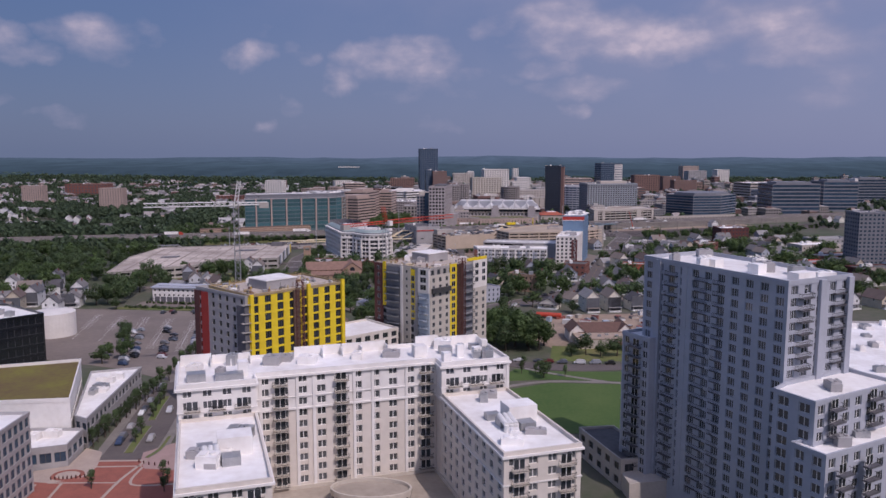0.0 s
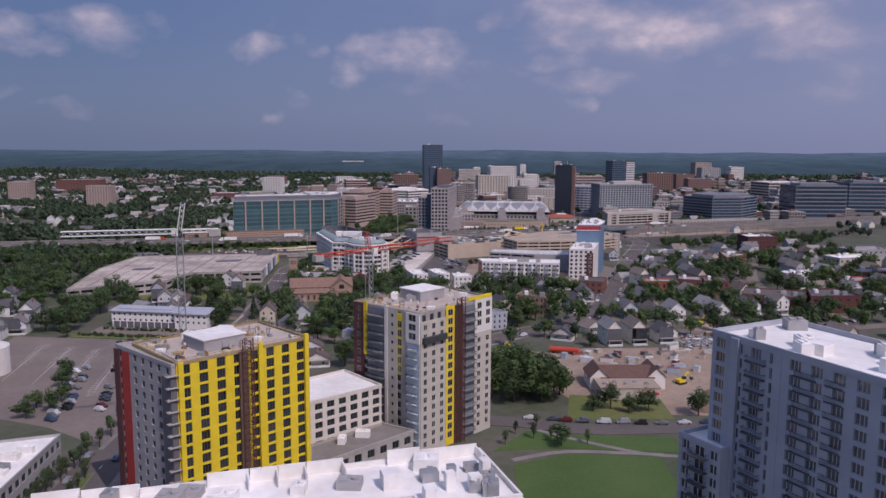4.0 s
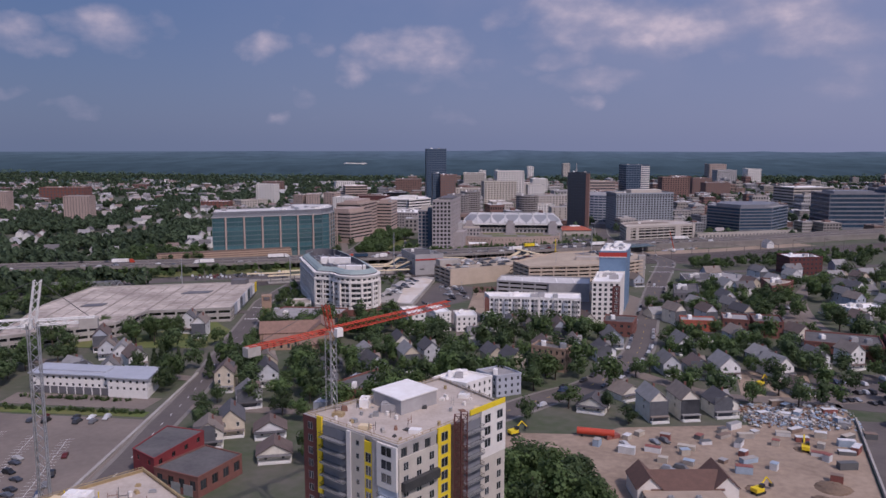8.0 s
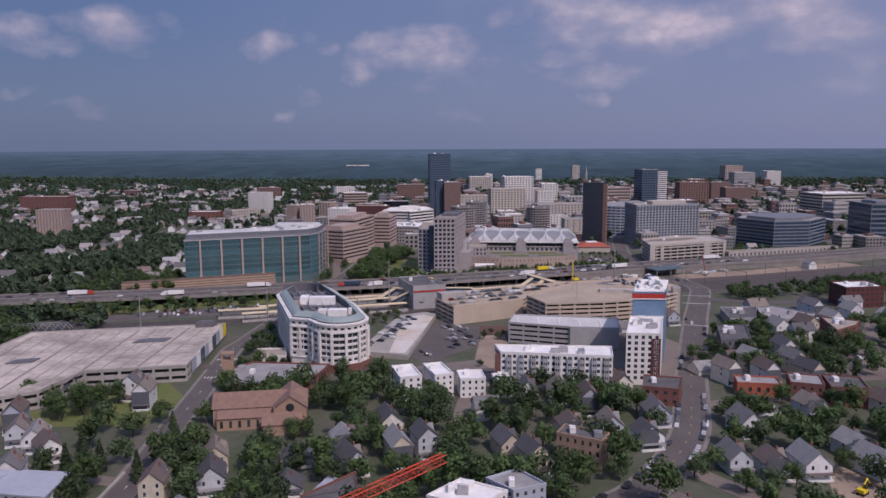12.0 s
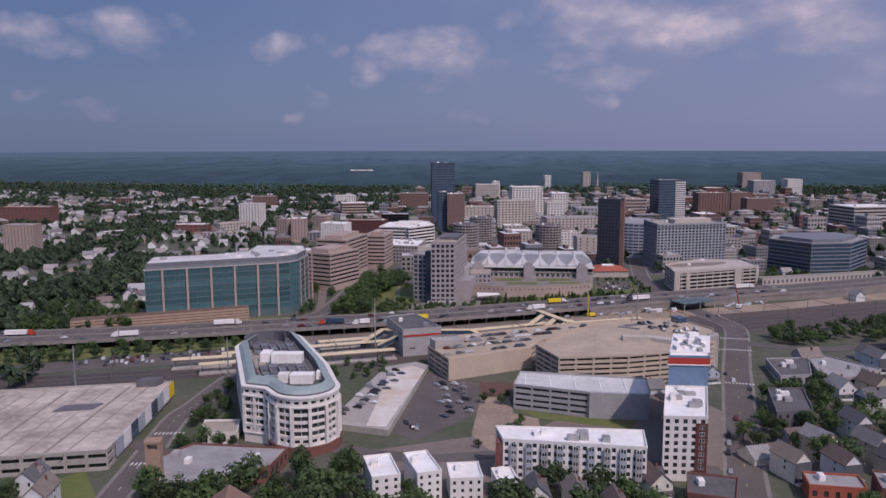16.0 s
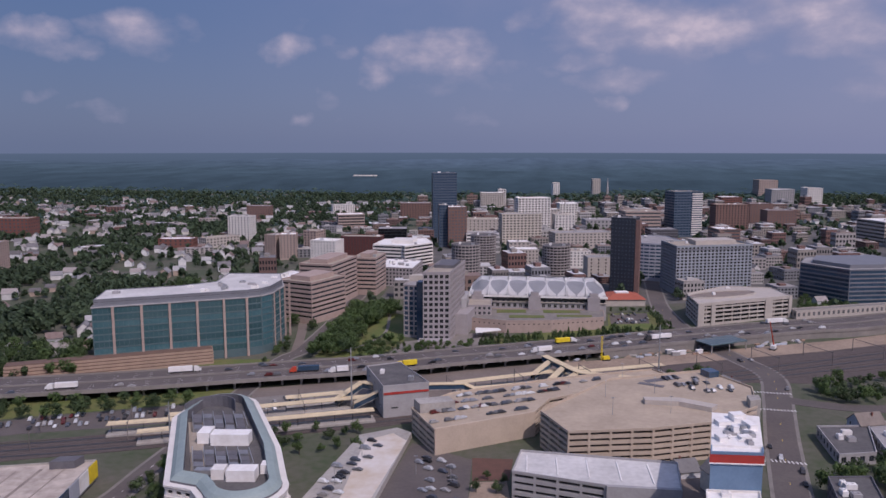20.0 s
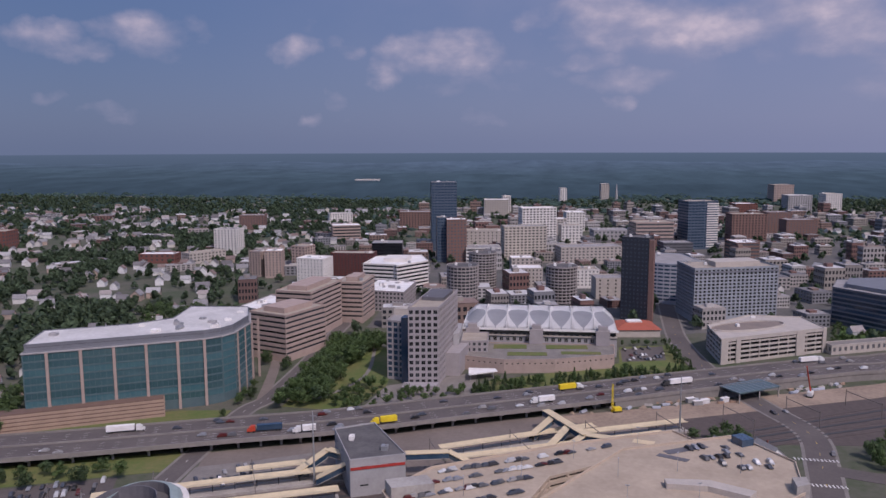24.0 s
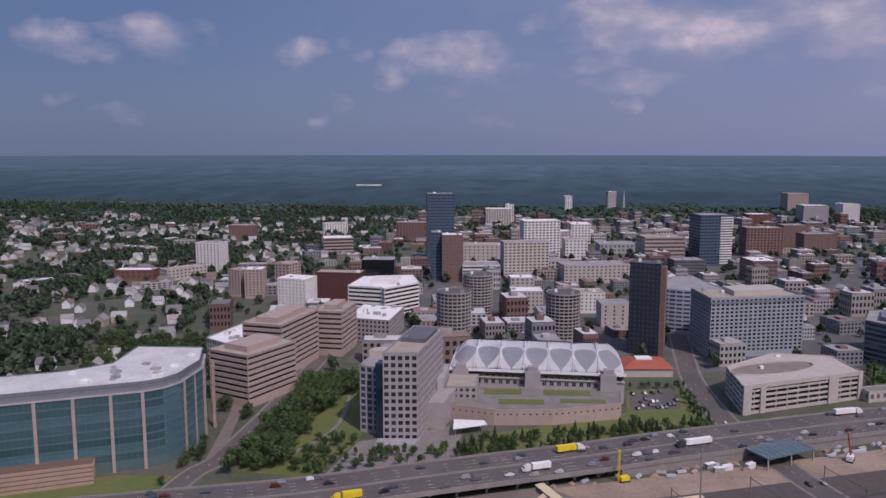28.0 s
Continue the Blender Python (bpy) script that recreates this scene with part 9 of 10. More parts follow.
for x, y, k in ((-131, 632, 0.9), (-125, 634, 1.1), (-118, 636, 0.9), (-112, 638, 0.7), (-136, 638, 0.8)):
    tree(x, y, k), take(x, y, 3)
grove([(-100, 730), (-60, 745), (-62, 775), (-110, 760)], 14, 0.5, 0.8, 2.5, seed=16)
grove([(-6, 640), (16, 640), (14, 712), (-6, 720)], 8, 0.4, 0.7, 2.5, seed=17)
grove([(110, 850), (140, 862), (136, 880), (104, 868)], 8, 0.8, 1.0, 2.5, seed=18)
grove([(-250, 905), (-205, 985), (-150, 985), (-150, 1150), (-330, 1160)], 230, 0.9, 1.4, 2.6, seed=19)

for k in range(34):
    tree(-208 + 2.1 * k + rng.uniform(-.6, .6), 449 - 0.12 * k + rng.uniform(-1, 1), rng.uniform(0.24, 0.36), rng.randrange(7), z=-0.8, group="hedge along the car park", single=False)
for k in range(26):
    tree(-200 + 2.0 * k + rng.uniform(-1, 1), 463.5 - 0.14 * k + rng.uniform(-1.2, 0.4), rng.uniform(0.22, 0.34), rng.randrange(7), z=-0.8, single=False)
flat("hedge_verge", [(-214, 445), (-136, 441), (-136, 447), (-214, 452)], 0.03, M_ROUGHGRASS, "rough grass verge with a hedge", "ground")
flat("motel_yard", [(-206, 455), (-140, 450), (-138, 464), (-206, 469)], 0.02, M_ASPHALT2, "worn asphalt yard before the motel", "car park")

# ---------------------------------------------------------------- cars
car_row((-150, 322), (-176, 392), 20, 70, 0.0, 0.85)
car_row((-136, 330), (-160, 398), 18, 72, 0.0, 0.8)
car_row((-131, 345), (-146, 400), 14, 20, 0.0, 0.5)
car_row((-190, 436), (-145, 436), 14, 0, 0.0, 0.5)
for k in range(13):
    y = 225 + 9.2 * k
    if y < 297:
        car(-104.8 - 0.168 * (y - 219) - 6.1, y + 6, 190 if k % 3 else 10, 0.17)
        if k % 3 == 1:
            car(-104.8 - 0.168 * (y - 219) + 4.3, y, 10, 0.17)
    else:
        car(-109 - 0.62 * k + (-3.4 if k % 2 else 3.2), y, 4 if k % 2 else 184, 0.17)
for k in range(11):
    t = (k + rng.uniform(-.3, .3)) / 10
    car(20 + 70 * t, 337 - 3 * math.sin(3 * t), -90 + rng.uniform(-6, 6), 0.14)
for k in range(20):
    i = rng.randrange(10, len(smooth_line(AVENUE)) - 12)
    ln = smooth_line(AVENUE)
    (x, y), (x2, y2) = ln[i], ln[i + 1]
    a = math.atan2(y2 - y, x2 - x)
    o = rng.choice((-6.2, 6.2, -6.2, 2))
    car(x - math.sin(a) * o, y + math.cos(a) * o, math.degrees(a) - 90, 0.16)
for a, b, n, turn in (((165, 500), (222, 512), 16, 14), ((160, 488), (214, 498), 16, 14), ((156, 474), (206, 480), 14, 14), ((178, 640), (200, 636), 6, 20), ((182, 668), (212, 668), 7, 20)):
    car_row(a, b, n, turn, 0.0, 0.75)
line = smooth_line(AVENUE)
for k in range(24, 52):
    (x, y), (x2, y2) = line[k], line[k + 1]
    a = math.atan2(y2 - y, x2 - x)
    for o in (5.7, -5.7):
        if rng.random() < 0.62:
            car(x - math.sin(a) * o, y + math.cos(a) * o, math.degrees(a) - 90, 0.16)
for a, b, n, turn in (((46, 418), (100, 430), 14, 30), ((60, 398), (84, 402), 5, 60)):
    car_row(a, b, n, turn, 0.0, 0.6)
for a, b, n, turn, z in (((-30, 745), (-20, 680), 16, 60, 0), ((-18, 735), (-12, 690), 12, 60, 0), ((-40, 672), (-30, 664), 5, 20, 0),
                         ((-24, 752), (22, 776), 20, -60, 12.1), ((-28, 764), (26, 790), 20, -60, 12.1), ((-26, 776), (40, 808), 24, -60, 12.1), ((-18, 790), (60, 826), 24, -60, 12.1),
                         ((96, 812), (122, 824), 9, 30, 17.1), ((106, 796), (130, 800), 8, 10, 17.1), ((98, 806), (118, 812), 6, 20, 17.1),
                         ((-62, 686), (-52, 750), 14, 75, 3.05), ((-70, 672), (-62, 720), 9, 75, 3.05),
                         ((-242, 768), (-172, 794), 26, 20, 0), ((-236, 760), (-168, 784), 24, 20, 0), ((-290, 742), (-245, 760), 14, 20, 0),
                         ((-132, 798), (-108, 818), 9, 30, 0), ((-126, 794), (-102, 810), 8, 30, 0),
                         ((98, 1024), (126, 1031), 11, 14, 0.05), ((99, 1036), (128, 1044), 11, 14, 0.05), ((100, 1048), (130, 1058), 11, 14, 0.05)):
    car_row(a, b, n, turn, z, 0.72)
for k in range(7):
    for j in range(12):
        if rng.random() < 0.55:
            car(-14 + 5.2 * j, 1206 + 16 * k, rng.choice((0, 180)), 0.05)
for k in range(84):
    i = rng.randrange(12, len(hl) - 22)
    (x, y), (x2, y2) = hl[i], hl[i + 1]
    t = rng.random()
    a = math.atan2(y2 - y, x2 - x)
    o = rng.choice((-14, -10.4, -6.8, 6.8, 10.4, 14))
    car(x + (x2 - x) * t - math.sin(a) * o, y + (y2 - y) * t + math.cos(a) * o, math.degrees(a) + (90 if o > 0 else -90), 6.01)
for s, o, lb, tm, cm, ln in ((-250, -10, "white box lorry on the highway", M_ROOFW, M_WMETAL, 12), (-120, -7, "flatbed lorry with blue load", M_GLASSB, M_REDMETAL, 13), (-98, -13, "white box lorry on the highway", M_ROOFW, M_WMETAL, 7), (58, 9, "yellow box lorry on the highway", M_YELLOW, M_WMETAL, 11), (112, -4, "white double-trailer lorry", M_ROOFW, M_DMETAL, 16), (28, -8, "white flatbed lorry on the highway", M_ROOFW, M_WMETAL, 10), (230, 12, "white articulated lorry", M_ROOFW, M_WMETAL, 14), (-180, 9, "white articulated lorry", M_ROOFW, M_WMETAL, 14), (-310, 6, "white articulated lorry on the highway", M_ROOFW, M_REDMETAL, 14), (-60, -12, "long yellow school bus", M_YELLOW, M_YELLOW, 9)):
    best = min(range(len(hl) - 1), key=lambda i: abs(hl[i][0] - s))
    (x, y), (x2, y2) = hl[best], hl[best + 1]
    a = math.atan2(y2 - y, x2 - x)
    f = (s - x) / (x2 - x)
    truck(s - math.sin(a) * o, y + (y2 - y) * f + math.cos(a) * o, math.degrees(a) + (90 if o > 0 else -90), 6.01, lb if len(lb.split()) > 3 else lb + " on the highway", tm, cm, ln)

# ---------------------------------------------------------------- roadworks beside the highway
shed = thing("works_shed", 152, 931, 0, 30, "teal glass-roofed steel works canopy", "canopy")
bm = bmesh.new()
box(bm, 0, 0, 6.2, 34, 17, 6.9)
part("roof", bm, M_SPANDREL, shed)
for k in range(9):
    bm = bmesh.new()
    box(bm, 0.3 + 4.1 * k, 0.1, 6.9, 0.6 + 4.1 * k, 16.9, 7.1)
    part("roof_bar", bm, M_METAL, shed)
for x in (0.6, 17, 33.0):
    for y in (0.6, 16):
        bm = bmesh.new()
        box(bm, x, y, -0.3, x + 0.6, y + 0.6, 6.2)
        part("post", bm, M_CONC, shed)
bm = bmesh.new()
box(bm, 2, 12, 0, 32, 15.5, 3.4)
part("back_wall", bm, M_DGREY, shed)
rig = thing("drilling_rig", 77, 912, 0, 20, "yellow tracked drilling rig with tall mast", "drilling rig")
bm = bmesh.new()
box(bm, -2.2, -1.6, 0.9, 2.4, 1.6, 2.8)
part("body", bm, M_YELLOW, rig)
for q in (-1.7, 0.9):
    bm = bmesh.new()
    box(bm, -2.8, q, 0, 2.8, q + 0.8, 0.9)
    part("track", bm, M_RUBBER, rig)
bm = bmesh.new()
for q in ((-0.4, -0.4), (0.4, -0.4), (0.4, 0.4), (-0.4, 0.4)):
    tube(bm, (-3 + q[0], q[1], 0.2), (-3 + q[0], q[1], 17), 0.12, seg=4)
for k in range(14):
    tube(bm, (-3.4, -0.4, 1.2 * k), (-2.6, 0.4, 1.2 * k + 1.2), 0.08, seg=4)
part("mast", bm, M_YELLOW, rig)
mc = thing("mobile_crane", 200, 950, 0, 60, "mobile crane with white and red lattice boom", "crane")
bm = bmesh.new()
box(bm, -3, -1.5, 0.8, 3, 1.5, 3.2)
part("body", bm, M_WMETAL, mc)
bm = bmesh.new()
box(bm, -3.4, -1.9, 0, 3.4, 1.9, 0.8)
part("track", bm, M_RUBBER, mc)
bm = bmesh.new()
tube(bm, (1, 0, 3), (-11, 1, 22), 0.5, 0.35, 6)
part("boom", bm, M_REDMETAL, mc)
rng = random.Random(91)
YARD = [(40, 900), (110, 922), (150, 932), (150, 944), (118, 944), (60, 918), (36, 906)]
DONE = []
for k in range(900):
    x, y = rng.uniform(36, 240), rng.uniform(898, 992)
    on = inside(YARD, x, y) or inside([(188, 948), (236, 974), (236, 990), (190, 972)], x, y)
    if not on or any((x - a) ** 2 + (y - b) ** 2 < 12 for a, b in DONE):
        continue
    DONE.append((x, y))
    kind = rng.choice(("pipe_stack", "timber_stack", "site_hut", "spoil_heap", "pipe_stack"))
    ob = thing(kind, x, y, 0, rng.uniform(0, 60), {"pipe_stack": "stack of pale concrete pipes on sand", "timber_stack": "stack of brown timber boards on sand", "site_hut": "small painted site hut on sand", "spoil_heap": "low heap of tan spoil"}[kind], kind.replace("_", " "), "roadworks clutter")
    bm = bmesh.new()
    if kind == "pipe_stack":
        bm.free()
        for py, pz in ((0, 0.35), (0.75, 0.35), (1.5, 0.35), (0.37, 0.95), (1.12, 0.95)):
            bm = bmesh.new()
            tube(bm, (0, py, pz), (5, py, pz), 0.38, seg=8)
            part("pipe", bm, M_CONC if k % 2 else M_BLUEGREY, ob)
    elif kind == "timber_stack":
        bm.free()
        for i in range(4):
            bm = bmesh.new()
            box(bm, 0, 0, 0.3 * i, 4, 1.5, 0.3 * i + 0.302)
            part("board", bm, M_CBRICK, ob)
    elif kind == "site_hut":
        box(bm, 0, 0, -0.1, 5.5, 2.4, 2.6)
        part("body", bm, M_LIME, ob)
        bm = bmesh.new()
        box(bm, -0.15, -0.15, 2.6, 5.65, 2.55, 2.8)
        part("roof", bm, M_ROOFW, ob)
    else:
        r = rng.uniform(1.5, 3.2)
        tube(bm, (0, 0, -0.2), (0.3, 0.1, r * 0.55), r, 0.3, 12)
        for v in bm.verts:
            v.co += Vector((rng.uniform(-.3, .3), rng.uniform(-.3, .3), 0))
        part("earth", bm, M_DIRT, ob)

# sunken ramp beside the yard
flat("trench_road", [(153, 452), (169, 451), (136, 356), (120, 356)], 0.06, M_ASPHALT, "dark asphalt ramp beside the yard", "road")
for a, b in (((152.3, 453), (119.2, 355)), ((169.8, 452), (136.8, 355))):
    bm = bmesh.new()
    prism(bm, stripe([a, b], 0.7), -0.3, 1.3)
    solo("ramp_wall", bm, M_CONC, "pale concrete wall along the ramp", "wall", "structure")
flat("sand_field", [(171, 452), (200, 458), (172, 366), (138, 356)], 0.03, M_DIRT, "bare sand beside the ramp", "ground")
rng = random.Random(19)
M_SPOIL = mat("dug_earth", (0.22, 0.15, 0.10), (0.15, 0.105, 0.075), 0.2, 0.95, bump=0.3)
for x, y, r in ((101.5, 369, 8), (115, 389, 6), (90, 352, 5), (90, 387, 3.5), (118, 421, 3), (108, 380, 4), (97, 360, 4)):
    bm = bmesh.new()
    n = 5
    rows = []
    for j in range(n + 1):
        rows.append([bm.verts.new((r * (1 - j / n) * math.cos(a) * rng.uniform(0.85, 1.15) + 0.01 * math.cos(a), r * (1 - j / n) * math.sin(a) * rng.uniform(0.85, 1.15) + 0.01 * math.sin(a), r * 0.28 * math.sin(1.57 * j / n) + (rng.uniform(-.1, .1) if j else -0.2))) for a in [6.283 * k / 18 for k in range(18)]])
    for p, q in zip(rows, rows[1:]):
        for k in range(18):
            bm.faces.new((p[k], p[(k + 1) % 18], q[(k + 1) % 18], q[k]))
    ob = solo("mound", bm, M_SPOIL, "brown mound of dug earth in the yard", "mound")
    ob.location = (x, y, 0)

for k in range(14):
    bm = bmesh.new()
    tube(bm, (0, 0, -0.4), (0, 0, 4.5 + (k % 3) * 0.7), 0.45, seg=8)
    ob = solo("foundation_pile", bm, M_CBRICK, "brown foundation pile standing in sand", "pile", group="foundation piles")
    ob.location = (191 + 2.8 * k, 968 + 1.05 * k, 0)

# ---------------------------------------------------------------- far town and woods
def scatter(name, proto, faces, places, materials, mat_index, label, category, smooth=False, normals=None):
    """One mesh of many copies of a small shape: places hold x, y, z, scale x, y, z and turn."""
    P = np.array(places, float)
    n, m = len(P), len(proto)
    c, s = np.cos(P[:, 6]), np.sin(P[:, 6])
    V = np.array(proto, float)[None] * P[:, None, 3:6]
    X = V[:, :, 0] * c[:, None] - V[:, :, 1] * s[:, None] + P[:, None, 0]
    Y = V[:, :, 0] * s[:, None] + V[:, :, 1] * c[:, None] + P[:, None, 1]
    Z = V[:, :, 2] + P[:, None, 2]
    co = np.stack([X, Y, Z], -1).reshape(-1, 3)
    sizes = np.array([len(f) for f in faces])
    loops = np.concatenate([np.array(f) for f in faces])
    me = bpy.data.meshes.new(name)
    me.vertices.add(n * m)
    me.vertices.foreach_set("co", co.ravel())
    me.loops.add(n * len(loops))
    me.loops.foreach_set("vertex_index", (loops[None] + (np.arange(n) * m)[:, None]).ravel().astype(np.int32))
    me.polygons.add(n * len(faces))
    starts = np.concatenate([[0], np.cumsum(sizes)[:-1]])
    me.polygons.foreach_set("loop_start", (starts[None] + (np.arange(n) * len(loops))[:, None]).ravel().astype(np.int32))
    me.polygons.foreach_set("material_index", np.tile(mat_index, n).astype(np.int32))
    me.polygons.foreach_set("use_smooth", np.full(n * len(faces), smooth))
    me.update(calc_edges=True)
    me.validate()
    if normals is not None:
        W = np.array(normals, float)
        NX, NY = W[None, :, 0] * c[:, None] - W[None, :, 1] * s[:, None], W[None, :, 0] * s[:, None] + W[None, :, 1] * c[:, None]
        NZ = np.broadcast_to(W[None, :, 2], NX.shape)
        me.normals_split_custom_set_from_vertices(np.stack([NX, NY, NZ], -1).reshape(-1, 3))
    for m2 in materials:
        me.materials.append(m2)
    return tagged(new(name, me), label, category, "", "stuff")


def mesh_arrays(me):
    return [tuple(v.co) for v in me.vertices], [tuple(p.vertices) for p in me.polygons]


def leaf_normals(me):
    return [tuple(c.vector) for c in me.corner_normals]


def inview(x, y):
    """Within the broad wedge that the walk looks over."""
    return abs(x + 20) < 0.72 * (y + 120) + 60


rng = random.Random(123)
M_FARWALL = palette("far_siding", [(0.76, 0.74, 0.71), (0.70, 0.68, 0.65), (0.62, 0.60, 0.58), (0.72, 0.68, 0.60), (0.80, 0.79, 0.77), (0.74, 0.73, 0.72), (0.46, 0.36, 0.29), (0.50, 0.49, 0.50)], island=True)
M_FARROOF = palette("far_shingles", [(0.20, 0.19, 0.19), (0.28, 0.27, 0.27), (0.36, 0.32, 0.30), (0.15, 0.14, 0.14), (0.23, 0.17, 0.15), (0.42, 0.41, 0.40)], 0.9, island=True)
M_FARFLAT = palette("far_flat_roof", [(0.62, 0.60, 0.58), (0.36, 0.34, 0.33), (0.20, 0.19, 0.19), (0.45, 0.40, 0.35), (0.70, 0.69, 0.68), (0.28, 0.20, 0.17)], 0.9, island=True)
M_FARBLOCK = palette("town_block_walls", [(0.42, 0.385, 0.36), (0.30, 0.27, 0.25), (0.22, 0.125, 0.105), (0.50, 0.475, 0.455), (0.27, 0.185, 0.15), (0.36, 0.32, 0.28), (0.18, 0.11, 0.095), (0.25, 0.25, 0.265)], island=True)
M_FARCAR = palette("far_car_paint", [(0.45, 0.45, 0.45), (0.03, 0.03, 0.033), (0.24, 0.25, 0.27), (0.06, 0.065, 0.08), (0.62, 0.62, 0.61), (0.05, 0.05, 0.055), (0.02, 0.02, 0.022), (0.12, 0.12, 0.125), (0.10, 0.02, 0.018), (0.07, 0.08, 0.10), (0.30, 0.29, 0.28)], 0.3, island=True, dirt=0.1)
gv = [(-.5, -.5, 0), (.5, -.5, 0), (.5, .5, 0), (-.5, .5, 0), (-.5, -.5, .62), (.5, -.5, .62), (.5, .5, .62), (-.5, .5, .62), (0, -.5, 1), (0, .5, 1), (-.56, -.55, .58), (0, -.55, 1.03), (0, .55, 1.03), (-.56, .55, .58), (.56, -.55, .58), (.56, .55, .58), (0, -.55, 1.032), (0, .55, 1.032)]
gf = [(0, 1, 5, 8, 4), (2, 3, 7, 9, 6), (1, 2, 6, 5), (3, 0, 4, 7), (10, 11, 12, 13), (16, 14, 15, 17)]
places = []
for _ in range(9000):
    x, y = rng.uniform(-1500, -270), rng.uniform(880, 2300)
    d = noise.noise(Vector((x / 160, y / 160, 3.0)))
    if inview(x, y) and d > -0.05 and clear(x, y, 6):
        s = rng.uniform(0.85, 1.25)
        places.append((x, y, ground_height(x, y) - 0.3, 8 * s, 11 * s, 9 * s, rng.choice((0.3, 1.87)) + rng.uniform(-.15, .15)))
    if len(places) > 620:
        break
for _ in range(3000):
    x, y = rng.uniform(260, 1300), rng.uniform(640, 2300)
    d = noise.noise(Vector((x / 160, y / 160, 3.0)))
    if inview(x, y) and d > 0.05 and clear(x, y, 6):
        places.append((x, y, ground_height(x, y) - 0.3, 8, 11, 9, rng.choice((0.3, 1.87)) + rng.uniform(-.15, .15)))
    if len(places) > 900:
        break
for x, y, *_ in places:
    take(x, y, 6)
scatter("far_houses", gv, gf, places, [M_FARWALL, M_FARROOF], [0, 0, 0, 0, 1, 1], "pale gabled houses of the far suburb", "houses")
bv = [(-.5, -.5, 0), (.5, -.5, 0), (.5, .5, 0), (-.5, .5, 0), (-.5, -.5, 1), (.5, -.5, 1), (.5, .5, 1), (-.5, .5, 1), (-.47, -.47, 1.01), (.47, -.47, 1.01), (.47, .47, 1.01), (-.47, .47, 1.01)]
bf = [(0, 1, 5, 4), (1, 2, 6, 5), (2, 3, 7, 6), (3, 0, 4, 7), (8, 9, 10, 11)]
bi = [0, 0, 0, 0, 1]
# panes in three storeys on each side, and a roof unit
for (ax, ay), (bx, by) in (((-.5, -.5), (.5, -.5)), ((.5, -.5), (.5, .5)), ((.5, .5), (-.5, .5)), ((-.5, .5), (-.5, -.5))):
    for z in (0.16, 0.44, 0.72):
        for c in range(6):
            q0, q1 = (c + 0.22) / 6, (c + 0.78) / 6
            k = len(bv)
            out = 1.006
            bv += [((ax + (bx - ax) * q) * out, (ay + (by - ay) * q) * out, zz) for q, zz in ((q0, z), (q1, z), (q1, z + 0.15), (q0, z + 0.15))]
            bf.append((k, k + 1, k + 2, k + 3)), bi.append(2)
k = len(bv)
bv += [(x, y, z) for z in (1.0, 1.16) for x, y in ((-.2, -.1), (.1, -.1), (.1, .2), (-.2, .2))]
for q in ((4, 5, 6, 7), (0, 1, 5, 4), (1, 2, 6, 5), (2, 3, 7, 6), (3, 0, 4, 7)):
    bf.append(tuple(k + i for i in q)), bi.append(0)
places = []
for _ in range(5000):
    x, y = rng.uniform(-260, 1100), rng.uniform(1110, 2300)
    if inview(x, y) and (x < 620 or y > 1500) and free(x, y, 11):
        h = rng.choice((6, 7, 9, 10, 12, 14, 18, 24))
        places.append((x, y, ground_height(x, y) - 0.3, rng.uniform(14, 34), rng.uniform(12, 26), h, 0.2 + rng.choice((0, 1.57)) + rng.uniform(-.1, .1)))
        take(x, y, 14)
    if len(places) > 420:
        break
for _ in range(1200):
    x, y = rng.uniform(-1100, -280), rng.uniform(1300, 2100)
    if inview(x, y) and free(x, y, 12) and rng.random() < 0.12:
        places.append((x, y, ground_height(x, y) - 0.3, rng.uniform(16, 40), rng.uniform(12, 22), rng.choice((7, 9, 12)), rng.uniform(0, 3)))
        take(x, y, 14)
scatter("far_town_blocks", bv, bf, places, [M_FARBLOCK, M_FARFLAT, M_GLASS], bi, "low flat-roofed town blocks in the distance", "buildings")

far_crown = leaf_mesh(random.Random(2), [(0, 0, 5.5, 3.2, 3.0), (1.6, 0.8, 4.6, 2.2, 2.2), (-1.5, -0.7, 4.8, 2.3, 2.4), (0.2, -1.2, 7.2, 2.2, 2.2)], 42, 1.65)
tv, tf = mesh_arrays(far_crown)
tn = leaf_normals(far_crown)
places = []
for _ in range(30000):
    x, y = rng.uniform(-1500, 1500), rng.uniform(700, 2550)
    if not inview(x, y) or (x > -260 and y < 1080 and x < 440):
        continue
    town = -250 < x < 700
    if town and rng.random() < 0.6:
        continue
    d = noise.noise(Vector((x / 160, y / 160, 3.0)))
    if (d < 0.12 or rng.random() < 0.35) and free(x, y, 2.5):
        s = rng.uniform(0.9, 1.5)
        places.append((x, y, ground_height(x, y) - 0.4, s, s, s * rng.uniform(0.85, 1.15), rng.uniform(0, 6.28)))
    if len(places) > 8200:
        break
scatter("distant_trees", tv, tf, places, [M_FOREST], [0] * len(tf), "dark green trees among far houses", "trees", True, tn)

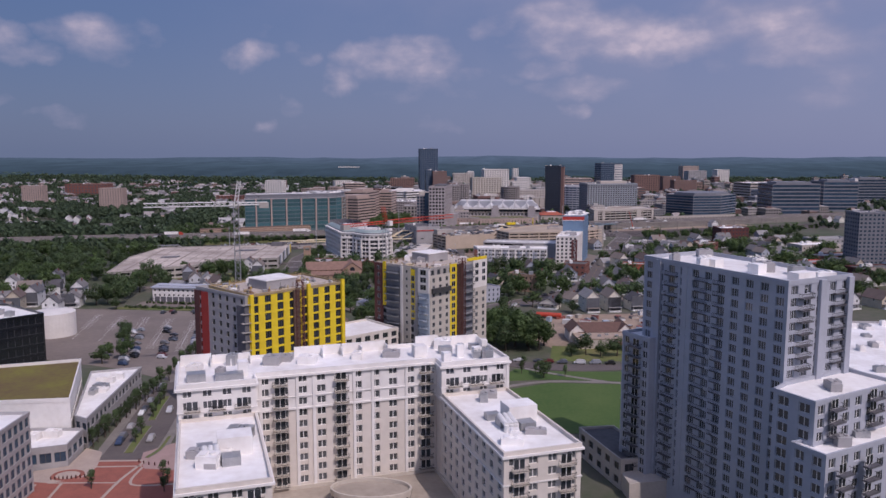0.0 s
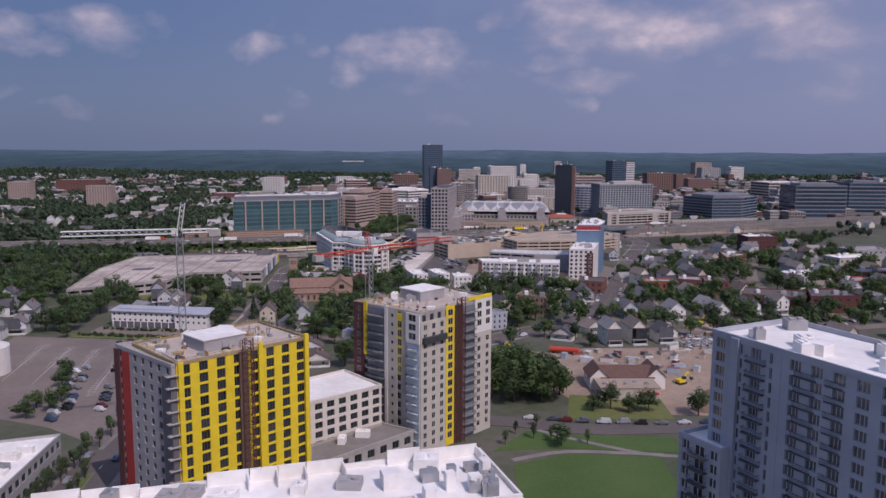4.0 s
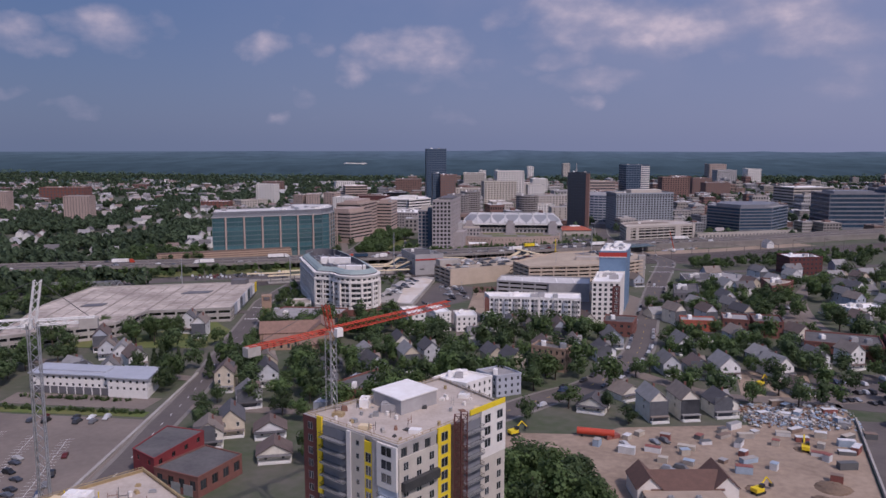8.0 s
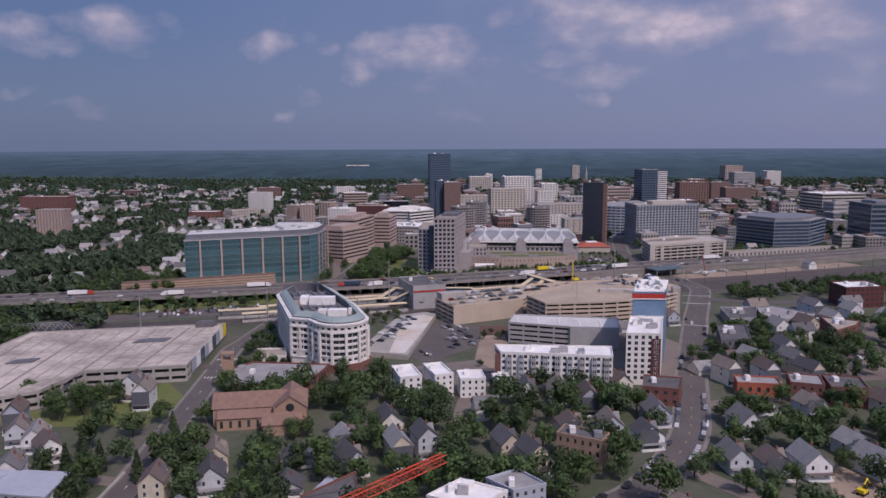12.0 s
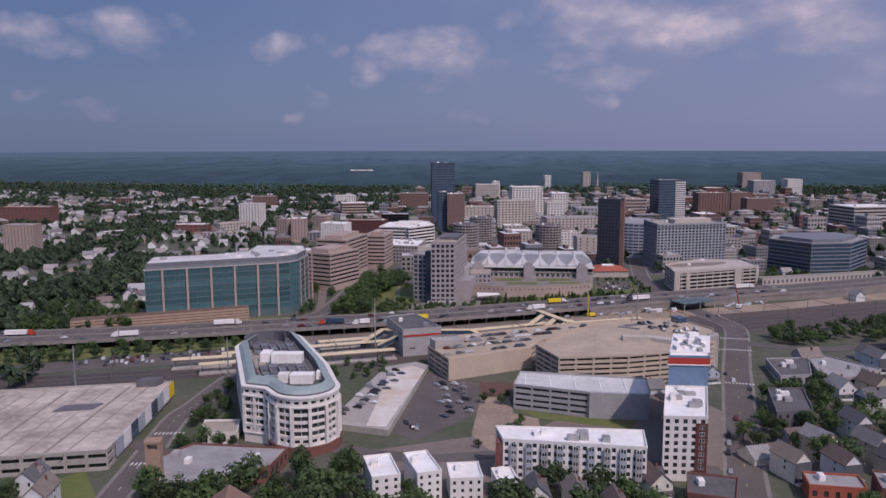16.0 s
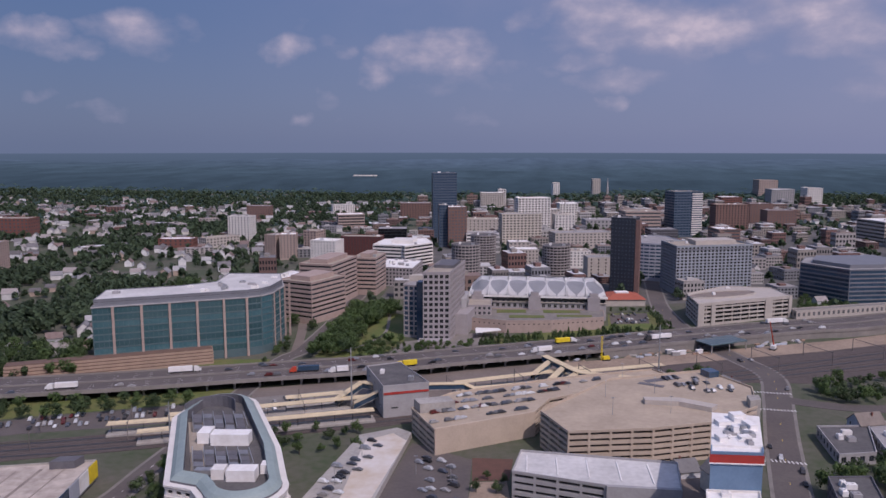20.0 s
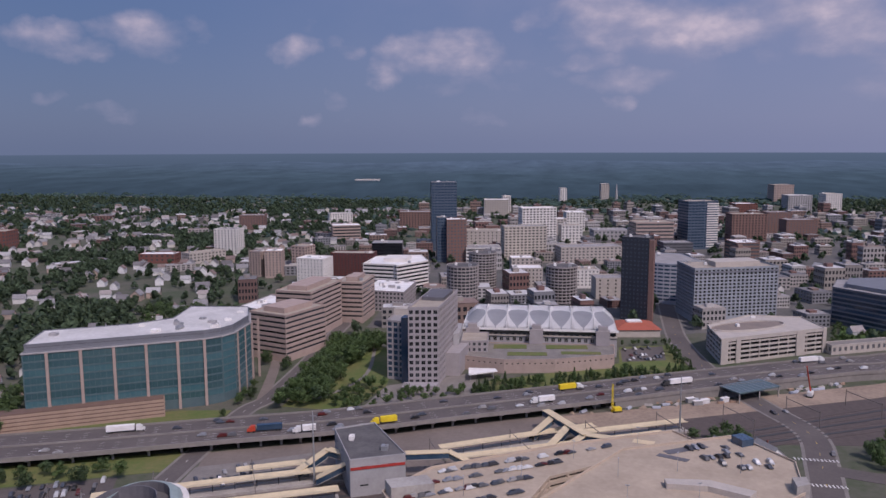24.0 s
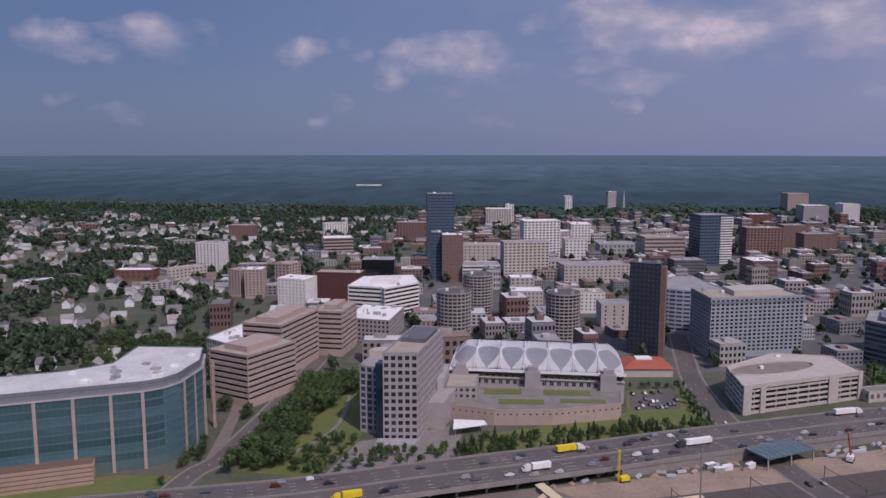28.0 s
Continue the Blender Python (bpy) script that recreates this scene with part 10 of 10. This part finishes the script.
bm = bmesh.new()
bmesh.ops.create_icosphere(bm, subdivisions=1, radius=1.0)
for v in bm.verts:
    v.co *= 1 + 0.35 * noise.noise(v.co * 2.3) + 0.12 * noise.noise(v.co * 7)
    v.co.z = max(v.co.z, -0.25)
me = bpy.data.meshes.new("clump")
bm.to_mesh(me), bm.free()
cv, cf = mesh_arrays(me)
places = []
for _ in range(60000):
    y = 1750 + 1150 * rng.random() ** 0.75
    x = rng.uniform(-1, 1) * (0.72 * (y + 120) + 60) - 20
    near = y < 2500
    d = noise.noise(Vector((x / 220, y / 220, 7.0)))
    if near and (-150 < x < 900) and d > -0.05:
        continue
    if abs(x) > 4550 or (near and not free(x, y, 4)):
        continue
    s = rng.uniform(4, 9) * (1 + (y - 1750) / 2600)
    places.append((x, y, ground_height(x, y) - 1 + s * 0.15, s, s * rng.uniform(0.7, 1.4), s * rng.uniform(0.4, 0.75), rng.uniform(0, 6.28)))
    if len(places) > 8000:
        break
cover = []
for _ in range(9000):
    x, y = rng.uniform(-1500, -300), rng.uniform(880, 1800)
    if inview(x, y) and x < -300 - 0.12 * (y - 880) and noise.noise(Vector((x / 160, y / 160, 3.0))) < -0.03 and free(x, y, 4):
        s = rng.uniform(1.0, 1.6)
        cover.append((x, y, -0.5, s, s, s, rng.uniform(0, 6.28)))
for _ in range(2500):
    x, y = rng.uniform(-900, -300), rng.uniform(300, 900)
    if inview(x, y) and free(x, y, 4):
        s = rng.uniform(1.0, 1.5)
        cover.append((x, y, -0.5, s, s, s, rng.uniform(0, 6.28)))
scatter("tree_belt", tv, tf, cover, [M_FOREST], [0] * len(tf), "dense dark green belt of trees", "trees", True, tn)
scatter("woodland", cv, cf, places, [M_HAZEWOOD], [0] * len(cf), "dark woodland beyond the town, tinted bluish for haze", "woods", smooth=True)

for k, some in MORE_TREES.items():
    tv2, tf2 = mesh_arrays(TREES[k][2])
    scatter("tree_cover", tv2, tf2, some, [M_LEAF if k % 3 else M_LEAF2], [0] * len(tf2), "dense leafy summer trees between houses", "trees", True, leaf_normals(TREES[k][2]))
for k, some in MORE_CARS.items():
    v0, f0 = mesh_arrays(CARS[k].children[0].data)
    v1, f1 = mesh_arrays(CARS[k].children[1].data)
    scatter("far_parked_cars", v0 + v1, f0 + [tuple(i + len(v0) for i in f) for f in f1], some, [M_FARCAR, M_BLACK], [0] * len(f0) + [1] * len(f1), "small parked cars in rows", "cars")
